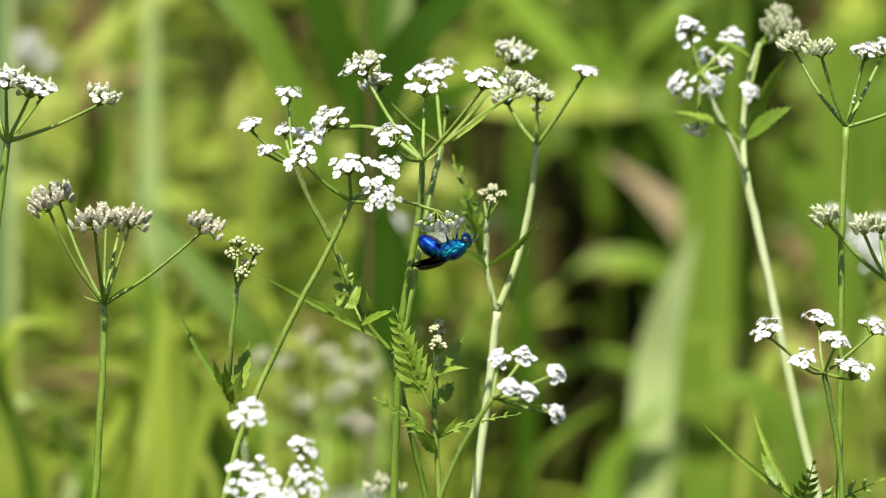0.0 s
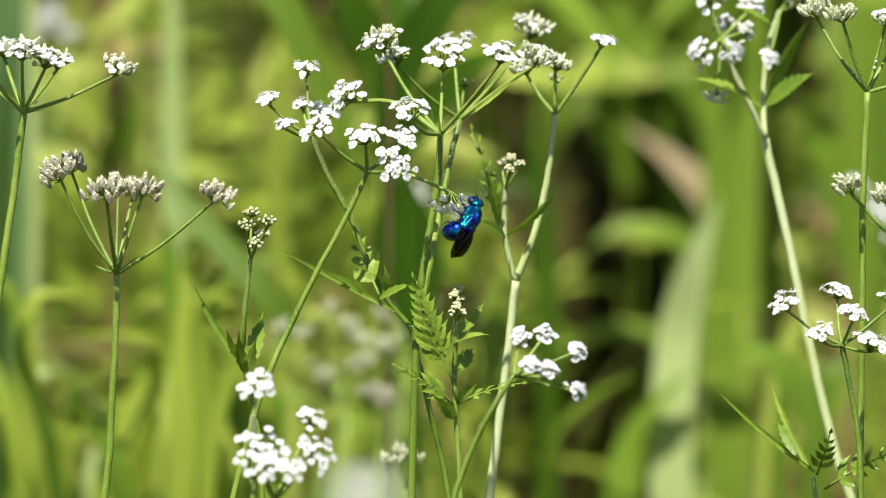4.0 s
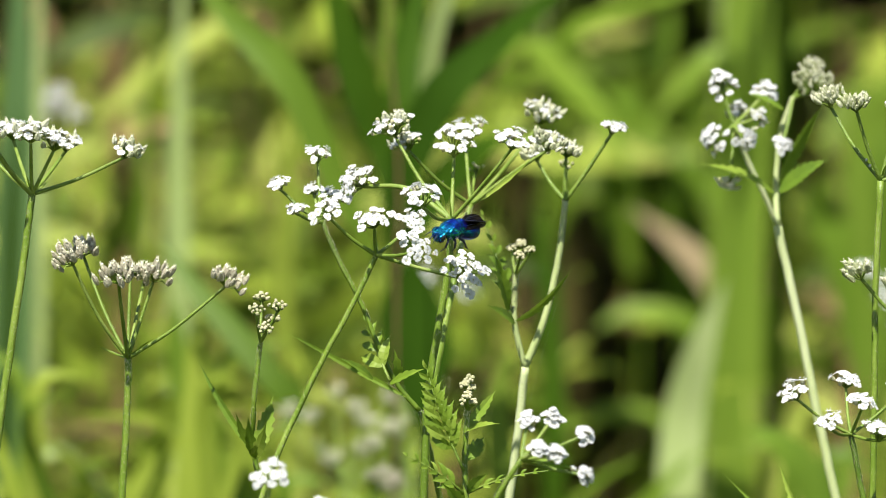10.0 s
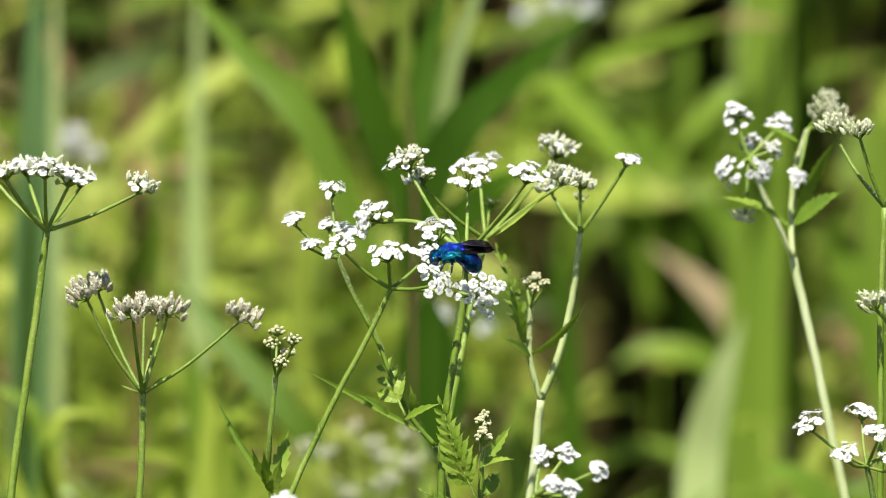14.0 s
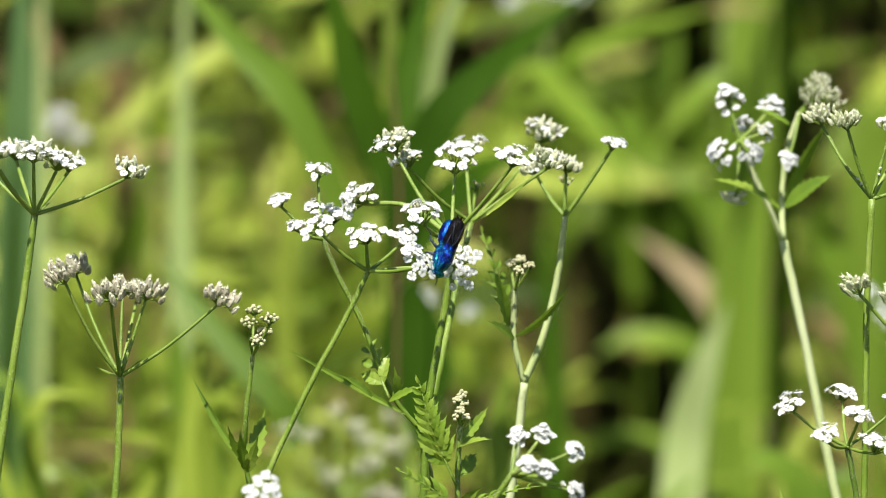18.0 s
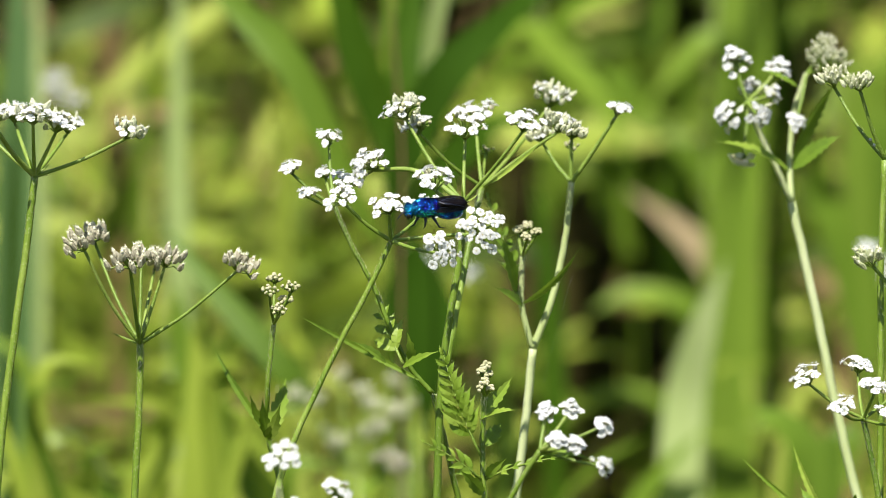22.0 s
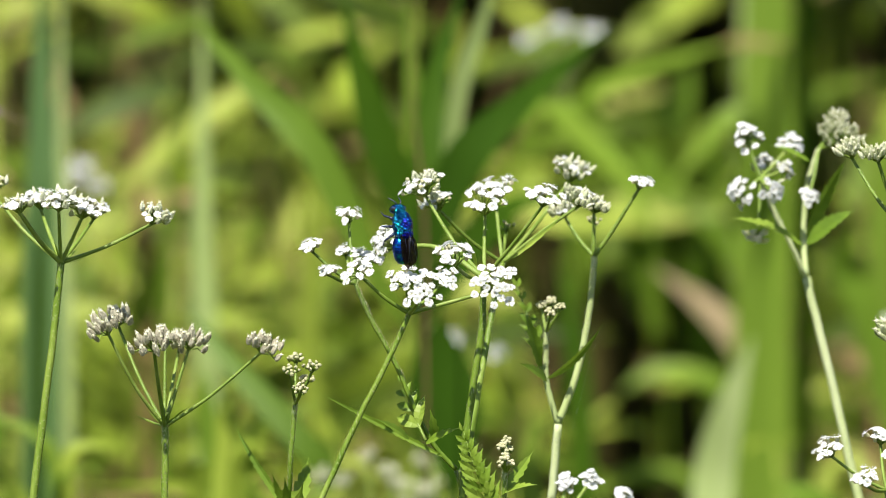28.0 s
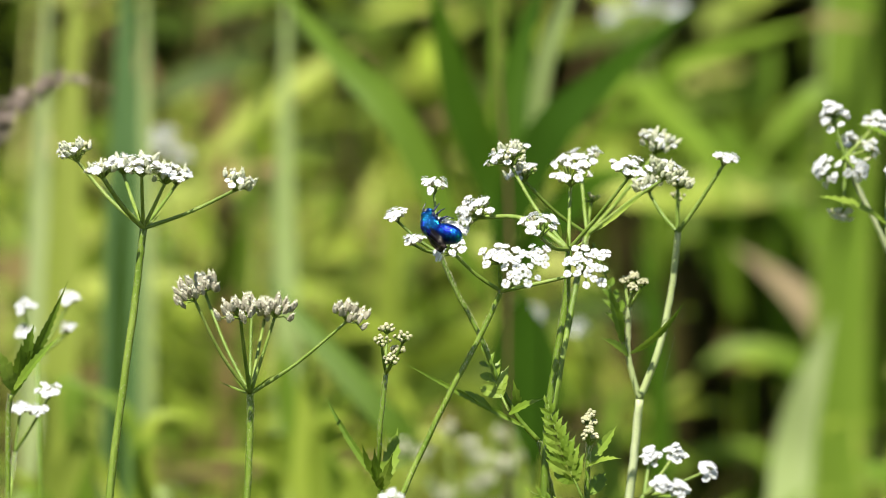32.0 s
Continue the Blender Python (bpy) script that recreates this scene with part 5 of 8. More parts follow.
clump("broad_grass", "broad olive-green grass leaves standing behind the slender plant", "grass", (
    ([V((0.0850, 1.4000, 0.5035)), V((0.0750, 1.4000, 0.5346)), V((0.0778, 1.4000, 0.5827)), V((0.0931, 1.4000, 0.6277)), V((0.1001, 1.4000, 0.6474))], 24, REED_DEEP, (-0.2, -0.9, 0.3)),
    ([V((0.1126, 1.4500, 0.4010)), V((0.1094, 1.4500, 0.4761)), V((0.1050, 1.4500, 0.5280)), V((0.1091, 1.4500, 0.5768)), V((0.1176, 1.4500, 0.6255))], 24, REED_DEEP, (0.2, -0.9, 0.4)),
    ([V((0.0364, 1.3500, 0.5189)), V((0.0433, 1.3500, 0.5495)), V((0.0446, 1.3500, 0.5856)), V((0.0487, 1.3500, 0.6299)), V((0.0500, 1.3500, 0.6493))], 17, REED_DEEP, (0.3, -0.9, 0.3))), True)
# dark strip before the bluish reeds: shade painted by leaf colour, none is cast
clump("reed_leaf", "narrow reed leaf with the shade between the reeds put into its dark colour", "reed", (
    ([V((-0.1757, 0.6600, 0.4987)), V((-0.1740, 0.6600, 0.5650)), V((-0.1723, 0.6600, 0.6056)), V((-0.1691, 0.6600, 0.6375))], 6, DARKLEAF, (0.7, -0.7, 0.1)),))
rt = random.Random(21)
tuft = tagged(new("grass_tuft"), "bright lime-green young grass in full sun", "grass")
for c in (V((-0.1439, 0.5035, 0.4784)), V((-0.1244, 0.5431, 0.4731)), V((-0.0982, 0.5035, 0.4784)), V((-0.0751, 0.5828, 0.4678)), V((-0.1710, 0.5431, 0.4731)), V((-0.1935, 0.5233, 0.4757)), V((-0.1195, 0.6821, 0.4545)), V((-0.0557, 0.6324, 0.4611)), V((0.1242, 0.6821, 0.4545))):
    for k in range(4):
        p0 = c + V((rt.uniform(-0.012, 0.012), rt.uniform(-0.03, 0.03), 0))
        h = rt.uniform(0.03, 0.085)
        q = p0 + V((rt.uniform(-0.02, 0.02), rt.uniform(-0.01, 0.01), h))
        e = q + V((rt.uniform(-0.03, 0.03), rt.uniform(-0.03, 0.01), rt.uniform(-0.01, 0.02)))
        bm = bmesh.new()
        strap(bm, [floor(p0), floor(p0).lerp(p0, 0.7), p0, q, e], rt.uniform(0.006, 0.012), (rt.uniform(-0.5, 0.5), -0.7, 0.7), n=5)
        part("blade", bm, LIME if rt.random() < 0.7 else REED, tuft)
clump("meadow_herb", "yellow-green lobed leaves in the sun", "plant", (
    ([V((0.1746, 0.9846, 0.4705)), V((0.1697, 0.9931, 0.5676)), V((0.1746, 0.9974, 0.6162)), V((0.1909, 0.9891, 0.6361))], 22, REED, (0.2, -0.7, 0.8)),
    ([V((0.1795, 0.9846, 0.4705)), V((0.1819, 0.9942, 0.5798)), V((0.1965, 0.9969, 0.6114)), V((0.2201, 0.9882, 0.6265))], 22, REED, (0.2, -0.7, 0.8)),
    ([V((0.1697, 0.9846, 0.4705)), V((0.1600, 0.9914, 0.5482)), V((0.1502, 0.9935, 0.5725)), V((0.1545, 0.9852, 0.5926))], 18, REED, (0.1, -0.7, 0.8)),
    ([V((0.1271, 0.5834, 0.4739)), V((0.1230, 0.5859, 0.5027)), V((0.1126, 0.5872, 0.5171)), V((0.0982, 0.5877, 0.5232))], 14, REED, (0, -0.7, 0.8))), True)

# single herbs in front of the meadow, each with its stem and leaves
HERBY = plant_mat("meadow_herb_leaf", [(0.0, (0.06, 0.11, 0.010)), (0.4, (0.16, 0.24, 0.022)), (0.75, (0.34, 0.42, 0.05)), (1.0, (0.50, 0.53, 0.15))], 0.5, 60, 0.4, 0.3, gloss=0.3)


def herb(x, y, height, seed, spread, label):
    """A leafy herb: an upright stem with pairs of stalked lance-shaped leaves, smaller towards the top."""
    r = random.Random(seed)
    ob = tagged(new("meadow_herb"), label, "herb", "herbs in the meadow")
    ob.location = (x, y, 0)
    bend = V((r.uniform(-0.05, 0.05), r.uniform(-0.03, 0.03), 0))
    line = curve([V((0, 0, 0)), bend * 0.3 + UP * height * 0.5, bend + UP * height], 8)
    bm = bmesh.new()
    tube(bm, line, 0.0016, 0.0007, 6)
    part("stem", bm, HERBY, ob)
    a = r.uniform(0, 6.28)
    levels = 12
    for k in range(levels):
        s = 0.5 + 0.5 * k / (levels - 1)
        p = line[min(len(line) - 1, int(s * (len(line) - 1)))]
        a += 1.45 + r.uniform(-0.3, 0.3)
        for side in (0, math.pi):
            d = V((math.cos(a + side), math.sin(a + side) * 0.8, r.uniform(-0.15, 0.75))).normalized()
            ln = spread * (1.25 - 0.75 * (s - 0.5) * 2) * r.uniform(0.75, 1.2)
            up = (UP + V((r.uniform(-0.4, 0.4), r.uniform(-0.7, 0.0), 0))).normalized()
            bm = bmesh.new()
            strap(bm, [p, p + d * ln * 0.35 + UP * ln * 0.06, p + d * ln * 0.75 + UP * ln * 0.05, p + d * ln - UP * ln * 0.08], ln * r.uniform(0.15, 0.25), up, 0.15, 4, 0.4)
            part("leaf", bm, HERBY, ob)
    return ob


rh = random.Random(44)
for k in range(30):
    y = 0.78 + 0.42 * rh.random()
    m = (y + 1.6) / 2.6
    x = (rh.uniform(-0.26, 0.03) if k % 4 else rh.uniform(0.155, 0.24)) * m
    top = 0.76 - (y + 1.6) * rh.uniform(0.055, 0.125)
    herb(x, y, top, 100 + k, rh.uniform(0.030, 0.055), "leafy green meadow herb standing in the sun" if top > 0.5 else "low leafy green meadow herb in the sun")


# meadow grass and herbs filling the background
def field(name, count, x0, x1, y0, y1, hmin, hmax, wmin, wmax, mat, label, broad=False, seed=3, keep=None, high=False, category="grass"):
    r = random.Random(seed)
    verts, faces = [], []
    made = 0
    while made < count:
        y = r.uniform(y0, y1)
        k = (y + 1.6) / 3.0
        x = r.uniform(x0, x1) * k
        h = r.uniform(hmin, hmax)
        if keep and not keep(x / k, y, r) and not (broad and h > 0.76 - (y + 1.6) * 0.070 and r.random() < 0.25):
            continue
        made += 1
        w = r.uniform(wmin, wmax) * 0.5
        a = r.uniform(0, math.pi)
        lean = V((r.gauss(0, 0.5), r.gauss(-0.05, 0.4), 0))
        if keep and not broad and not all(keep((x + lean.x * h * 1.2 * s * s) / k, y, r) for s in (0.3, 0.45, 0.55, 0.65, 0.72, 0.79, 0.86, 0.93, 1.0)):
            continue
        side = V((math.cos(a), math.sin(a) * 0.6, 0))
        p = V((x, y, 0.0))
        if broad:
            p.z = h * (r.uniform(0.45, 1.0) if hmax < 1 and not (keep and not keep(x / k, y, r)) else (1.0 if high or hmax < 1 else r.uniform(0.1, 1.0)))
            if hmax < 1 and p.z > 0.76 - (y + 1.6) * 0.058 and r.random() < 0.5:
                continue        # thinner towards their tops
            if hmax < 1 and noise.noise(V((x * 26, p.z * 26, y * 1.5))) < 0.10 and r.random() < 0.95:
                continue        # the herbs stand in clumps
            if r.random() < (0.3 if hmax < 1 else 0.08) and not (keep and not keep(x / k, y, r)):      # the stalk that carries it
                i0 = len(verts)
                sw = 0.0008 if hmax < 1 else 0.012
                for s in (0.0, 0.5, 1.0):
                    c = V((x + 0.02 * s * (1 - s), y, p.z * s))
                    verts += [c - V((sw, 0, 0)) * (1.3 - s), c - V((0, sw, 0)) * (1.3 - s), c + V((sw, 0, 0)) * (1.3 - s)]
                for i in (0, 1):
                    q = i0 + i * 3
                    faces += [(q, q + 1, q + 4, q + 3), (q + 1, q + 2, q + 5, q + 4)]
            h = wmax * r.uniform(2.2, 4.5)
            ax = V((math.cos(a * 2), math.sin(a * 2), r.uniform(-0.2, 0.9))).normalized()
            face = (V((0, -0.75, 0.65)) + V((r.gauss(0, 0.35), r.gauss(0, 0.35), r.gauss(0, 0.35)))).normalized()
            side = ax.cross(face).normalized()
            if keep and p.z < 0.76 - (y + 1.6) * 0.066 and not (keep((x + ax.x * h) / k, y, r) and keep((x + ax.x * h * 0.5) / k, y, r)):
                continue
        n = 5
        i0 = len(verts)
        for i in range(n + 1):
            s = i / n
            if broad:
                c = p + ax * h * s + face * h * 0.25 * s * (1 - s)
            else:
                c = p + lean * h * s * s * 1.2 + UP * h * (s - 0.28 * s * s * lean.length * 1.5)
            ww = w * (math.sin(math.pi * min(1, s * 0.9 + 0.08)) if broad else (1 - s ** 2.2) + 0.03)
            verts += [c - side * ww, c + V((0, -0.15, 0.1)) * ww, c + side * ww]
        for i in range(n):
            q = i0 + i * 3
            faces += [(q, q + 1, q + 4, q + 3), (q + 1, q + 2, q + 5, q + 4)]
    me = bpy.data.meshes.new(name)
    me.from_pydata(verts, [], faces)
    me.materials.append(mat)
    for f in me.polygons:
        f.use_smooth = True
    return tagged(new(name, me), label, category, kind="stuff")


def sunny(x, y, r):
    """Sparse over the shaded gap between the stands of grass, none before the reed clump."""
    if 0.115 < x < 0.17 and y < 1.35:
        return False
    if 0.040 < x < 0.100:
        return r.random() < 0.2
    if 0.018 < x < 0.125:
        return r.random() < 0.42
    return True


field("meadow_grass", 1500, -0.5, 0.5, 1.05, 2.1, 0.36, 0.84, 0.004, 0.010, GRASS, "mixed green and yellowish meadow grass in the sun", seed=3, keep=sunny)
field("meadow_herbs", 7600, -0.5, 0.5, 1.05, 2.1, 0.36, 0.84, 0.008, 0.020, HERB, "small-leaved green meadow herbs", True, 5, sunny, category="herbs")
field("dry_meadow_grass", 700, -0.5, 0.5, 1.0, 2.1, 0.36, 0.84, 0.004, 0.011, STRAW, "straw-brown dry grass among the green", seed=13, keep=sunny)
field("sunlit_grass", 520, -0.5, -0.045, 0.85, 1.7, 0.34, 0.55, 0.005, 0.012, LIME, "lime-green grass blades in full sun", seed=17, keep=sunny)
field("withered_leaves", 1300, -0.5, 0.5, 1.05, 2.1, 0.36, 0.84, 0.006, 0.014, STRAW, "withered brown leaves among the green herbs", True, 19, sunny, category="leaves")
# added backdrop; its near-black leaves stand in for shade in the gap
field("hedge_foliage", 12000, -2.4, 2.4, 2.7, 4.6, 0.5, 1.4, 0.04, 0.09, HEDGE_SHADED, "added hedge backdrop behind the meadow, deep shade put into its dark colour", True, 9, category="hedge")
# added leaf layer above the view; only blocks sun so the gap behind stays dark
field("hedge_canopy", 10600, -2.6, 2.6, 1.7, 4.8, 1.5, 1.9, 0.06, 0.12, HEDGE_SHADED, "unseen leaf canopy added to shade the back of the meadow", True, 11, high=True, category="hedge")


def sward():
    """Meadow all round: short along the line of sight, taller beside it."""
    r = random.Random(31)
    verts, faces = [], []
    for k in range(44000):
        x, y = r.uniform(-1, 1) * r.uniform(1, 9), 0.5 + r.uniform(-1, 1) * r.uniform(1, 9)
        if 2.3 < y < 4.6 and abs(x) < 2 or 1.2 < y < 2.7 and 0.025 < x * 3 / (y + 1.6) < 0.115:
            continue
        clear = abs(x) < 0.5 and -2.2 < y < 2.7
        h = r.uniform(0.08, 0.28) if clear else r.uniform(0.12, 0.62)
        a = r.uniform(0, math.pi)
        side = V((math.cos(a), math.sin(a), 0)) * r.uniform(0.006, 0.017)
        lean = V((r.gauss(0, 0.5), r.gauss(0, 0.5), 0))
        i0 = len(verts)
        for i in range(4):
            s = i / 3
            c = V((x, y, 0)) + lean * h * s * s + UP * h * (s - 0.2 * s * s)
            verts += [c - side * (1.03 - s), c + side * (1.03 - s)]
        for i in range(3):
            q = i0 + i * 2
            faces.append((q, q + 1, q + 3, q + 2))
    me = bpy.data.meshes.new("surrounding_meadow")
    me.from_pydata(verts, [], faces)
    me.materials.append(GRASS)
    return tagged(new("surrounding_meadow", me), "green meadow grass all around the flowers", "grass", kind="stuff")


sward()

# ---------------------------------------------------------------- ground
bm = bmesh.new()
N = 24
grid_v = {}
for i in range(N + 1):
    for j in range(N + 1):
        u, w_ = (i / N - 0.5) * 2, (j / N - 0.5) * 2
        x, y = u * abs(u) ** 2 * 300, w_ * abs(w_) ** 2 * 300
        grid_v[i, j] = bm.verts.new((x, y, 0.0))
for i in range(N):
    for j in range(N):
        bm.faces.new((grid_v[i, j], grid_v[i + 1, j], grid_v[i + 1, j + 1], grid_v[i, j + 1]))
me = bpy.data.meshes.new("ground")
bm.to_mesh(me); bm.free()
me.materials.append(SOIL)
tagged(new("ground", me), "dark mossy soil under the meadow", "ground", kind="structure")

# ---------------------------------------------------------------- the wasp: x to its head, z to its back, metres
MM = 0.00106    # the wasp is drawn in millimetres, a shade larger than drawn
wasp = tagged(new("cuckoo_wasp"), "metallic blue and teal cuckoo wasp with smoky dark wings", "wasp")


def body(name, shapes, mat, parent, label="", seg=20, rings=14):
    bm = bmesh.new()
    for c, ax, ry in shapes:
        ball(bm, V(c) * MM, V(ax) * MM, seg, rings, Euler((0, radians(ry), 0)).to_matrix())
    return part(name, bm, mat, parent, label)


def lathe(bm, x0, x1, radius, up, down, n=22, seg=24):
    """A closed body along x; radius(u) in mm for u from 0 to 1, up and down: the height of back and belly as shares of it."""
    rows_ = []
    for i in range(n + 1):
        u = i / n
        rr = max(radius(u), 0.02)
        row = []
        for k in range(seg):
            a = 2 * math.pi * k / seg
            z = math.sin(a)
            row.append(bm.verts.new(V((x0 + (x1 - x0) * u, math.cos(a) * rr, z * rr * (up if z > 0 else down))) * MM))
        rows_.append(row)
    for a, b in zip(rows_, rows_[1:]):
        for k in range(seg):
            bm.faces.new((a[k], a[(k + 1) % seg], b[(k + 1) % seg], b[k]))
    bm.faces.new(rows_[0][::-1])
    bm.faces.new(rows_[-1])
    bmesh.ops.recalc_face_normals(bm, faces=bm.faces[:])


def notch(u, g, w=0.022):
    return math.exp(-((u - g) / w) ** 2)


bm = bmesh.new()
lathe(bm, 4.0, -3.9, lambda u: 2.62 * max(0.0, 1 - abs((u - 0.5) / 0.52) ** 2.6) ** 0.5 * (1 - 0.07 * notch(u, 0.25) - 0.08 * notch(u, 0.62) - 0.06 * notch(u, 0.8)), 0.95, 0.92)
part("thorax", bm, SHELL_TEAL, wasp, "teal pitted metallic shell")
body("back_plate", [((0.5, 0, 0.58), (2.6, 2.3, 2.15), 0), ((-2.0, 0, 0.9), (1.6, 2.0, 1.65), -15)], SHELL_BLUE, wasp, "deep blue pitted metallic shell")
head = body("head", [((0, 0, 0), (1.3, 2.3, 1.9), 0), ((0.3, 0, -0.6), (1.0, 1.4, 1.3), 0)], SHELL_TEAL, wasp, "teal head")
head.location = V((4.45, 0, -1.0)) * MM
for s in (-1, 1):
    e = body("eye", [((0.1, s * 1.75, 0.2), (0.7, 0.6, 1.0), 0)], EYE, head, "dark compound eye", 10, 8)
    bm = bmesh.new()
    tube(bm, curve([V((1.0, s * 0.5, 0.2)) * MM, V((1.5, s * 0.8, 0.5)) * MM, V((2.2, s * 1.2, 0.1)) * MM, V((3.0, s * 1.7, -1.1)) * MM], 5), 0.17 * MM, 0.1 * MM, 6)
    part("antenna", bm, LEG, head, "dark thin antenna")

bm = bmesh.new()
lathe(bm, 1.2, -6.4, lambda u: 2.8 * (4 * u * (1 - u)) ** 0.42 * (1.04 - 0.16 * u) * (1 - 0.035 * notch(u, 0.36) - 0.045 * notch(u, 0.66)), 0.95, 0.84, 30)
abdomen = part("abdomen", bm, SHELL_ABD, wasp, "glossy deep blue abdomen")
ABD = V((-2.9, 0, -0.6)) * MM
abdomen.location = ABD


def wing(name, root, length, width, yaw, pitch, mat, s):
    bm = bmesh.new()
    n = 10
    prev = None
    for i in range(n + 1):
        t = i / n
        chord = width * (1 - abs((t - 0.5) / 0.5) ** 3.2) ** 0.5 * min(1, 0.35 + 1.5 * t)
        lead, trail = 0.3 * chord / length - 0.08 * t, -0.75 * chord / length - 0.08 * t
        a = bm.verts.new(V((-t * length, s * lead * length, 0.15 * math.sin(t * 3))) * MM)
        b = bm.verts.new(V((-t * length, s * trail * length * 0.5, 0.22 * math.sin(t * 3) + 0.1)) * MM)
        c = bm.verts.new(V((-t * length * 0.97, s * trail * length, 0.05)) * MM)
        if prev:
            bm.faces.new((prev[0], prev[1], b, a)); bm.faces.new((prev[1], prev[2], c, b))
        prev = (a, b, c)
    r = bmesh.ops.solidify(bm, geom=bm.faces[:], thickness=0.00003)
    ob = part(name, bm, mat, wasp, "smoky dark wing")
    ob.matrix_basis = Matrix.Translation(V(root) * MM) @ Euler((radians(s * -27), radians(pitch), radians(yaw * s))).to_matrix().to_4x4()
    for k in range(3):      # veins
        bm = bmesh.new()
        y0 = -s * 0.1
        tube(bm, [V((0, 0, 0.1)) * MM, V((-length * 0.45, -s * width * (0.15 + 0.25 * k), 0.22)) * MM, V((-length * 0.85, -s * width * (0.2 + 0.3 * k), 0.12)) * MM], 0.09 * MM, 0.05 * MM, 4)
        part("vein", bm, LEG, ob)
    return ob


for s in (-1, 1):
    wing("forewing", (0.8, s * 1.7, 1.7), 11.4, 4.0, 2, -7, WING, s)
    wing("hindwing", (-0.4, s * 1.6, 1.5), 8.0, 3.2, 2, -6, WING, s)
    for x, dx, reach in ((2.0, 1.6, 2.6), (0.3, 0.4, 3.2), (-1.2, -2.2, 3.6)):
        bm = bmesh.new()
        pts = [V((x, s * 1.2, -1.6)), V((x + dx * 0.4, s * reach * 0.8, -1.9)), V((x + dx * 0.8, s * reach, -3.4)), V((x + dx * 1.5, s * reach * 0.9, -4.6))]
        line = [p * MM for p in pts]
        for a, b, r0, r1 in ((0, 1, 0.45, 0.36), (1, 2, 0.3, 0.24), (2, 3, 0.16, 0.1)):
            tube(bm, [line[a], line[a].lerp(line[b], 0.5), line[b]], r0 * MM, r1 * MM, 6)
        part("leg", bm, LEG, wasp, "dark blue-black leg")


# ---------------------------------------------------------------- movement
def facing(x, y, z, fx, fy, fz, ux, uy, uz):
    """A pose at x, y, z whose x axis points along f and whose z axis leans to u."""
    f = V((fx, fy, fz)).normalized()
    u = V((ux, uy, uz))
    u = (u - f * u.dot(f)).normalized()
    m = Matrix((f, u.cross(f), u)).transposed().to_4x4()
    m.translation = (x, y, z)
    return m


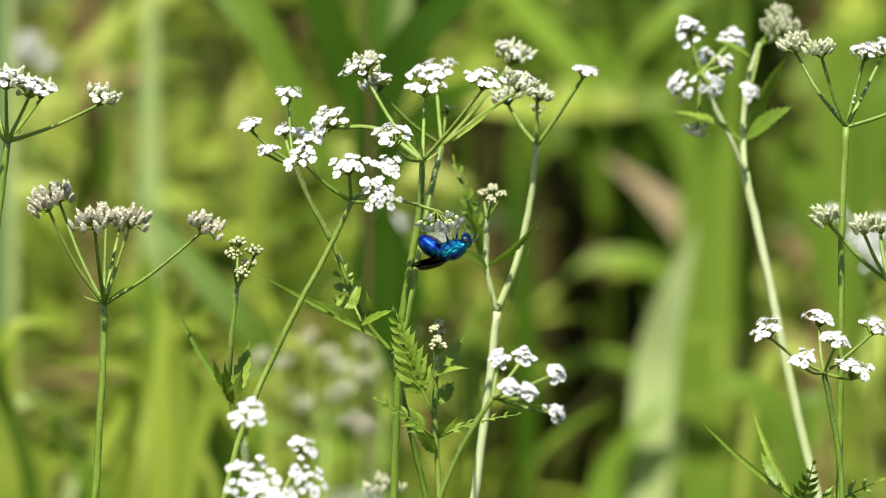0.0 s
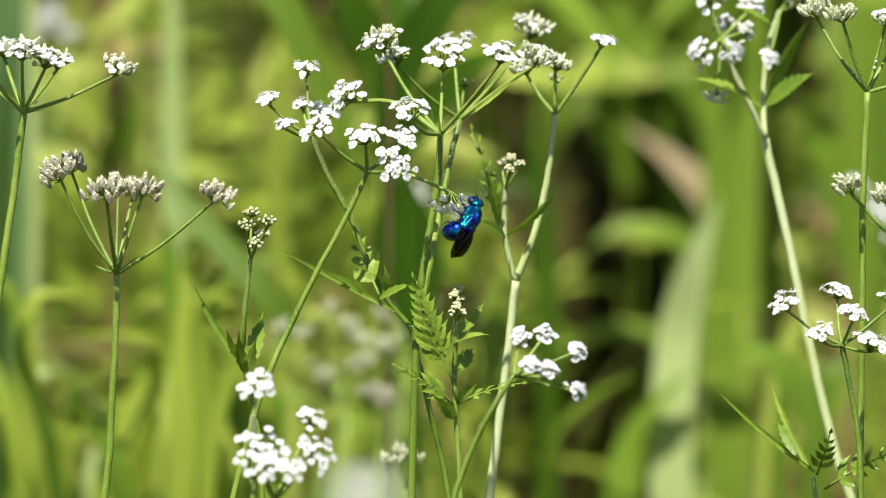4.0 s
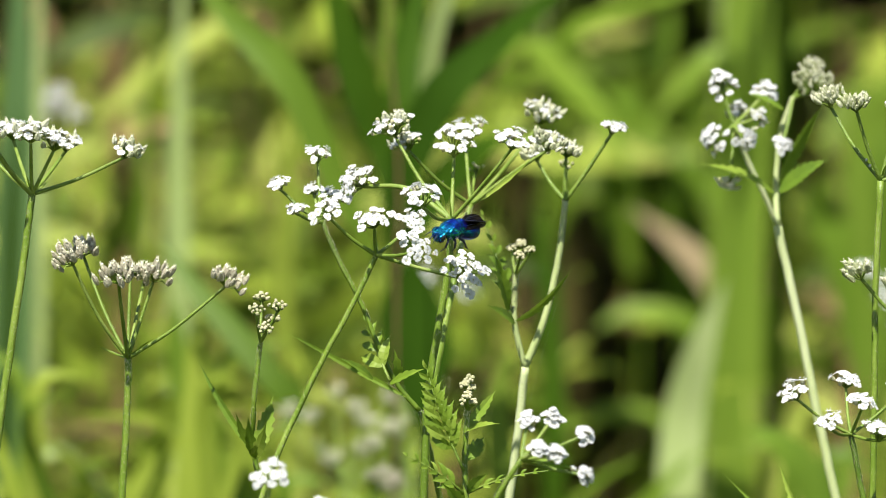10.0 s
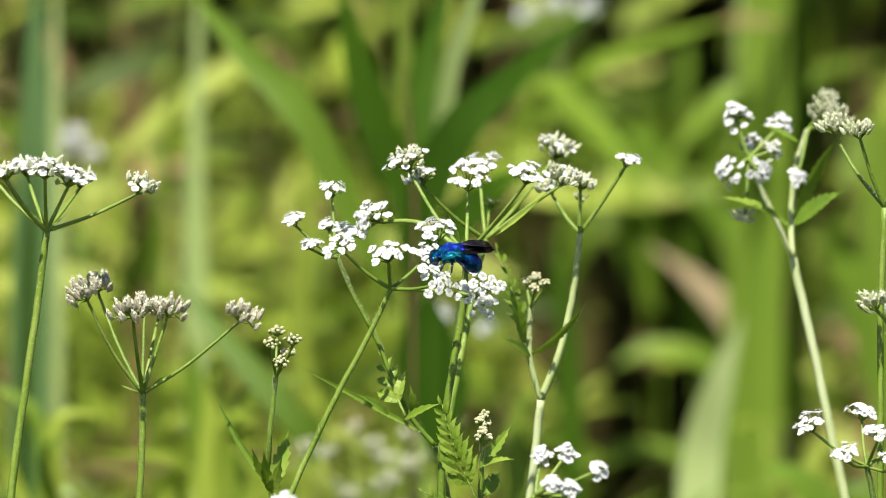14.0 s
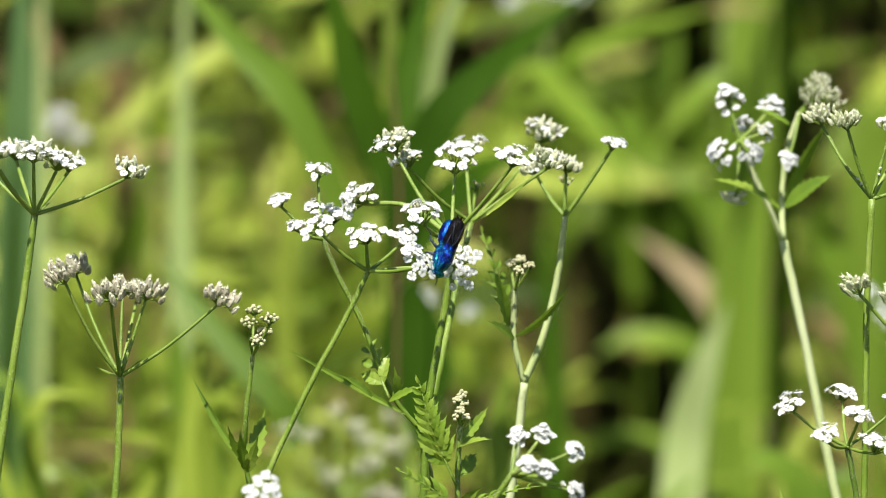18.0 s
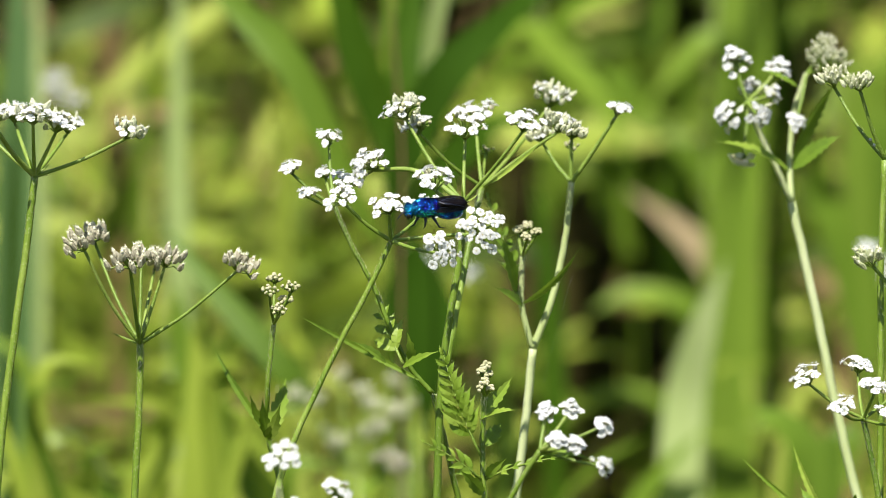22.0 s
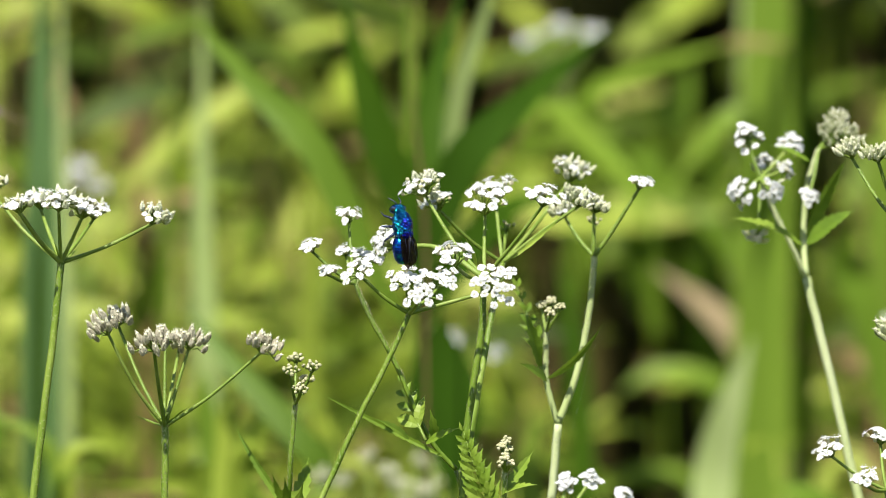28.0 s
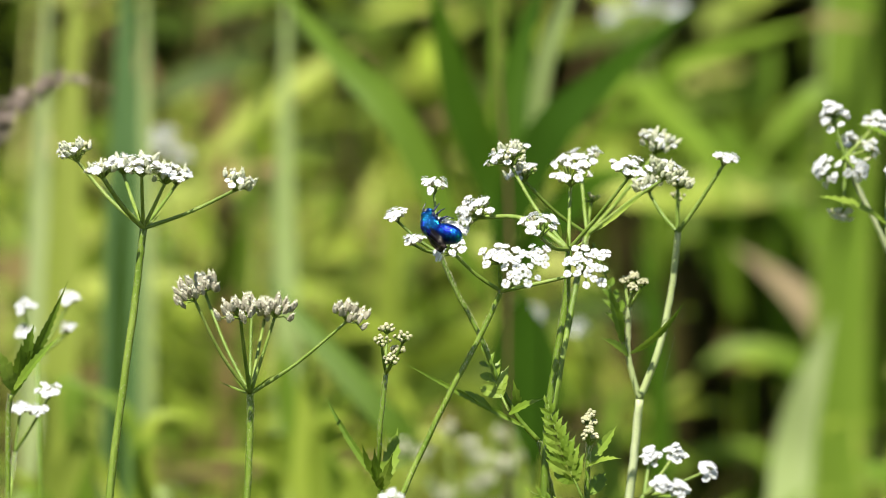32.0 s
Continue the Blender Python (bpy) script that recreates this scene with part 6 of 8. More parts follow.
def motions():
    walk(main.ob, [
        (0.0, pose(-0.0141, -0.0119, -0.00000, 0, 0.000, 0)),
        (0.5, pose(-0.0141, -0.0119, -0.00025, 0, 0.079, 0)),
        (1.0, pose(-0.0141, -0.0119, -0.00074, 0, 0.083, 0)),
        (1.5, pose(-0.0141, -0.0119, -0.00098, 0, 0.084, 0)),
        (2.0, pose(-0.0141, -0.0119, -0.00127, 0, 0.052, 0)),
        (2.5, pose(-0.0141, -0.0119, -0.00081, 0, 0.028, 0)),
        (3.0, pose(-0.0141, -0.0119, -0.00088, 0, 0.010, 0)),
        (3.5, pose(-0.0141, -0.0119, -0.00094, 0, 0.042, 0)),
        (5.5, pose(-0.0141, -0.0119, -0.00114, 0, 0.019, 0)),
        (6.0, pose(-0.0141, -0.0119, -0.00081, 0, 0.014, 0)),
        (7.0, pose(-0.0141, -0.0119, -0.00114, 0, 0.039, 0)),
        (8.0, pose(-0.0141, -0.0119, -0.00101, 0, 0.061, 0)),
        (9.0, pose(-0.0141, -0.0119, -0.00092, 0, -0.002, 0)),
        (10.0, pose(-0.0141, -0.0119, -0.00095, 0, 0.031, 0)),
        (11.0, pose(-0.0141, -0.0119, -0.00123, 0, 0.062, 0)),
        (12.0, pose(-0.0141, -0.0119, -0.00121, 0, 0.046, 0)),
        (13.0, pose(-0.0141, -0.0119, -0.00132, 0, 0.032, 0)),
        (14.0, pose(-0.0141, -0.0119, -0.00126, 0, 0.033, 0)),
        (14.5, pose(-0.0141, -0.0119, -0.00130, 0, 0.041, 0)),
        (16.5, pose(-0.0141, -0.0119, -0.00158, 0, 0.080, 0)),
        (17.0, pose(-0.0141, -0.0119, -0.00168, 0, 0.119, 0)),
        (17.5, pose(-0.0141, -0.0119, -0.00158, 0, 0.107, 0)),
        (18.0, pose(-0.0141, -0.0119, -0.00139, 0, 0.080, 0)),
        (18.5, pose(-0.0141, -0.0119, -0.00023, 0, 0.194, 0)),
        (19.0, pose(-0.0141, -0.0119, -0.00028, 0, 0.185, 0)),
        (19.5, pose(-0.0141, -0.0119, -0.00016, 0, 0.156, 0)),
        (20.0, pose(-0.0141, -0.0119, -0.00071, 0, 0.112, 0)),
        (20.5, pose(-0.0141, -0.0119, -0.00059, 0, 0.099, 0)),
        (21.0, pose(-0.0141, -0.0119, 0.00003, 0, 0.184, 0)),
        (21.5, pose(-0.0141, -0.0119, -0.00054, 0, 0.058, 0)),
        (22.0, pose(-0.0141, -0.0119, -0.00129, 0, 0.032, 0)),
        (22.5, pose(-0.0141, -0.0119, -0.00103, 0, 0.145, 0)),
        (23.0, pose(-0.0141, -0.0119, -0.00056, 0, 0.185, 0)),
        (23.5, pose(-0.0141, -0.0119, -0.00091, 0, 0.103, 0)),
        (24.0, pose(-0.0141, -0.0119, -0.00073, 0, 0.146, 0)),
        (24.5, pose(-0.0141, -0.0119, -0.00149, 0, 0.121, 0)),
        (26.5, pose(-0.0141, -0.0119, -0.00133, 0, 0.023, 0)),
        (27.0, pose(-0.0141, -0.0119, -0.00123, 0, 0.033, 0)),
        (28.0, pose(-0.0141, -0.0119, -0.00090, 0, 0.052, 0)),
        (29.0, pose(-0.0141, -0.0119, -0.00088, 0, 0.025, 0)),
        (30.0, pose(-0.0141, -0.0119, -0.00097, 0, 0.028, 0)),
        (31.0, pose(-0.0141, -0.0119, -0.00105, 0, -0.036, 0)),
        (32.0, pose(-0.0141, -0.0119, -0.00050, 0, 0.013, 0)),
    ])
    walk(slant.ob, [
        (0.0, pose(-0.0602, -0.0225, -0.00069, 0, -0.102, 0)),
        (0.5, pose(-0.0602, -0.0225, -0.00069, 0, -0.102, 0)),
        (1.0, pose(-0.0602, -0.0225, -0.00069, 0, -0.102, 0)),
        (1.5, pose(-0.0602, -0.0225, -0.00069, 0, -0.102, 0)),
        (2.0, pose(-0.0602, -0.0225, -0.00069, 0, -0.102, 0)),
        (2.5, pose(-0.0602, -0.0225, -0.00069, 0, -0.102, 0)),
        (3.0, pose(-0.0602, -0.0225, -0.00069, 0, -0.102, 0)),
        (3.5, pose(-0.0602, -0.0225, -0.00069, 0, -0.102, 0)),
        (5.5, pose(-0.0602, -0.0225, -0.00069, 0, -0.102, 0)),
        (6.0, pose(-0.0602, -0.0225, -0.00077, 0, -0.050, 0)),
        (7.0, pose(-0.0602, -0.0225, -0.00053, 0, -0.117, 0)),
        (8.0, pose(-0.0602, -0.0225, -0.00075, 0, -0.087, 0)),
        (9.0, pose(-0.0602, -0.0225, -0.00032, 0, -0.119, 0)),
        (10.0, pose(-0.0602, -0.0225, -0.00022, 0, -0.167, 0)),
        (11.0, pose(-0.0602, -0.0225, -0.00011, 0, -0.190, 0)),
        (12.0, pose(-0.0602, -0.0225, -0.00027, 0, -0.192, 0)),
        (13.0, pose(-0.0602, -0.0225, -0.00022, 0, -0.183, 0)),
        (14.0, pose(-0.0602, -0.0225, -0.00020, 0, -0.175, 0)),
        (14.5, pose(-0.0602, -0.0225, -0.00056, 0, -0.184, 0)),
        (16.5, pose(-0.0602, -0.0225, -0.00069, 0, -0.216, 0)),
        (17.0, pose(-0.0602, -0.0225, -0.00083, 0, -0.249, 0)),
        (17.5, pose(-0.0602, -0.0225, -0.00082, 0, -0.353, 0)),
        (18.0, pose(-0.0602, -0.0225, -0.00049, 0, -0.305, 0)),
        (18.5, pose(-0.0602, -0.0225, -0.00079, 0, -0.249, 0)),
        (19.0, pose(-0.0602, -0.0225, -0.00078, 0, -0.252, 0)),
        (19.5, pose(-0.0602, -0.0225, -0.00098, 0, -0.228, 0)),
        (20.0, pose(-0.0602, -0.0225, -0.00015, 0, -0.170, 0)),
        (20.5, pose(-0.0602, -0.0225, -0.00073, 0, -0.256, 0)),
        (21.0, pose(-0.0602, -0.0225, -0.00132, 0, -0.143, 0)),
        (21.5, pose(-0.0602, -0.0225, -0.00129, 0, -0.014, 0)),
        (22.0, pose(-0.0602, -0.0225, -0.00121, 0, -0.100, 0)),
        (22.5, pose(-0.0602, -0.0225, -0.00183, 0, -0.058, 0)),
        (23.0, pose(-0.0602, -0.0225, -0.00246, 0, -0.017, 0)),
        (23.5, pose(-0.0602, -0.0225, -0.00205, 0, -0.023, 0)),
        (24.0, pose(-0.0602, -0.0225, -0.00160, 0, -0.044, 0)),
        (24.5, pose(-0.0602, -0.0225, -0.00115, 0, -0.064, 0)),
        (26.5, pose(-0.0602, -0.0225, 0.00066, 0, -0.147, 0)),
        (27.0, pose(-0.0602, -0.0225, 0.00052, 0, -0.149, 0)),
        (28.0, pose(-0.0602, -0.0225, 0.00023, 0, -0.152, 0)),
        (29.0, pose(-0.0602, -0.0225, 0.00014, 0, -0.147, 0)),
        (30.0, pose(-0.0602, -0.0225, 0.00004, 0, -0.142, 0)),
        (31.0, pose(-0.0602, -0.0225, -0.00059, 0, -0.077, 0)),
        (32.0, pose(-0.0602, -0.0225, -0.00122, 0, -0.013, 0)),
    ])
    walk(dry.ob, [
        (0.0, pose(-0.0936, -0.0121, -0.00000, 0, -0.000, 0)),
        (0.5, pose(-0.0936, -0.0121, 0.00003, 0, -0.071, 0)),
        (1.0, pose(-0.0936, -0.0121, 0.00004, 0, -0.122, 0)),
        (1.5, pose(-0.0936, -0.0121, 0.00015, 0, -0.128, 0)),
        (2.0, pose(-0.0936, -0.0121, -0.00002, 0, -0.203, 0)),
        (2.5, pose(-0.0936, -0.0121, -0.00005, 0, -0.126, 0)),
        (3.0, pose(-0.0936, -0.0121, 0.00025, 0, -0.055, 0)),
        (3.5, pose(-0.0936, -0.0121, 0.00023, 0, -0.078, 0)),
        (5.5, pose(-0.0936, -0.0121, 0.00041, 0, -0.131, 0)),
        (6.0, pose(-0.0936, -0.0121, 0.00026, 0, -0.104, 0)),
        (7.0, pose(-0.0936, -0.0121, 0.00014, 0, -0.140, 0)),
        (8.0, pose(-0.0936, -0.0121, 0.00030, 0, -0.109, 0)),
        (9.0, pose(-0.0936, -0.0121, 0.00029, 0, -0.042, 0)),
        (10.0, pose(-0.0936, -0.0121, 0.00022, 0, -0.085, 0)),
        (11.0, pose(-0.0936, -0.0121, 0.00030, 0, -0.124, 0)),
        (12.0, pose(-0.0936, -0.0121, 0.00030, 0, -0.121, 0)),
        (13.0, pose(-0.0936, -0.0121, 0.00032, 0, -0.102, 0)),
        (14.0, pose(-0.0936, -0.0121, 0.00016, 0, -0.101, 0)),
        (14.5, pose(-0.0936, -0.0121, 0.00023, 0, -0.126, 0)),
        (16.5, pose(-0.0936, -0.0121, -0.00041, 0, -0.157, 0)),
        (17.0, pose(-0.0936, -0.0121, -0.00050, 0, -0.208, 0)),
        (17.5, pose(-0.0936, -0.0121, -0.00080, 0, -0.295, 0)),
        (18.0, pose(-0.0936, -0.0121, -0.00079, 0, -0.222, 0)),
        (18.5, pose(-0.0936, -0.0121, -0.00088, 0, -0.159, 0)),
        (19.0, pose(-0.0936, -0.0121, -0.00086, 0, -0.187, 0)),
        (19.5, pose(-0.0936, -0.0121, -0.00081, 0, -0.097, 0)),
        (20.0, pose(-0.0936, -0.0121, -0.00058, 0, -0.041, 0)),
        (20.5, pose(-0.0936, -0.0121, -0.00066, 0, -0.181, 0)),
        (21.0, pose(-0.0936, -0.0121, -0.00090, 0, -0.106, 0)),
        (21.5, pose(-0.0936, -0.0121, -0.00021, 0, 0.062, 0)),
        (22.0, pose(-0.0936, -0.0121, -0.00023, 0, -0.101, 0)),
        (22.5, pose(-0.0936, -0.0121, -0.00034, 0, -0.152, 0)),
        (23.0, pose(-0.0936, -0.0121, -0.00029, 0, -0.107, 0)),
        (23.5, pose(-0.0936, -0.0121, -0.00028, 0, -0.130, 0)),
        (24.0, pose(-0.0936, -0.0121, -0.00015, 0, -0.096, 0)),
        (24.5, pose(-0.0936, -0.0121, -0.00014, 0, -0.159, 0)),
        (26.5, pose(-0.0936, -0.0121, -0.00019, 0, -0.051, 0)),
        (27.0, pose(-0.0936, -0.0121, -0.00017, 0, -0.044, 0)),
        (28.0, pose(-0.0936, -0.0121, -0.00044, 0, -0.030, 0)),
        (29.0, pose(-0.0936, -0.0121, -0.00042, 0, -0.014, 0)),
        (30.0, pose(-0.0936, -0.0121, -0.00032, 0, -0.040, 0)),
        (31.0, pose(-0.0936, -0.0121, -0.00023, 0, -0.057, 0)),
        (32.0, pose(-0.0936, -0.0121, -0.00010, 0, -0.012, 0)),
    ])
    walk(left.ob, [
        (0.0, pose(-0.1281, -0.0121, -0.00020, 0, -0.024, 0)),
        (0.5, pose(-0.1281, -0.0121, -0.00020, 0, -0.024, 0)),
        (1.0, pose(-0.1281, -0.0121, -0.00020, 0, -0.024, 0)),
        (1.5, pose(-0.1281, -0.0121, -0.00020, 0, -0.024, 0)),
        (2.0, pose(-0.1281, -0.0121, -0.00020, 0, -0.024, 0)),
        (2.5, pose(-0.1281, -0.0121, -0.00020, 0, -0.024, 0)),
        (3.0, pose(-0.1281, -0.0121, -0.00020, 0, -0.024, 0)),
        (3.5, pose(-0.1281, -0.0121, -0.00020, 0, -0.024, 0)),
        (5.5, pose(-0.1281, -0.0121, -0.00020, 0, -0.024, 0)),
        (6.0, pose(-0.1281, -0.0121, -0.00020, 0, -0.024, 0)),
        (7.0, pose(-0.1281, -0.0121, -0.00020, 0, -0.024, 0)),
        (8.0, pose(-0.1281, -0.0121, -0.00020, 0, -0.024, 0)),
        (9.0, pose(-0.1281, -0.0121, 0.00045, 0, -0.122, 0)),
        (10.0, pose(-0.1281, -0.0121, 0.00030, 0, -0.097, 0)),
        (11.0, pose(-0.1281, -0.0121, -0.00009, 0, -0.083, 0)),
        (12.0, pose(-0.1281, -0.0121, 0.00027, 0, -0.044, 0)),
        (13.0, pose(-0.1281, -0.0121, 0.00014, 0, -0.061, 0)),
        (14.0, pose(-0.1281, -0.0121, 0.00010, 0, -0.101, 0)),
        (14.5, pose(-0.1281, -0.0121, 0.00008, 0, -0.106, 0)),
        (16.5, pose(-0.1281, -0.0121, -0.00014, 0, -0.013, 0)),
        (17.0, pose(-0.1281, -0.0121, -0.00037, 0, 0.089, 0)),
        (17.5, pose(-0.1281, -0.0121, -0.00134, 0, 0.080, 0)),
        (18.0, pose(-0.1281, -0.0121, -0.00117, 0, 0.005, 0)),
        (18.5, pose(-0.1281, -0.0121, -0.00109, 0, 0.127, 0)),
        (19.0, pose(-0.1281, -0.0121, -0.00088, 0, 0.027, 0)),
        (19.5, pose(-0.1281, -0.0121, -0.00120, 0, 0.023, 0)),
        (20.0, pose(-0.1281, -0.0121, -0.00107, 0, -0.041, 0)),
        (20.5, pose(-0.1281, -0.0121, -0.00093, 0, -0.105, 0)),
        (21.0, pose(-0.1281, -0.0121, 0.00014, 0, -0.565, 0)),
        (21.5, pose(-0.1281, -0.0121, 0.00122, 0, -0.150, 0)),
        (22.0, pose(-0.1281, -0.0121, 0.00094, 0, -0.302, 0)),
        (22.5, pose(-0.1281, -0.0121, 0.00052, 0, -0.305, 0)),
        (23.0, pose(-0.1281, -0.0121, 0.00076, 0, -0.228, 0)),
        (23.5, pose(-0.1281, -0.0121, 0.00111, 0, -0.360, 0)),
        (24.0, pose(-0.1281, -0.0121, 0.00059, 0, -0.242, 0)),
        (24.5, pose(-0.1281, -0.0121, 0.00018, 0, -0.326, 0)),
        (26.5, pose(-0.1281, -0.0121, 0.00043, 0, -0.259, 0)),
        (27.0, pose(-0.1281, -0.0121, 0.00047, 0, -0.236, 0)),
        (28.0, pose(-0.1281, -0.0121, 0.00016, 0, -0.147, 0)),
        (29.0, pose(-0.1281, -0.0121, 0.00018, 0, -0.195, 0)),
        (30.0, pose(-0.1281, -0.0121, 0.00013, 0, -0.201, 0)),
        (31.0, pose(-0.1281, -0.0121, 0.00036, 0, -0.204, 0)),
        (32.0, pose(-0.1281, -0.0121, 0.00069, 0, -0.251, 0)),
    ])
    walk(young.ob, [
        (0.0, pose(-0.0518, -0.0071, -0.00000, 0, 0.000, 0)),
        (0.5, pose(-0.0518, -0.0071, -0.00022, 0, -0.049, 0)),
        (1.0, pose(-0.0518, -0.0071, -0.00005, 0, -0.069, 0)),
        (1.5, pose(-0.0518, -0.0071, 0.00015, 0, -0.065, 0)),
        (2.0, pose(-0.0518, -0.0071, 0.00006, 0, -0.140, 0)),
        (2.5, pose(-0.0518, -0.0071, 0.00010, 0, -0.104, 0)),
        (3.0, pose(-0.0518, -0.0071, 0.00007, 0, -0.033, 0)),
        (3.5, pose(-0.0518, -0.0071, 0.00001, 0, -0.056, 0)),
        (5.5, pose(-0.0518, -0.0071, -0.00013, 0, -0.088, 0)),
        (6.0, pose(-0.0518, -0.0071, -0.00014, 0, -0.061, 0)),
        (7.0, pose(-0.0518, -0.0071, -0.00013, 0, -0.150, 0)),
        (8.0, pose(-0.0518, -0.0071, -0.00010, 0, -0.098, 0)),
        (9.0, pose(-0.0518, -0.0071, 0.00002, 0, -0.075, 0)),
        (10.0, pose(-0.0518, -0.0071, -0.00005, 0, -0.095, 0)),
        (11.0, pose(-0.0518, -0.0071, -0.00001, 0, -0.113, 0)),
        (12.0, pose(-0.0518, -0.0071, -0.00008, 0, -0.121, 0)),
        (13.0, pose(-0.0518, -0.0071, -0.00004, 0, -0.100, 0)),
        (14.0, pose(-0.0518, -0.0071, 0.00012, 0, -0.088, 0)),
        (14.5, pose(-0.0518, -0.0071, -0.00012, 0, -0.103, 0)),
        (16.5, pose(-0.0518, -0.0071, 0.00062, 0, -0.176, 0)),
        (17.0, pose(-0.0518, -0.0071, 0.00062, 0, -0.205, 0)),
        (17.5, pose(-0.0518, -0.0071, 0.00045, 0, -0.284, 0)),
        (18.0, pose(-0.0518, -0.0071, 0.00051, 0, -0.233, 0)),
        (18.5, pose(-0.0518, -0.0071, 0.00009, 0, -0.158, 0)),
        (19.0, pose(-0.0518, -0.0071, 0.00018, 0, -0.164, 0)),
        (19.5, pose(-0.0518, -0.0071, 0.00025, 0, -0.151, 0)),
        (20.0, pose(-0.0518, -0.0071, 0.00072, 0, -0.087, 0)),
        (20.5, pose(-0.0518, -0.0071, 0.00029, 0, -0.182, 0)),
        (21.0, pose(-0.0518, -0.0071, 0.00010, 0, -0.064, 0)),
        (21.5, pose(-0.0518, -0.0071, 0.00044, 0, 0.022, 0)),
        (22.0, pose(-0.0518, -0.0071, 0.00035, 0, -0.078, 0)),
        (22.5, pose(-0.0518, -0.0071, 0.00020, 0, -0.119, 0)),
        (23.0, pose(-0.0518, -0.0071, 0.00015, 0, -0.032, 0)),
        (23.5, pose(-0.0518, -0.0071, 0.00045, 0, -0.076, 0)),
        (24.0, pose(-0.0518, -0.0071, 0.00026, 0, -0.044, 0)),
        (24.5, pose(-0.0518, -0.0071, 0.00061, 0, -0.095, 0)),
        (26.5, pose(-0.0518, -0.0071, 0.00049, 0, -0.045, 0)),
        (27.0, pose(-0.0518, -0.0071, 0.00040, 0, -0.005, 0)),
        (28.0, pose(-0.0518, -0.0071, 0.00047, 0, -0.077, 0)),
        (29.0, pose(-0.0518, -0.0071, 0.00047, 0, -0.051, 0)),
        (30.0, pose(-0.0518, -0.0071, 0.00048, 0, 0.007, 0)),
        (31.0, pose(-0.0518, -0.0071, 0.00039, 0, 0.011, 0)),
        (32.0, pose(-0.0518, -0.0071, 0.00045, 0, 0.065, 0)),
    ])
    walk(slim.ob, [
        (0.0, pose(0.0070, 0.0275, -0.00000, 0, 0.000, 0)),
        (0.5, pose(0.0070, 0.0275, -0.00010, 0, 0.015, 0)),
        (1.0, pose(0.0070, 0.0275, 0.00001, 0, 0.026, 0)),
        (1.5, pose(0.0070, 0.0275, 0.00025, 0, 0.059, 0)),
        (2.0, pose(0.0070, 0.0275, 0.00029, 0, 0.077, 0)),
        (2.5, pose(0.0070, 0.0275, -0.00016, 0, 0.054, 0)),
        (3.0, pose(0.0070, 0.0275, -0.00005, 0, -0.009, 0)),
        (3.5, pose(0.0070, 0.0275, 0.00004, 0, 0.021, 0)),
        (5.5, pose(0.0070, 0.0275, 0.00015, 0, 0.056, 0)),
        (6.0, pose(0.0070, 0.0275, 0.00006, 0, 0.032, 0)),
        (7.0, pose(0.0070, 0.0275, 0.00021, 0, 0.071, 0)),
        (8.0, pose(0.0070, 0.0275, 0.00018, 0, 0.059, 0)),
        (9.0, pose(0.0070, 0.0275, -0.00005, 0, 0.012, 0)),
        (10.0, pose(0.0070, 0.0275, 0.00004, 0, 0.019, 0)),
        (11.0, pose(0.0070, 0.0275, 0.00006, 0, 0.031, 0)),
        (12.0, pose(0.0070, 0.0275, 0.00010, 0, 0.047, 0)),
        (13.0, pose(0.0070, 0.0275, 0.00005, 0, 0.031, 0)),
        (14.0, pose(0.0070, 0.0275, 0.00019, 0, 0.019, 0)),
        (14.5, pose(0.0070, 0.0275, 0.00014, 0, 0.028, 0)),
        (16.5, pose(0.0070, 0.0275, 0.00015, 0, 0.061, 0)),
        (17.0, pose(0.0070, 0.0275, 0.00017, 0, 0.081, 0)),
        (17.5, pose(0.0070, 0.0275, 0.00030, 0, 0.147, 0)),
        (18.0, pose(0.0070, 0.0275, 0.00025, 0, 0.050, 0)),
        (18.5, pose(0.0070, 0.0275, 0.00000, 0, 0.021, 0)),
        (19.0, pose(0.0070, 0.0275, -0.00009, 0, 0.080, 0)),
        (19.5, pose(0.0070, 0.0275, 0.00023, 0, 0.024, 0)),
        (20.0, pose(0.0070, 0.0275, 0.00046, 0, -0.051, 0)),
        (20.5, pose(0.0070, 0.0275, 0.00001, 0, 0.100, 0)),
        (21.0, pose(0.0070, 0.0275, 0.00028, 0, -0.099, 0)),
        (21.5, pose(0.0070, 0.0275, -0.00025, 0, -0.171, 0)),
        (22.0, pose(0.0070, 0.0275, -0.00024, 0, -0.095, 0)),
        (22.5, pose(0.0070, 0.0275, -0.00012, 0, -0.047, 0)),
        (23.0, pose(0.0070, 0.0275, -0.00042, 0, -0.093, 0)),
        (23.5, pose(0.0070, 0.0275, -0.00035, 0, -0.013, 0)),
        (24.0, pose(0.0070, 0.0275, -0.00017, 0, -0.069, 0)),
        (24.5, pose(0.0070, 0.0275, 0.00028, 0, -0.007, 0)),
        (26.5, pose(0.0070, 0.0275, 0.00023, 0, -0.030, 0)),
        (27.0, pose(0.0070, 0.0275, 0.00016, 0, -0.045, 0)),
        (28.0, pose(0.0070, 0.0275, 0.00009, 0, -0.021, 0)),
        (29.0, pose(0.0070, 0.0275, 0.00011, 0, -0.062, 0)),
        (30.0, pose(0.0070, 0.0275, 0.00021, 0, -0.088, 0)),
        (31.0, pose(0.0070, 0.0275, 0.00014, 0, -0.086, 0)),
        (32.0, pose(0.0070, 0.0275, -0.00025, 0, -0.090, 0)),
    ])
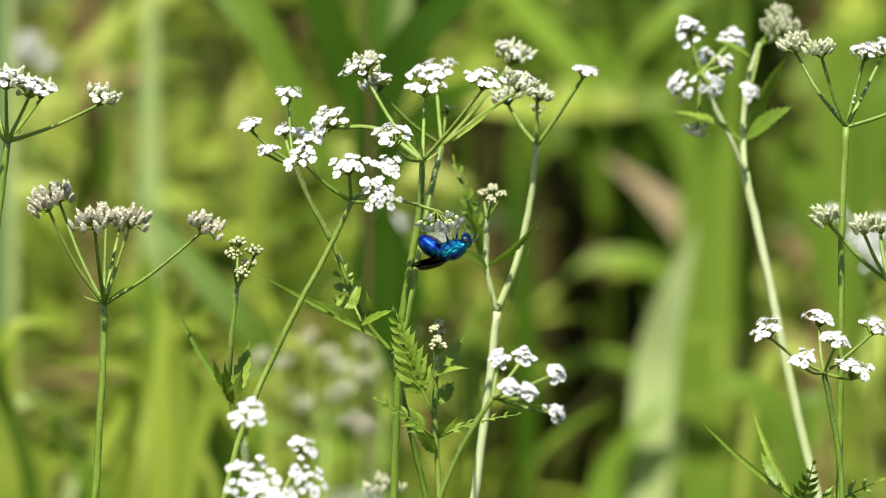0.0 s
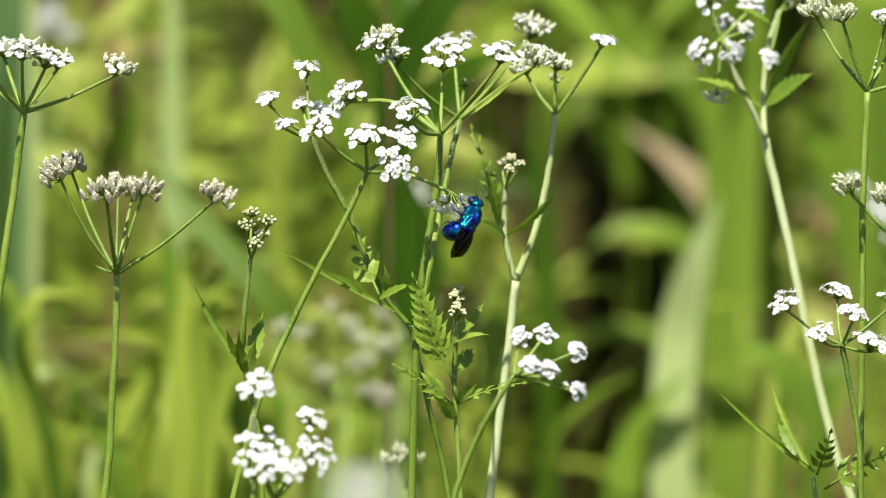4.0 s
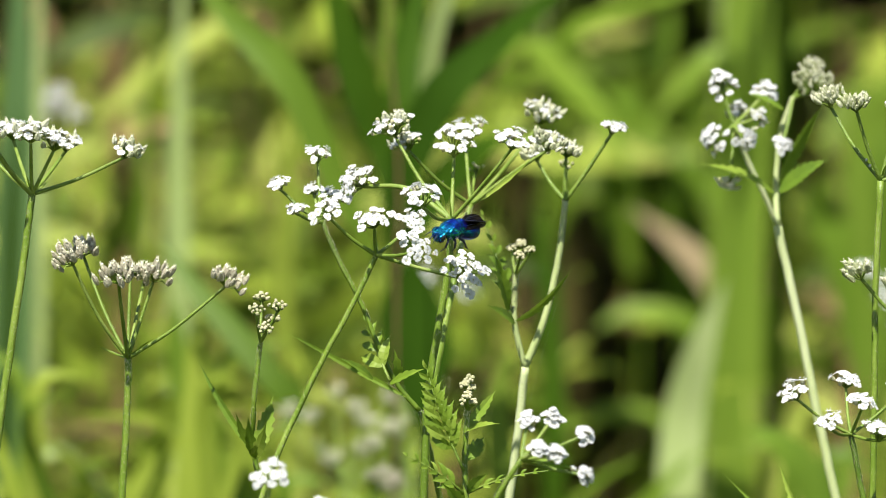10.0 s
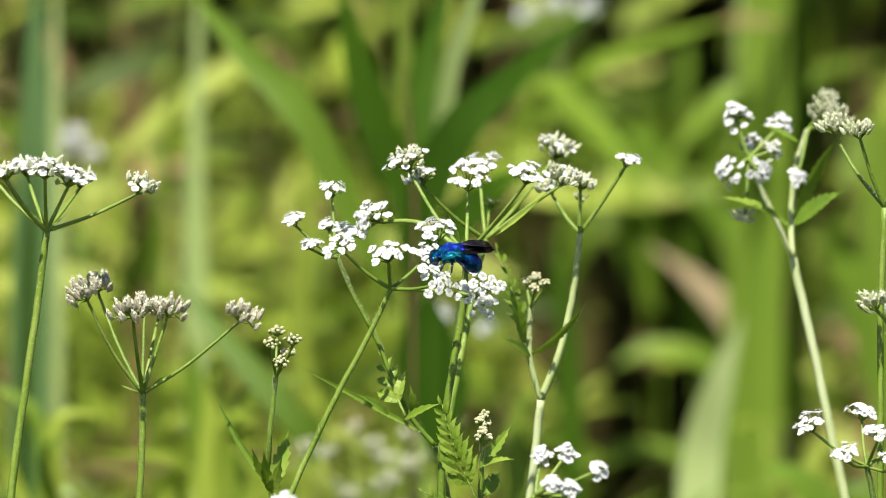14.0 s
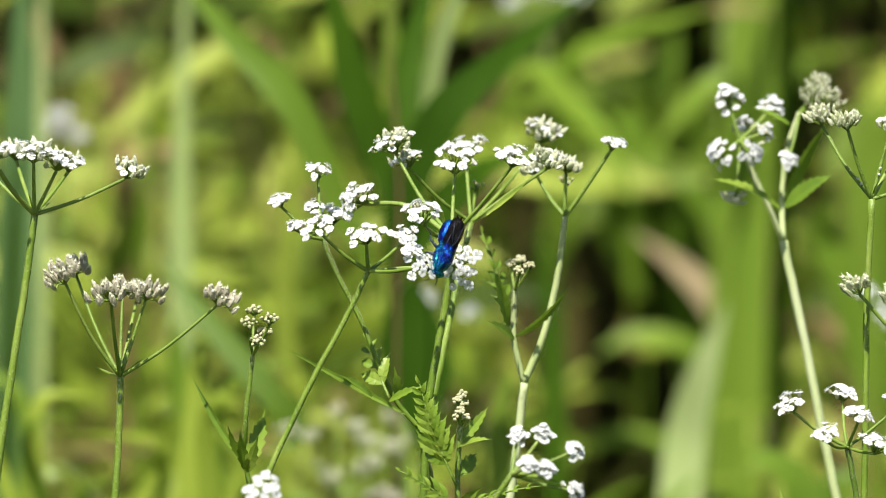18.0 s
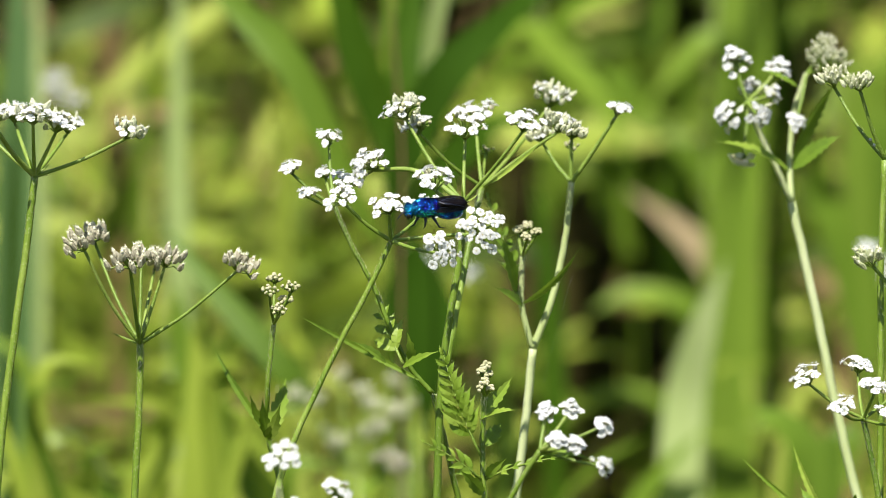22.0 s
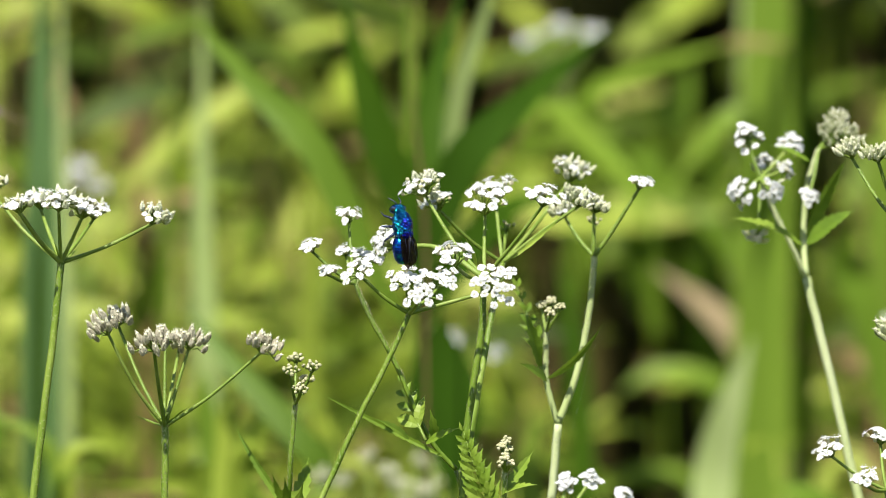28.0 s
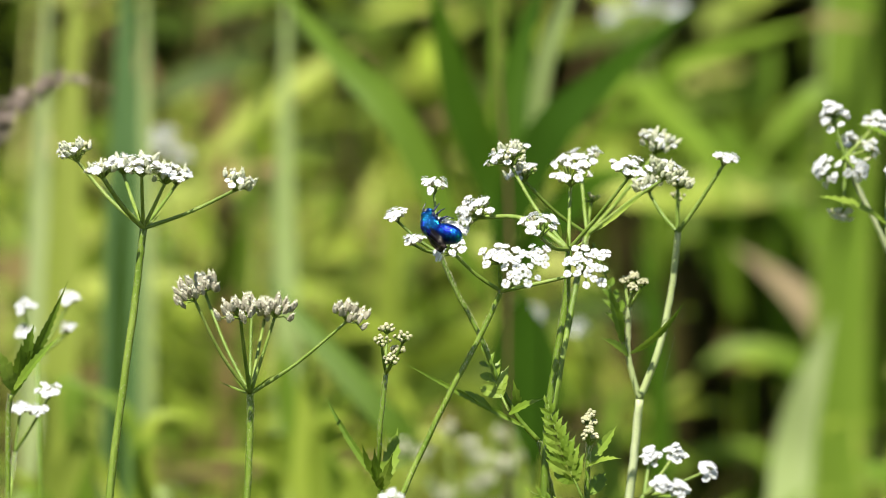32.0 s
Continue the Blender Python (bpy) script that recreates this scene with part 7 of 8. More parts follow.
    walk(tall.ob, [
        (0.0, pose(0.1131, 0.0713, -0.00000, 0, 0.000, 0)),
        (0.5, pose(0.1131, 0.0713, 0.00054, 0, 0.019, 0)),
        (1.0, pose(0.1131, 0.0713, 0.00073, 0, 0.071, 0)),
        (1.5, pose(0.1131, 0.0713, 0.00043, 0, 0.040, 0)),
        (2.0, pose(0.1131, 0.0713, 0.00094, 0, 0.194, 0)),
        (2.5, pose(0.1131, 0.0713, 0.00092, 0, 0.135, 0)),
        (3.0, pose(0.1131, 0.0713, 0.00062, 0, 0.080, 0)),
        (3.5, pose(0.1131, 0.0713, 0.00066, 0, 0.063, 0)),
        (5.5, pose(0.1131, 0.0713, 0.00072, 0, 0.132, 0)),
        (6.0, pose(0.1131, 0.0713, 0.00063, 0, 0.109, 0)),
        (7.0, pose(0.1131, 0.0713, 0.00091, 0, 0.164, 0)),
        (8.0, pose(0.1131, 0.0713, 0.00062, 0, 0.077, 0)),
        (9.0, pose(0.1131, 0.0713, 0.00067, 0, 0.099, 0)),
        (10.0, pose(0.1131, 0.0713, 0.00074, 0, 0.119, 0)),
        (11.0, pose(0.1131, 0.0713, 0.00089, 0, 0.129, 0)),
        (12.0, pose(0.1131, 0.0713, 0.00090, 0, 0.135, 0)),
        (13.0, pose(0.1131, 0.0713, 0.00098, 0, 0.126, 0)),
        (14.0, pose(0.1131, 0.0713, 0.00079, 0, 0.125, 0)),
        (14.5, pose(0.1131, 0.0713, 0.00106, 0, 0.146, 0)),
        (16.5, pose(0.1131, 0.0713, 0.00122, 0, 0.173, 0)),
        (17.0, pose(0.1131, 0.0713, 0.00138, 0, 0.190, 0)),
        (17.5, pose(0.1131, 0.0713, 0.00162, 0, 0.294, 0)),
        (18.0, pose(0.1131, 0.0713, 0.00142, 0, 0.296, 0)),
        (18.5, pose(0.1131, 0.0713, 0.00101, 0, 0.083, 0)),
        (19.0, pose(0.1131, 0.0713, 0.00105, 0, 0.067, 0)),
        (19.5, pose(0.1131, 0.0713, 0.00049, 0, 0.053, 0)),
        (20.0, pose(0.1131, 0.0713, 0.00011, 0, 0.057, 0)),
        (20.5, pose(0.1131, 0.0713, 0.00095, 0, 0.146, 0)),
        (21.0, pose(0.1131, 0.0713, 0.00049, 0, 0.069, 0)),
        (21.5, pose(0.1131, 0.0713, 0.00055, 0, 0.026, 0)),
        (22.0, pose(0.1131, 0.0713, 0.00140, 0, 0.224, 0)),
        (22.5, pose(0.1131, 0.0713, 0.00129, 0, 0.151, 0)),
        (23.0, pose(0.1131, 0.0713, 0.00112, 0, 0.034, 0)),
        (23.5, pose(0.1131, 0.0713, 0.00109, 0, 0.101, 0)),
        (24.0, pose(0.1131, 0.0713, 0.00079, 0, 0.050, 0)),
        (24.5, pose(0.1131, 0.0713, 0.00075, 0, 0.122, 0)),
        (26.5, pose(0.1131, 0.0713, 0.00080, 0, 0.096, 0)),
        (27.0, pose(0.1131, 0.0713, 0.00083, 0, 0.055, 0)),
        (28.0, pose(0.1131, 0.0713, 0.00079, 0, 0.067, 0)),
        (29.0, pose(0.1131, 0.0713, 0.00071, 0, 0.095, 0)),
        (30.0, pose(0.1131, 0.0713, 0.00060, 0, 0.085, 0)),
        (31.0, pose(0.1131, 0.0713, 0.00075, 0, 0.158, 0)),
        (32.0, pose(0.1131, 0.0713, 0.00040, 0, 0.023, 0)),
    ])
    walk(low.ob, [
        (0.0, pose(0.1058, -0.0272, -0.00000, 0, 0.000, 0)),
        (0.5, pose(0.1058, -0.0272, -0.00045, 0, 0.033, 0)),
        (1.0, pose(0.1058, -0.0272, -0.00061, 0, 0.065, 0)),
        (1.5, pose(0.1058, -0.0272, -0.00052, 0, 0.192, 0)),
        (2.0, pose(0.1058, -0.0272, -0.00034, 0, 0.189, 0)),
        (2.5, pose(0.1058, -0.0272, -0.00108, 0, 0.095, 0)),
        (3.0, pose(0.1058, -0.0272, -0.00112, 0, 0.067, 0)),
        (3.5, pose(0.1058, -0.0272, -0.00110, 0, 0.039, 0)),
        (5.5, pose(0.1058, -0.0272, -0.00041, 0, 0.057, 0)),
        (6.0, pose(0.1058, -0.0272, -0.00039, 0, 0.100, 0)),
        (7.0, pose(0.1058, -0.0272, -0.00032, 0, 0.029, 0)),
        (8.0, pose(0.1058, -0.0272, -0.00066, 0, -0.006, 0)),
        (9.0, pose(0.1058, -0.0272, -0.00127, 0, -0.042, 0)),
        (10.0, pose(0.1058, -0.0272, -0.00121, 0, -0.006, 0)),
        (11.0, pose(0.1058, -0.0272, -0.00092, 0, 0.003, 0)),
        (12.0, pose(0.1058, -0.0272, -0.00125, 0, -0.016, 0)),
        (13.0, pose(0.1058, -0.0272, -0.00103, 0, 0.007, 0)),
        (14.0, pose(0.1058, -0.0272, -0.00132, 0, 0.002, 0)),
        (14.5, pose(0.1058, -0.0272, -0.00145, 0, -0.000, 0)),
        (16.5, pose(0.1058, -0.0272, -0.00218, 0, -0.028, 0)),
        (17.0, pose(0.1058, -0.0272, -0.00187, 0, -0.050, 0)),
        (17.5, pose(0.1058, -0.0272, -0.00046, 0, -0.073, 0)),
        (18.0, pose(0.1058, -0.0272, -0.00015, 0, -0.032, 0)),
        (18.5, pose(0.1058, -0.0272, -0.00027, 0, -0.121, 0)),
        (19.0, pose(0.1058, -0.0272, -0.00055, 0, -0.046, 0)),
        (19.5, pose(0.1058, -0.0272, 0.00052, 0, -0.145, 0)),
        (20.0, pose(0.1058, -0.0272, 0.00100, 0, -0.037, 0)),
        (20.5, pose(0.1058, -0.0272, -0.00043, 0, -0.085, 0)),
        (21.0, pose(0.1058, -0.0272, -0.00057, 0, -0.092, 0)),
        (21.5, pose(0.1058, -0.0272, -0.00290, 0, -0.102, 0)),
        (22.0, pose(0.1058, -0.0272, -0.00293, 0, -0.032, 0)),
        (22.5, pose(0.1058, -0.0272, -0.00293, 0, -0.032, 0)),
        (23.0, pose(0.1058, -0.0272, -0.00293, 0, -0.032, 0)),
        (23.5, pose(0.1058, -0.0272, -0.00293, 0, -0.032, 0)),
        (24.0, pose(0.1058, -0.0272, -0.00293, 0, -0.032, 0)),
        (24.5, pose(0.1058, -0.0272, -0.00293, 0, -0.032, 0)),
        (26.5, pose(0.1058, -0.0272, -0.00293, 0, -0.032, 0)),
        (27.0, pose(0.1058, -0.0272, -0.00293, 0, -0.032, 0)),
        (28.0, pose(0.1058, -0.0272, -0.00293, 0, -0.032, 0)),
        (29.0, pose(0.1058, -0.0272, -0.00293, 0, -0.032, 0)),
        (30.0, pose(0.1058, -0.0272, -0.00293, 0, -0.032, 0)),
        (31.0, pose(0.1058, -0.0272, -0.00293, 0, -0.032, 0)),
        (32.0, pose(0.1058, -0.0272, -0.00293, 0, -0.032, 0)),
    ])
    walk(sidep.ob, [
        (0.0, pose(-0.0063, -0.0817, 0.00000, 0, 0.000, 0)),
        (0.5, pose(-0.0063, -0.0817, -0.00081, 0, 0.170, 0)),
        (1.0, pose(-0.0063, -0.0817, -0.00114, 0, 0.067, 0)),
        (1.5, pose(-0.0063, -0.0817, -0.00133, 0, 0.151, 0)),
        (2.0, pose(-0.0063, -0.0817, -0.00117, 0, -0.032, 0)),
        (2.5, pose(-0.0063, -0.0817, -0.00210, 0, 0.052, 0)),
        (3.0, pose(-0.0063, -0.0817, -0.00227, 0, 0.136, 0)),
        (3.5, pose(-0.0063, -0.0817, -0.00241, 0, 0.153, 0)),
        (5.5, pose(-0.0063, -0.0817, 0.00067, 0, 0.042, 0)),
        (6.0, pose(-0.0063, -0.0817, -0.00046, 0, 0.151, 0)),
        (7.0, pose(-0.0063, -0.0817, -0.00043, 0, 0.080, 0)),
        (8.0, pose(-0.0063, -0.0817, -0.00115, 0, 0.155, 0)),
        (9.0, pose(-0.0063, -0.0817, -0.00072, 0, 0.029, 0)),
        (10.0, pose(-0.0063, -0.0817, -0.00128, 0, 0.047, 0)),
        (11.0, pose(-0.0063, -0.0817, -0.00100, 0, 0.015, 0)),
        (12.0, pose(-0.0063, -0.0817, -0.00131, 0, -0.027, 0)),
        (13.0, pose(-0.0063, -0.0817, -0.00121, 0, 0.037, 0)),
        (14.0, pose(-0.0063, -0.0817, -0.00196, 0, 0.015, 0)),
        (14.5, pose(-0.0063, -0.0817, -0.00202, 0, -0.013, 0)),
        (16.5, pose(-0.0063, -0.0817, -0.00326, 0, -0.038, 0)),
        (17.0, pose(-0.0063, -0.0817, -0.00321, 0, -0.081, 0)),
        (17.5, pose(-0.0063, -0.0817, -0.00246, 0, -0.168, 0)),
        (18.0, pose(-0.0063, -0.0817, -0.00148, 0, -0.118, 0)),
        (18.5, pose(-0.0063, -0.0817, -0.00221, 0, 0.038, 0)),
        (19.0, pose(-0.0063, -0.0817, -0.00243, 0, 0.044, 0)),
        (19.5, pose(-0.0063, -0.0817, -0.00219, 0, 0.125, 0)),
        (20.0, pose(-0.0063, -0.0817, -0.00103, 0, 0.243, 0)),
        (20.5, pose(-0.0063, -0.0817, -0.00104, 0, 0.418, 0)),
        (21.0, pose(-0.0063, -0.0817, -0.00351, 0, 0.324, 0)),
        (21.5, pose(-0.0063, -0.0817, -0.00441, 0, 0.364, 0)),
        (22.0, pose(-0.0063, -0.0817, -0.00401, 0, 0.133, 0)),
        (22.5, pose(-0.0063, -0.0817, -0.00325, 0, 0.117, 0)),
        (23.0, pose(-0.0063, -0.0817, -0.00554, 0, 0.239, 0)),
        (23.5, pose(-0.0063, -0.0817, -0.00475, 0, 0.100, 0)),
        (24.0, pose(-0.0063, -0.0817, -0.00408, 0, 0.129, 0)),
        (24.5, pose(-0.0063, -0.0817, -0.00279, 0, 0.079, 0)),
        (26.5, pose(-0.0063, -0.0817, -0.00279, 0, 0.079, 0)),
        (27.0, pose(-0.0063, -0.0817, -0.00279, 0, 0.079, 0)),
        (28.0, pose(-0.0063, -0.0817, -0.00279, 0, 0.079, 0)),
        (29.0, pose(-0.0063, -0.0817, -0.00279, 0, 0.079, 0)),
        (30.0, pose(-0.0063, -0.0817, -0.00279, 0, 0.079, 0)),
        (31.0, pose(-0.0063, -0.0817, -0.00279, 0, 0.079, 0)),
        (32.0, pose(-0.0063, -0.0817, -0.00279, 0, 0.079, 0)),
    ])
    walk(nearp.ob, [
        (0.0, pose(-0.0499, -0.1176, 0.00000, 0, 0.000, 0)),
        (0.5, pose(-0.0499, -0.1176, -0.00069, 0, -0.127, 0)),
        (1.0, pose(-0.0499, -0.1176, -0.00028, 0, -0.298, 0)),
        (1.5, pose(-0.0499, -0.1176, -0.00078, 0, -0.187, 0)),
        (2.0, pose(-0.0499, -0.1176, -0.00039, 0, -0.232, 0)),
        (2.5, pose(-0.0499, -0.1176, -0.00036, 0, -0.130, 0)),
        (3.0, pose(-0.0499, -0.1176, -0.00041, 0, -0.141, 0)),
        (3.5, pose(-0.0499, -0.1176, -0.00024, 0, -0.169, 0)),
        (5.5, pose(-0.0499, -0.1176, -0.00038, 0, -0.162, 0)),
        (6.0, pose(-0.0499, -0.1176, -0.00106, 0, -0.169, 0)),
        (7.0, pose(-0.0499, -0.1176, -0.00082, 0, -0.194, 0)),
        (8.0, pose(-0.0499, -0.1176, -0.00102, 0, -0.096, 0)),
        (9.0, pose(-0.0499, -0.1176, -0.00136, 0, -0.112, 0)),
        (10.0, pose(-0.0499, -0.1176, -0.00120, 0, -0.112, 0)),
        (11.0, pose(-0.0499, -0.1176, -0.00105, 0, -0.206, 0)),
        (12.0, pose(-0.0499, -0.1176, -0.00105, 0, -0.206, 0)),
        (13.0, pose(-0.0499, -0.1176, -0.00105, 0, -0.206, 0)),
        (14.0, pose(-0.0499, -0.1176, -0.00105, 0, -0.206, 0)),
        (14.5, pose(-0.0499, -0.1176, -0.00105, 0, -0.206, 0)),
        (16.5, pose(-0.0499, -0.1176, -0.00105, 0, -0.206, 0)),
        (17.0, pose(-0.0499, -0.1176, -0.00105, 0, -0.206, 0)),
        (17.5, pose(-0.0499, -0.1176, -0.00105, 0, -0.206, 0)),
        (18.0, pose(-0.0499, -0.1176, -0.00105, 0, -0.206, 0)),
        (18.5, pose(-0.0499, -0.1176, -0.00105, 0, -0.206, 0)),
        (19.0, pose(-0.0499, -0.1176, -0.00105, 0, -0.206, 0)),
        (19.5, pose(-0.0499, -0.1176, -0.00105, 0, -0.206, 0)),
        (20.0, pose(-0.0499, -0.1176, -0.00105, 0, -0.206, 0)),
        (20.5, pose(-0.0499, -0.1176, -0.00105, 0, -0.206, 0)),
        (21.0, pose(-0.0499, -0.1176, -0.00105, 0, -0.206, 0)),
        (21.5, pose(-0.0499, -0.1176, -0.00105, 0, -0.206, 0)),
        (22.0, pose(-0.0499, -0.1176, -0.00105, 0, -0.206, 0)),
        (22.5, pose(-0.0499, -0.1176, -0.00105, 0, -0.206, 0)),
        (23.0, pose(-0.0499, -0.1176, -0.00105, 0, -0.206, 0)),
        (23.5, pose(-0.0499, -0.1176, -0.00105, 0, -0.206, 0)),
        (24.0, pose(-0.0499, -0.1176, -0.00105, 0, -0.206, 0)),
        (24.5, pose(-0.0499, -0.1176, -0.00105, 0, -0.206, 0)),
        (26.5, pose(-0.0499, -0.1176, -0.00105, 0, -0.206, 0)),
        (27.0, pose(-0.0499, -0.1176, -0.00105, 0, -0.206, 0)),
        (28.0, pose(-0.0499, -0.1176, -0.00105, 0, -0.206, 0)),
        (29.0, pose(-0.0499, -0.1176, -0.00105, 0, -0.206, 0)),
        (30.0, pose(-0.0499, -0.1176, -0.00105, 0, -0.206, 0)),
        (31.0, pose(-0.0499, -0.1176, -0.00105, 0, -0.206, 0)),
        (32.0, pose(-0.0499, -0.1176, -0.00105, 0, -0.206, 0)),
    ])
    walk(green.ob, [
        (0.0, pose(0.1050, -0.0124, -0.00000, 0, 0.000, 0)),
        (0.5, pose(0.1050, -0.0124, 0.00013, 0, 0.016, 0)),
        (1.0, pose(0.1050, -0.0124, 0.00026, 0, 0.031, 0)),
        (1.5, pose(0.1050, -0.0124, 0.00039, 0, 0.047, 0)),
        (2.0, pose(0.1050, -0.0124, 0.00052, 0, 0.063, 0)),
        (2.5, pose(0.1050, -0.0124, 0.00065, 0, 0.078, 0)),
        (3.0, pose(0.1050, -0.0124, 0.00078, 0, 0.094, 0)),
        (3.5, pose(0.1050, -0.0124, 0.00091, 0, 0.110, 0)),
        (5.5, pose(0.1050, -0.0124, 0.00143, 0, 0.172, 0)),
        (6.0, pose(0.1050, -0.0124, 0.00165, 0, 0.207, 0)),
        (7.0, pose(0.1050, -0.0124, 0.00150, 0, 0.183, 0)),
        (8.0, pose(0.1050, -0.0124, 0.00117, 0, 0.115, 0)),
        (9.0, pose(0.1050, -0.0124, 0.00099, 0, 0.153, 0)),
        (10.0, pose(0.1050, -0.0124, 0.00085, 0, 0.156, 0)),
        (11.0, pose(0.1050, -0.0124, 0.00114, 0, 0.171, 0)),
        (12.0, pose(0.1050, -0.0124, 0.00078, 0, 0.132, 0)),
        (13.0, pose(0.1050, -0.0124, 0.00096, 0, 0.177, 0)),
        (14.0, pose(0.1050, -0.0124, 0.00205, 0, -0.086, 0)),
        (14.5, pose(0.1050, -0.0124, 0.00054, 0, -0.009, 0)),
        (16.5, pose(0.1050, -0.0124, 0.00054, 0, -0.009, 0)),
        (17.0, pose(0.1050, -0.0124, 0.00054, 0, -0.009, 0)),
        (17.5, pose(0.1050, -0.0124, 0.00054, 0, -0.009, 0)),
        (18.0, pose(0.1050, -0.0124, 0.00054, 0, -0.009, 0)),
        (18.5, pose(0.1050, -0.0124, 0.00054, 0, -0.009, 0)),
        (19.0, pose(0.1050, -0.0124, 0.00054, 0, -0.009, 0)),
        (19.5, pose(0.1050, -0.0124, 0.00054, 0, -0.009, 0)),
        (20.0, pose(0.1050, -0.0124, 0.00054, 0, -0.009, 0)),
        (20.5, pose(0.1050, -0.0124, 0.00054, 0, -0.009, 0)),
        (21.0, pose(0.1050, -0.0124, 0.00054, 0, -0.009, 0)),
        (21.5, pose(0.1050, -0.0124, 0.00054, 0, -0.009, 0)),
        (22.0, pose(0.1050, -0.0124, 0.00054, 0, -0.009, 0)),
        (22.5, pose(0.1050, -0.0124, 0.00054, 0, -0.009, 0)),
        (23.0, pose(0.1050, -0.0124, 0.00054, 0, -0.009, 0)),
        (23.5, pose(0.1050, -0.0124, 0.00054, 0, -0.009, 0)),
        (24.0, pose(0.1050, -0.0124, 0.00054, 0, -0.009, 0)),
        (24.5, pose(0.1050, -0.0124, 0.00054, 0, -0.009, 0)),
        (26.5, pose(0.1050, -0.0124, 0.00054, 0, -0.009, 0)),
        (27.0, pose(0.1050, -0.0124, 0.00054, 0, -0.009, 0)),
        (28.0, pose(0.1050, -0.0124, 0.00054, 0, -0.009, 0)),
        (29.0, pose(0.1050, -0.0124, 0.00054, 0, -0.009, 0)),
        (30.0, pose(0.1050, -0.0124, 0.00054, 0, -0.009, 0)),
        (31.0, pose(0.1050, -0.0124, 0.00054, 0, -0.009, 0)),
        (32.0, pose(0.1050, -0.0124, 0.00054, 0, -0.009, 0)),
    ])
    walk(shoot.ob, [
        (0.0, pose(-0.0003, -0.0305, -0.00000, 0, 0.000, 0)),
        (0.5, pose(-0.0003, -0.0305, 0.00011, 0, 0.011, 0)),
        (1.0, pose(-0.0003, -0.0305, 0.00023, 0, 0.021, 0)),
        (1.5, pose(-0.0003, -0.0305, 0.00034, 0, 0.032, 0)),
        (2.0, pose(-0.0003, -0.0305, 0.00046, 0, 0.043, 0)),
        (2.5, pose(-0.0003, -0.0305, 0.00057, 0, 0.053, 0)),
        (3.0, pose(-0.0003, -0.0305, 0.00069, 0, 0.064, 0)),
        (3.5, pose(-0.0003, -0.0305, 0.00080, 0, 0.075, 0)),
        (5.5, pose(-0.0003, -0.0305, 0.00126, 0, 0.118, 0)),
        (6.0, pose(-0.0003, -0.0305, 0.00066, 0, 0.182, 0)),
        (7.0, pose(-0.0003, -0.0305, 0.00068, 0, 0.136, 0)),
        (8.0, pose(-0.0003, -0.0305, 0.00021, 0, 0.165, 0)),
        (9.0, pose(-0.0003, -0.0305, 0.00054, 0, 0.070, 0)),
        (10.0, pose(-0.0003, -0.0305, 0.00007, 0, 0.082, 0)),
        (11.0, pose(-0.0003, -0.0305, 0.00025, 0, 0.070, 0)),
        (12.0, pose(-0.0003, -0.0305, 0.00002, 0, 0.032, 0)),
        (13.0, pose(-0.0003, -0.0305, 0.00013, 0, 0.081, 0)),
        (14.0, pose(-0.0003, -0.0305, -0.00047, 0, 0.079, 0)),
        (14.5, pose(-0.0003, -0.0305, -0.00045, 0, 0.055, 0)),
        (16.5, pose(-0.0003, -0.0305, -0.00103, 0, 0.047, 0)),
        (17.0, pose(-0.0003, -0.0305, -0.00108, 0, 0.002, 0)),
        (17.5, pose(-0.0003, -0.0305, -0.00073, 0, -0.066, 0)),
        (18.0, pose(-0.0003, -0.0305, 0.00010, 0, -0.031, 0)),
        (18.5, pose(-0.0003, -0.0305, -0.00030, 0, 0.060, 0)),
        (19.0, pose(-0.0003, -0.0305, -0.00080, 0, 0.068, 0)),
        (19.5, pose(-0.0003, -0.0305, -0.00015, 0, 0.119, 0)),
        (20.0, pose(-0.0003, -0.0305, 0.00054, 0, 0.240, 0)),
        (20.5, pose(-0.0003, -0.0305, 0.00032, 0, 0.285, 0)),
        (21.0, pose(-0.0003, -0.0305, -0.00094, 0, 0.300, 0)),
        (21.5, pose(-0.0003, -0.0305, -0.00154, 0, 0.327, 0)),
        (22.0, pose(-0.0003, -0.0305, -0.00132, 0, 0.170, 0)),
        (22.5, pose(-0.0003, -0.0305, -0.00102, 0, 0.146, 0)),
        (23.0, pose(-0.0003, -0.0305, -0.00248, 0, 0.226, 0)),
        (23.5, pose(-0.0003, -0.0305, -0.00178, 0, 0.166, 0)),
        (24.0, pose(-0.0003, -0.0305, -0.00150, 0, 0.144, 0)),
        (24.5, pose(-0.0003, -0.0305, -0.00090, 0, 0.123, 0)),
        (26.5, pose(-0.0003, -0.0305, -0.00090, 0, 0.123, 0)),
        (27.0, pose(-0.0003, -0.0305, -0.00090, 0, 0.123, 0)),
        (28.0, pose(-0.0003, -0.0305, -0.00090, 0, 0.123, 0)),
        (29.0, pose(-0.0003, -0.0305, -0.00090, 0, 0.123, 0)),
        (30.0, pose(-0.0003, -0.0305, -0.00090, 0, 0.123, 0)),
        (31.0, pose(-0.0003, -0.0305, -0.00090, 0, 0.123, 0)),
        (32.0, pose(-0.0003, -0.0305, -0.00090, 0, 0.123, 0)),
    ])
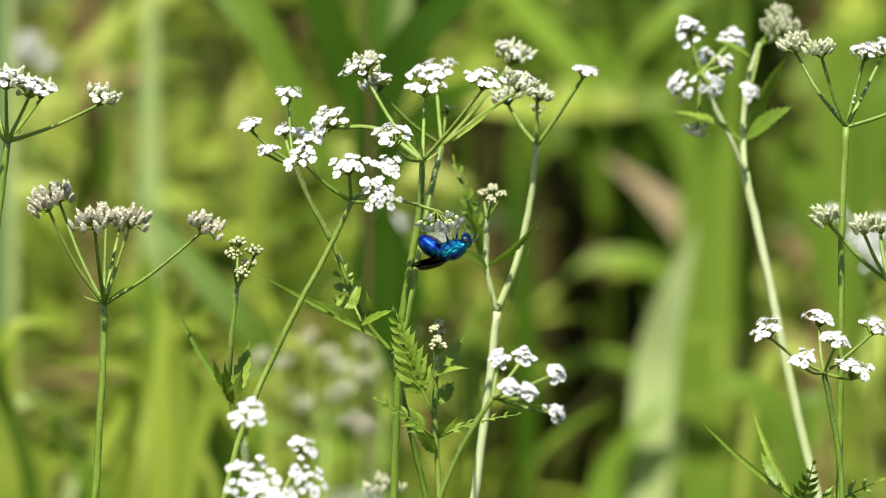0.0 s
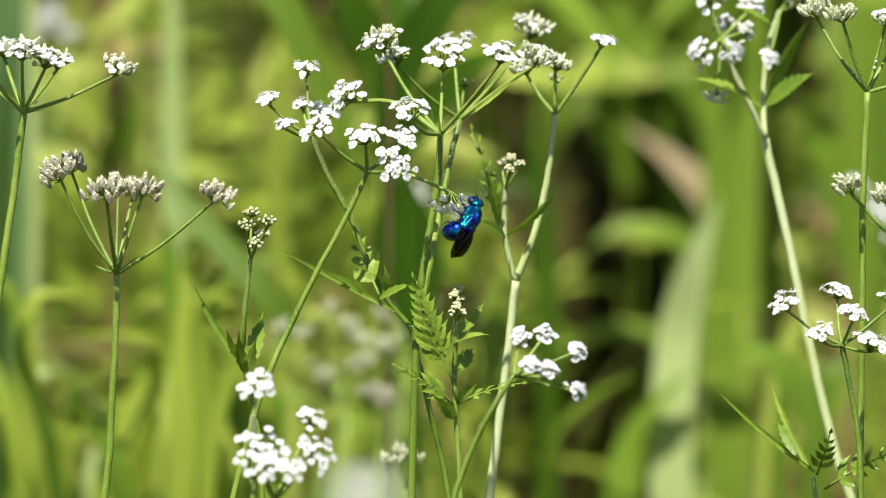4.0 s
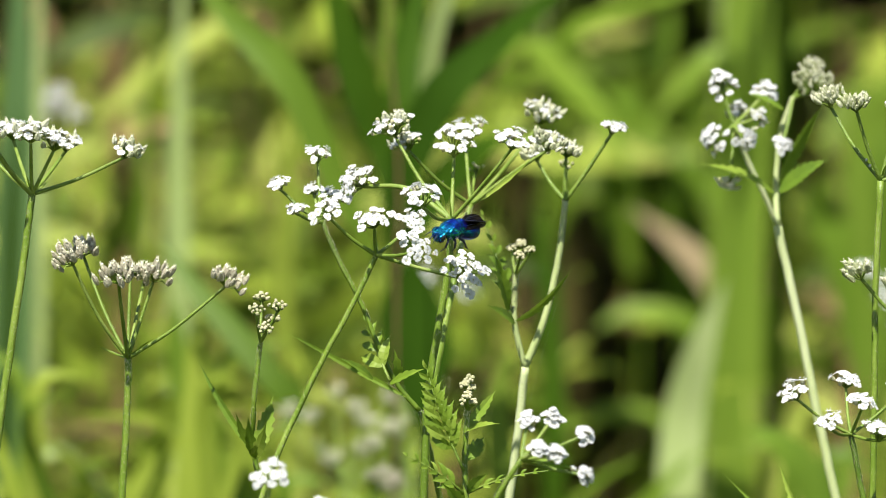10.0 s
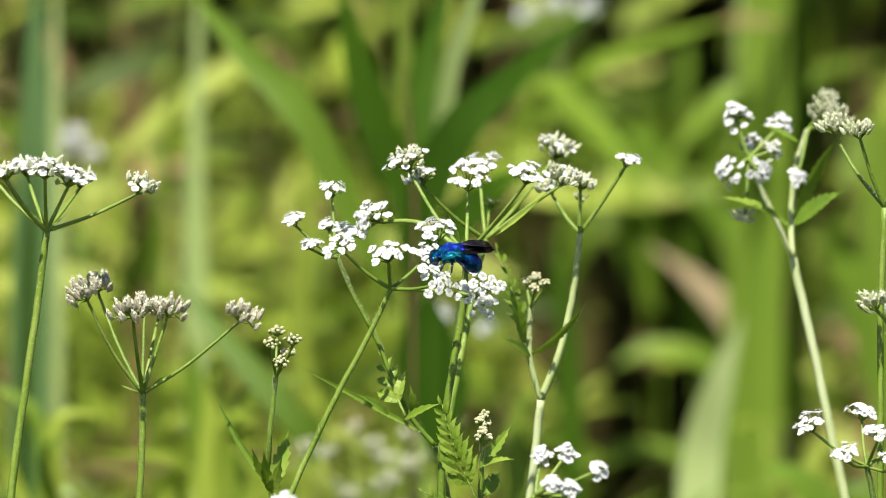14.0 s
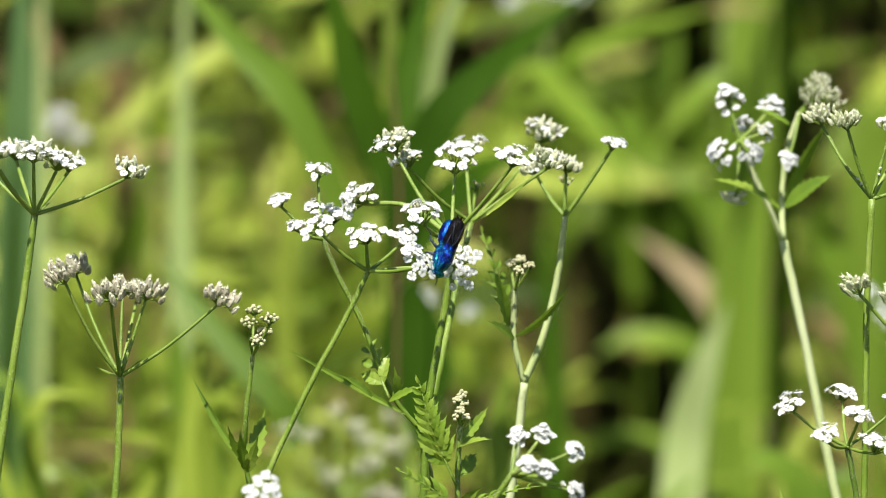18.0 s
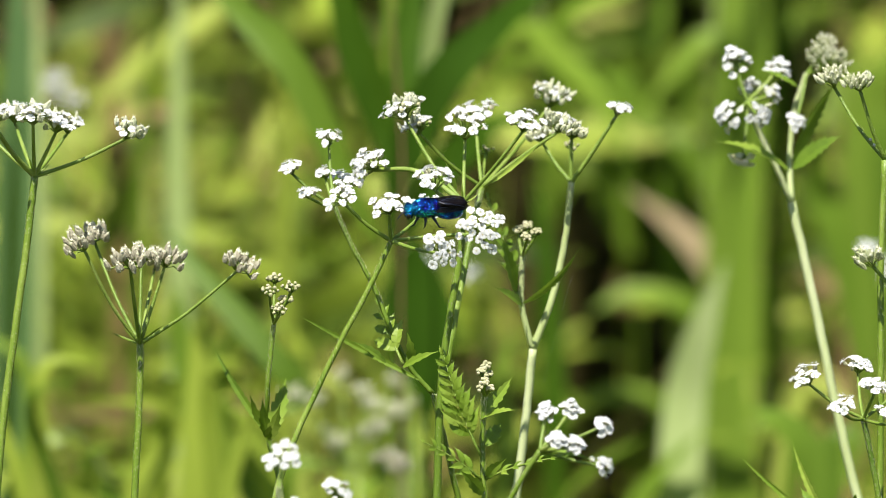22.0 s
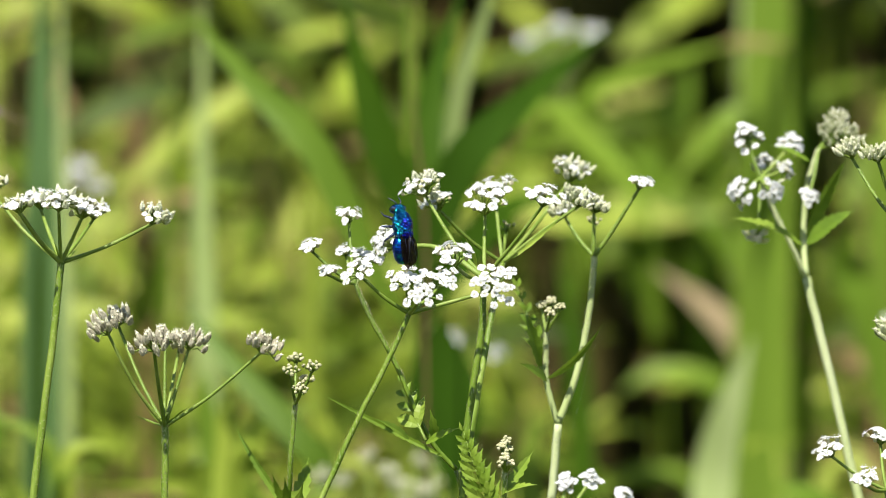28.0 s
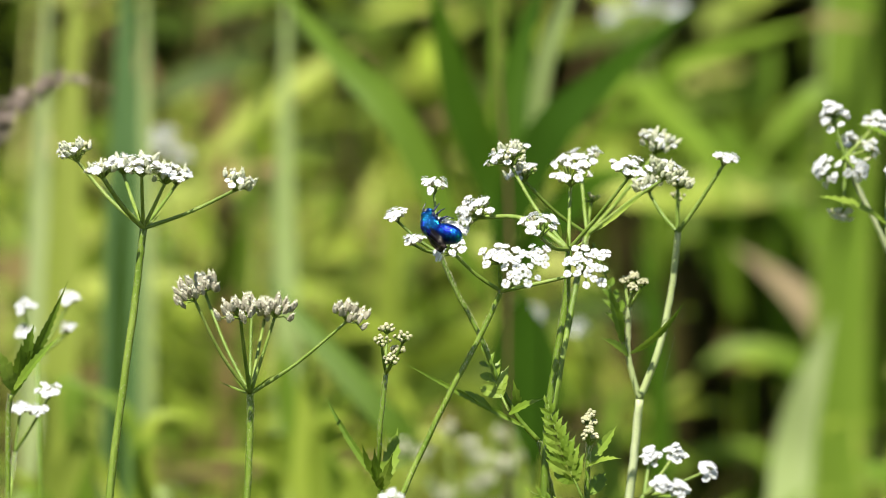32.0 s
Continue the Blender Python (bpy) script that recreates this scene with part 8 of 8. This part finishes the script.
    walk(edge.ob, [
        (0.0, pose(0.1206, -0.0173, -0.00000, 0, 0.000, 0)),
        (0.5, pose(0.1206, -0.0173, 0.00001, 0, 0.017, 0)),
        (1.0, pose(0.1206, -0.0173, 0.00001, 0, 0.033, 0)),
        (1.5, pose(0.1206, -0.0173, 0.00002, 0, 0.050, 0)),
        (2.0, pose(0.1206, -0.0173, 0.00003, 0, 0.066, 0)),
        (2.5, pose(0.1206, -0.0173, 0.00003, 0, 0.083, 0)),
        (3.0, pose(0.1206, -0.0173, 0.00004, 0, 0.099, 0)),
        (3.5, pose(0.1206, -0.0173, 0.00005, 0, 0.116, 0)),
        (5.5, pose(0.1206, -0.0173, 0.00007, 0, 0.182, 0)),
        (6.0, pose(0.1206, -0.0173, 0.00056, 0, 0.211, 0)),
        (7.0, pose(0.1206, -0.0173, 0.00062, 0, 0.166, 0)),
        (8.0, pose(0.1206, -0.0173, 0.00076, 0, 0.115, 0)),
        (9.0, pose(0.1206, -0.0173, 0.00060, 0, 0.102, 0)),
        (10.0, pose(0.1206, -0.0173, 0.00066, 0, 0.095, 0)),
        (11.0, pose(0.1206, -0.0173, 0.00093, 0, 0.115, 0)),
        (12.0, pose(0.1206, -0.0173, 0.00059, 0, 0.130, 0)),
        (13.0, pose(0.1206, -0.0173, 0.00081, 0, 0.119, 0)),
        (14.0, pose(0.1206, -0.0173, 0.00075, 0, 0.103, 0)),
        (14.5, pose(0.1206, -0.0173, 0.00040, 0, 0.114, 0)),
        (16.5, pose(0.1206, -0.0173, 0.00013, 0, 0.064, 0)),
        (17.0, pose(0.1206, -0.0173, 0.00021, 0, 0.072, 0)),
        (17.5, pose(0.1206, -0.0173, 0.00114, 0, 0.031, 0)),
        (18.0, pose(0.1206, -0.0173, 0.00123, 0, 0.102, 0)),
        (18.5, pose(0.1206, -0.0173, 0.00089, 0, 0.012, 0)),
        (19.0, pose(0.1206, -0.0173, 0.00083, 0, 0.050, 0)),
        (19.5, pose(0.1206, -0.0173, 0.00100, 0, -0.026, 0)),
        (20.0, pose(0.1206, -0.0173, 0.00172, 0, 0.078, 0)),
        (20.5, pose(0.1206, -0.0173, 0.00030, 0, 0.050, 0)),
        (21.0, pose(0.1206, -0.0173, 0.00038, 0, 0.039, 0)),
        (21.5, pose(0.1206, -0.0173, -0.00194, 0, 0.058, 0)),
        (22.0, pose(0.1206, -0.0173, -0.00175, 0, 0.079, 0)),
        (22.5, pose(0.1206, -0.0173, -0.00175, 0, 0.079, 0)),
        (23.0, pose(0.1206, -0.0173, -0.00175, 0, 0.079, 0)),
        (23.5, pose(0.1206, -0.0173, -0.00175, 0, 0.079, 0)),
        (24.0, pose(0.1206, -0.0173, -0.00175, 0, 0.079, 0)),
        (24.5, pose(0.1206, -0.0173, -0.00175, 0, 0.079, 0)),
        (26.5, pose(0.1206, -0.0173, -0.00175, 0, 0.079, 0)),
        (27.0, pose(0.1206, -0.0173, -0.00175, 0, 0.079, 0)),
        (28.0, pose(0.1206, -0.0173, -0.00175, 0, 0.079, 0)),
        (29.0, pose(0.1206, -0.0173, -0.00175, 0, 0.079, 0)),
        (30.0, pose(0.1206, -0.0173, -0.00175, 0, 0.079, 0)),
        (31.0, pose(0.1206, -0.0173, -0.00175, 0, 0.079, 0)),
        (32.0, pose(0.1206, -0.0173, -0.00175, 0, 0.079, 0)),
    ])
    walk(wasp, [
        (0.0, facing(0.00206, -0.03401, 0.62270, 0.90, -0.17, 0.32, 0.30, -0.38, -0.87)),
        (1.0, facing(0.00131, -0.03423, 0.62019, 0.88, -0.17, 0.37, 0.35, -0.38, -0.87)),
        (2.0, facing(0.00123, -0.03402, 0.62250, 0.80, -0.15, 0.57, 0.56, -0.37, -0.77)),
        (3.0, facing(0.00293, -0.03424, 0.62003, 0.75, -0.14, 0.66, 0.65, -0.36, -0.67)),
        (3.5, facing(0.00320, -0.03403, 0.62216, 0.65, -0.13, 0.71, 0.70, -0.40, -0.57)),
        (4.5, facing(0.00119, -0.03398, 0.62280, 0.10, -0.01, 0.96, 0.21, -0.97, -0.21)),
        (5.5, facing(-0.00346, -0.03424, 0.62033, -0.60, -0.03, 0.75, -0.44, -0.88, -0.27)),
        (6.0, facing(-0.00175, -0.03425, 0.62002, -0.60, -0.04, 0.70, -0.40, -0.88, -0.27)),
        (6.5, facing(-0.00231, -0.03408, 0.62201, -0.60, -0.04, 0.75, -0.29, -0.92, -0.22)),
        (7.0, facing(-0.00311, -0.03351, 0.62832, -0.10, 0.09, 1.00, 0.11, -1.00, 0.09)),
        (7.5, facing(0.00017, -0.03349, 0.62832, 0.10, 0.19, 0.94, 0.35, -0.89, 0.18)),
        (8.0, facing(-0.00175, -0.03346, 0.62861, -0.50, 0.08, 0.85, 0.45, -0.82, 0.33)),
        (8.5, facing(-0.00162, -0.03262, 0.63818, -0.55, 0.07, 0.80, 0.55, -0.71, 0.47)),
        (9.0, facing(-0.00315, -0.03248, 0.64061, -0.76, -0.64, 0.01, 0.10, -0.58, 0.80)),
        (9.5, facing(-0.00412, -0.03233, 0.64293, -0.74, -0.67, -0.05, 0.10, -0.64, 0.75)),
        (10.0, facing(-0.00449, -0.03236, 0.64265, -0.72, -0.69, -0.07, 0.10, -0.62, 0.77)),
        (11.0, facing(-0.00529, -0.03228, 0.64434, -0.84, -0.40, 0.31, 0.40, -0.44, 0.79)),
        (12.0, facing(-0.00718, -0.03216, 0.64633, -0.90, -0.29, 0.22, 0.30, -0.39, 0.88)),
        (13.0, facing(-0.00646, -0.03222, 0.64542, -0.93, -0.14, 0.17, 0.21, -0.44, 0.88)),
        (14.0, facing(-0.00848, -0.03225, 0.64515, -0.97, -0.21, -0.03, 0.01, -0.44, 0.88)),
        (14.5, facing(-0.00979, -0.03230, 0.64466, -0.96, -0.21, -0.06, 0.01, -0.44, 0.88)),
        (16.5, facing(-0.00638, -0.03247, 0.64237, -0.82, -0.14, -0.49, -0.34, -0.76, 0.56)),
        (17.0, facing(-0.00744, -0.03248, 0.64222, -0.80, -0.14, -0.49, -0.34, -0.77, 0.56)),
        (17.5, facing(-0.00675, -0.03250, 0.64195, -0.75, -0.15, -0.59, -0.29, -0.82, 0.46)),
        (18.0, facing(-0.00641, -0.03268, 0.63972, -0.34, -0.12, -0.93, 0.46, -0.85, -0.03)),
        (18.5, facing(-0.00395, -0.03264, 0.63989, -0.25, -0.08, -0.95, 0.61, -0.81, -0.09)),
        (19.0, facing(-0.00475, -0.03277, 0.63806, -0.25, -0.07, -0.95, 0.60, -0.81, -0.09)),
        (19.5, facing(-0.00377, -0.03275, 0.63836, -0.29, -0.07, -0.95, 0.60, -0.81, -0.14)),
        (20.0, facing(-0.00413, -0.03278, 0.63768, -0.19, -0.08, -0.97, 0.65, -0.76, -0.08)),
        (20.2, facing(-0.00533, -0.03261, 0.63979, -0.69, -0.15, -0.60, 0.35, -0.77, 0.47)),
        (20.5, facing(-0.00765, -0.03217, 0.64529, -1.00, -0.09, 0.10, 0.10, -0.33, 0.93)),
        (21.0, facing(-0.01277, -0.03220, 0.64497, -0.98, -0.10, 0.05, 0.05, -0.64, 0.75)),
        (22.0, facing(-0.01463, -0.03229, 0.64334, -0.98, -0.10, -0.04, 0.00, -0.80, 0.62)),
        (23.0, facing(-0.01947, -0.03255, 0.64020, -0.95, -0.12, -0.19, -0.09, -0.81, 0.57)),
        (24.0, facing(-0.02228, -0.03266, 0.63927, -0.86, -0.15, -0.50, -0.25, -0.87, 0.49)),
        (24.5, facing(-0.02293, -0.03279, 0.63788, -0.84, -0.15, -0.52, -0.25, -0.87, 0.49)),
        (25.5, facing(-0.02197, -0.03244, 0.64272, -0.97, -0.16, 0.07, 0.01, -0.54, 0.84)),
        (26.5, facing(-0.02049, -0.03216, 0.64681, -0.74, -0.12, 0.57, 0.47, -0.49, 0.73)),
        (27.0, facing(-0.02253, -0.03202, 0.64924, -0.78, -0.12, 0.53, 0.43, -0.44, 0.77)),
        (27.5, facing(-0.02586, -0.03153, 0.65632, -0.28, 0.07, 0.95, 0.86, -0.48, 0.27)),
        (28.0, facing(-0.02575, -0.03140, 0.65883, -0.10, 0.07, 0.98, 0.71, -0.69, 0.13)),
        (28.5, facing(-0.02805, -0.03160, 0.65706, -0.37, 0.06, 0.92, 0.41, -0.88, 0.20)),
        (29.0, facing(-0.02959, -0.03171, 0.65575, -0.39, 0.05, 0.90, 0.37, -0.88, 0.20)),
        (29.5, facing(-0.03180, -0.03200, 0.65177, -0.59, 0.05, 0.81, -0.14, -0.96, -0.03)),
        (30.0, facing(-0.03814, -0.03224, 0.64955, -0.59, 0.34, 0.67, -0.60, -0.68, -0.30)),
        (30.5, facing(-0.03896, -0.03226, 0.64961, -0.60, 0.34, 0.67, -0.59, -0.68, -0.30)),
        (31.0, facing(-0.04040, -0.03228, 0.64978, -0.35, 0.64, 0.61, -0.80, -0.48, -0.26)),
        (31.5, facing(-0.04054, -0.03240, 0.64773, -0.41, 0.71, 0.51, -0.85, -0.25, -0.37)),
        (32.0, facing(-0.04087, -0.03214, 0.65157, -0.43, 0.77, 0.45, -0.90, -0.14, -0.29)),
    ])
    walk(abdomen, [
        (0.0, Matrix.Translation(ABD) @ pose(0, 0, 0, 0, -52, 0)),
        (1.0, Matrix.Translation(ABD) @ pose(0, 0, 0, 0, -52, 0)),
        (2.0, Matrix.Translation(ABD) @ pose(0, 0, 0, 0, -52, 0)),
        (3.0, Matrix.Translation(ABD) @ pose(0, 0, 0, 0, -70, 0)),
        (3.5, Matrix.Translation(ABD) @ pose(0, 0, 0, 0, -55, 0)),
        (4.5, Matrix.Translation(ABD) @ pose(0, 0, 0, 0, -60, 0)),
        (5.5, Matrix.Translation(ABD) @ pose(0, 0, 0, 0, -70, 0)),
        (6.0, Matrix.Translation(ABD) @ pose(0, 0, 0, 0, -70, 0)),
        (6.5, Matrix.Translation(ABD) @ pose(0, 0, 0, 0, -65, 0)),
        (7.0, Matrix.Translation(ABD) @ pose(0, 0, 0, 0, -20, 0)),
        (7.5, Matrix.Translation(ABD) @ pose(0, 0, 0, 0, -20, 0)),
        (8.0, Matrix.Translation(ABD) @ pose(0, 0, 0, 0, -12, 0)),
        (8.5, Matrix.Translation(ABD) @ pose(0, 0, 0, 0, -10, 0)),
        (9.0, Matrix.Translation(ABD) @ pose(0, 0, 0, 0, -10, 0)),
        (9.5, Matrix.Translation(ABD) @ pose(0, 0, 0, 0, -12, 0)),
        (10.0, Matrix.Translation(ABD) @ pose(0, 0, 0, 0, -12, 0)),
        (11.0, Matrix.Translation(ABD) @ pose(0, 0, 0, 0, -35, 0)),
        (12.0, Matrix.Translation(ABD) @ pose(0, 0, 0, 0, -50, 0)),
        (13.0, Matrix.Translation(ABD) @ pose(0, 0, 0, 0, -55, 0)),
        (14.0, Matrix.Translation(ABD) @ pose(0, 0, 0, 0, -50, 0)),
        (14.5, Matrix.Translation(ABD) @ pose(0, 0, 0, 0, -50, 0)),
        (16.5, Matrix.Translation(ABD) @ pose(0, 0, 0, 0, -15, 0)),
        (17.0, Matrix.Translation(ABD) @ pose(0, 0, 0, 0, -15, 0)),
        (17.5, Matrix.Translation(ABD) @ pose(0, 0, 0, 0, -15, 0)),
        (18.0, Matrix.Translation(ABD) @ pose(0, 0, 0, 0, -15, 0)),
        (18.5, Matrix.Translation(ABD) @ pose(0, 0, 0, 0, -18, 0)),
        (19.0, Matrix.Translation(ABD) @ pose(0, 0, 0, 0, -18, 0)),
        (19.5, Matrix.Translation(ABD) @ pose(0, 0, 0, 0, -18, 0)),
        (20.0, Matrix.Translation(ABD) @ pose(0, 0, 0, 0, -18, 0)),
        (20.2, Matrix.Translation(ABD) @ pose(0, 0, 0, 0, -40, 0)),
        (20.5, Matrix.Translation(ABD) @ pose(0, 0, 0, 0, -50, 0)),
        (21.0, Matrix.Translation(ABD) @ pose(0, 0, 0, 0, -26, 0)),
        (22.0, Matrix.Translation(ABD) @ pose(0, 0, 0, 0, -12, 0)),
        (23.0, Matrix.Translation(ABD) @ pose(0, 0, 0, 0, -6, 0)),
        (24.0, Matrix.Translation(ABD) @ pose(0, 0, 0, 0, -2, 0)),
        (24.5, Matrix.Translation(ABD) @ pose(0, 0, 0, 0, -2, 0)),
        (25.5, Matrix.Translation(ABD) @ pose(0, 0, 0, 0, -15, 0)),
        (26.5, Matrix.Translation(ABD) @ pose(0, 0, 0, 0, -30, 0)),
        (27.0, Matrix.Translation(ABD) @ pose(0, 0, 0, 0, -25, 0)),
        (27.5, Matrix.Translation(ABD) @ pose(0, 0, 0, 0, -5, 0)),
        (28.0, Matrix.Translation(ABD) @ pose(0, 0, 0, 0, -10, 0)),
        (28.5, Matrix.Translation(ABD) @ pose(0, 0, 0, 0, -5, 0)),
        (29.0, Matrix.Translation(ABD) @ pose(0, 0, 0, 0, -5, 0)),
        (29.5, Matrix.Translation(ABD) @ pose(0, 0, 0, 0, -10, 0)),
        (30.0, Matrix.Translation(ABD) @ pose(0, 0, 0, 0, -40, 0)),
        (30.5, Matrix.Translation(ABD) @ pose(0, 0, 0, 0, -40, 0)),
        (31.0, Matrix.Translation(ABD) @ pose(0, 0, 0, 0, -42, 0)),
        (31.5, Matrix.Translation(ABD) @ pose(0, 0, 0, 0, -38, 0)),
        (32.0, Matrix.Translation(ABD) @ pose(0, 0, 0, 0, -35, 0)),
    ])
    home = wasp_ray.location.copy()
    walk(wasp_ray, [
        (0.0, Matrix.Translation(home) @ pose(0, 0, 0, 0, 3.5, 0) @ pose(0, 0, 0, 0, 0, 0)),
        (1.0, Matrix.Translation(home) @ pose(0, 0, 0, 0, 5.0, 0) @ pose(0, 0, 0, 0, 0, 0)),
        (2.0, Matrix.Translation(home) @ pose(0, 0, 0, 0, 6.9, 0) @ pose(0, 0, 0, 0, 0, 0)),
        (3.5, Matrix.Translation(home) @ pose(0, 0, 0, 0, 10.8, 0) @ pose(0, 0, 0, 0, 0, 0)),
        (6.0, Matrix.Translation(home) @ pose(0, 0, 0, 0, 12.2, 0) @ pose(0, 0, 0, 0, 0, 0)),
        (7.0, Matrix.Translation(home) @ pose(0, 0, 0, 0, 13.3, 0) @ pose(0, 0, 0, -5, 0, 0)),
        (8.0, Matrix.Translation(home) @ pose(0, 0, 0, 0, 28.8, 0) @ pose(0, 0, 0, -40, 0, 0)),
        (8.5, Matrix.Translation(home) @ pose(0, 0, 0, 0, 22.1, 0) @ pose(0, 0, 0, -75, 0, 0)),
        (9.0, Matrix.Translation(home) @ pose(0, 0, 0, 0, 23.5, 0) @ pose(0, 0, 0, -105, 0, 0)),
        (11.0, Matrix.Translation(home) @ pose(0, 0, 0, 0, 18.2, 0) @ pose(0, 0, 0, -100, 0, 0)),
        (13.0, Matrix.Translation(home) @ pose(0, 0, 0, 0, 12.5, 0) @ pose(0, 0, 0, -85, 0, 0)),
        (14.5, Matrix.Translation(home) @ pose(0, 0, 0, 0, 8.5, 0) @ pose(0, 0, 0, -80, 0, 0)),
        (17.0, Matrix.Translation(home) @ pose(0, 0, 0, 0, 3.5, 0) @ pose(0, 0, 0, -80, 0, 0)),
        (19.0, Matrix.Translation(home) @ pose(0, 0, 0, 0, 2.4, 0) @ pose(0, 0, 0, -80, 0, 0)),
        (21.0, Matrix.Translation(home) @ pose(0, 0, 0, 0, 1.5, 0) @ pose(0, 0, 0, -85, 0, 0)),
        (23.0, Matrix.Translation(home) @ pose(0, 0, 0, 0, 0.9, 0) @ pose(0, 0, 0, -90, 0, 0)),
        (24.5, Matrix.Translation(home) @ pose(0, 0, 0, 0, 0.7, 0) @ pose(0, 0, 0, -95, 0, 0)),
        (26.5, Matrix.Translation(home) @ pose(0, 0, 0, 0, -3.6, 0) @ pose(0, 0, 0, -95, 0, 0)),
        (28.0, Matrix.Translation(home) @ pose(0, 0, 0, 0, -8.3, 0) @ pose(0, 0, 0, -95, 0, 0)),
        (32.0, Matrix.Translation(home) @ pose(0, 0, 0, 0, -6.3, 0) @ pose(0, 0, 0, -100, 0, 0)),
    ])
    home2 = near_ray.location.copy()
    walk(near_ray, [
        (0.0, Matrix.Translation(home2) @ pose(0, 0, 0, 0, 0, 0)),
        (8.0, Matrix.Translation(home2) @ pose(0, 0, 0, 0, 0, 0)),
        (9.0, Matrix.Translation(home2) @ pose(0, 0, 0, 0, 0, 4)),
        (13.0, Matrix.Translation(home2) @ pose(0, 0, 0, 0, 0, 12)),
        (19.0, Matrix.Translation(home2) @ pose(0, 0, 0, 0, 0, 17)),
        (23.0, Matrix.Translation(home2) @ pose(0, 0, 0, 14, 0, 14)),
        (24.5, Matrix.Translation(home2) @ pose(0, 0, 0, 12, 0, 10)),
        (26.5, Matrix.Translation(home2) @ pose(0, 0, 0, -4, 0, -6)),
        (28.0, Matrix.Translation(home2) @ pose(0, 0, 0, -10, 0, -12)),
        (32.0, Matrix.Translation(home2) @ pose(0, 0, 0, -8, 0, -8)),
    ])


motions()
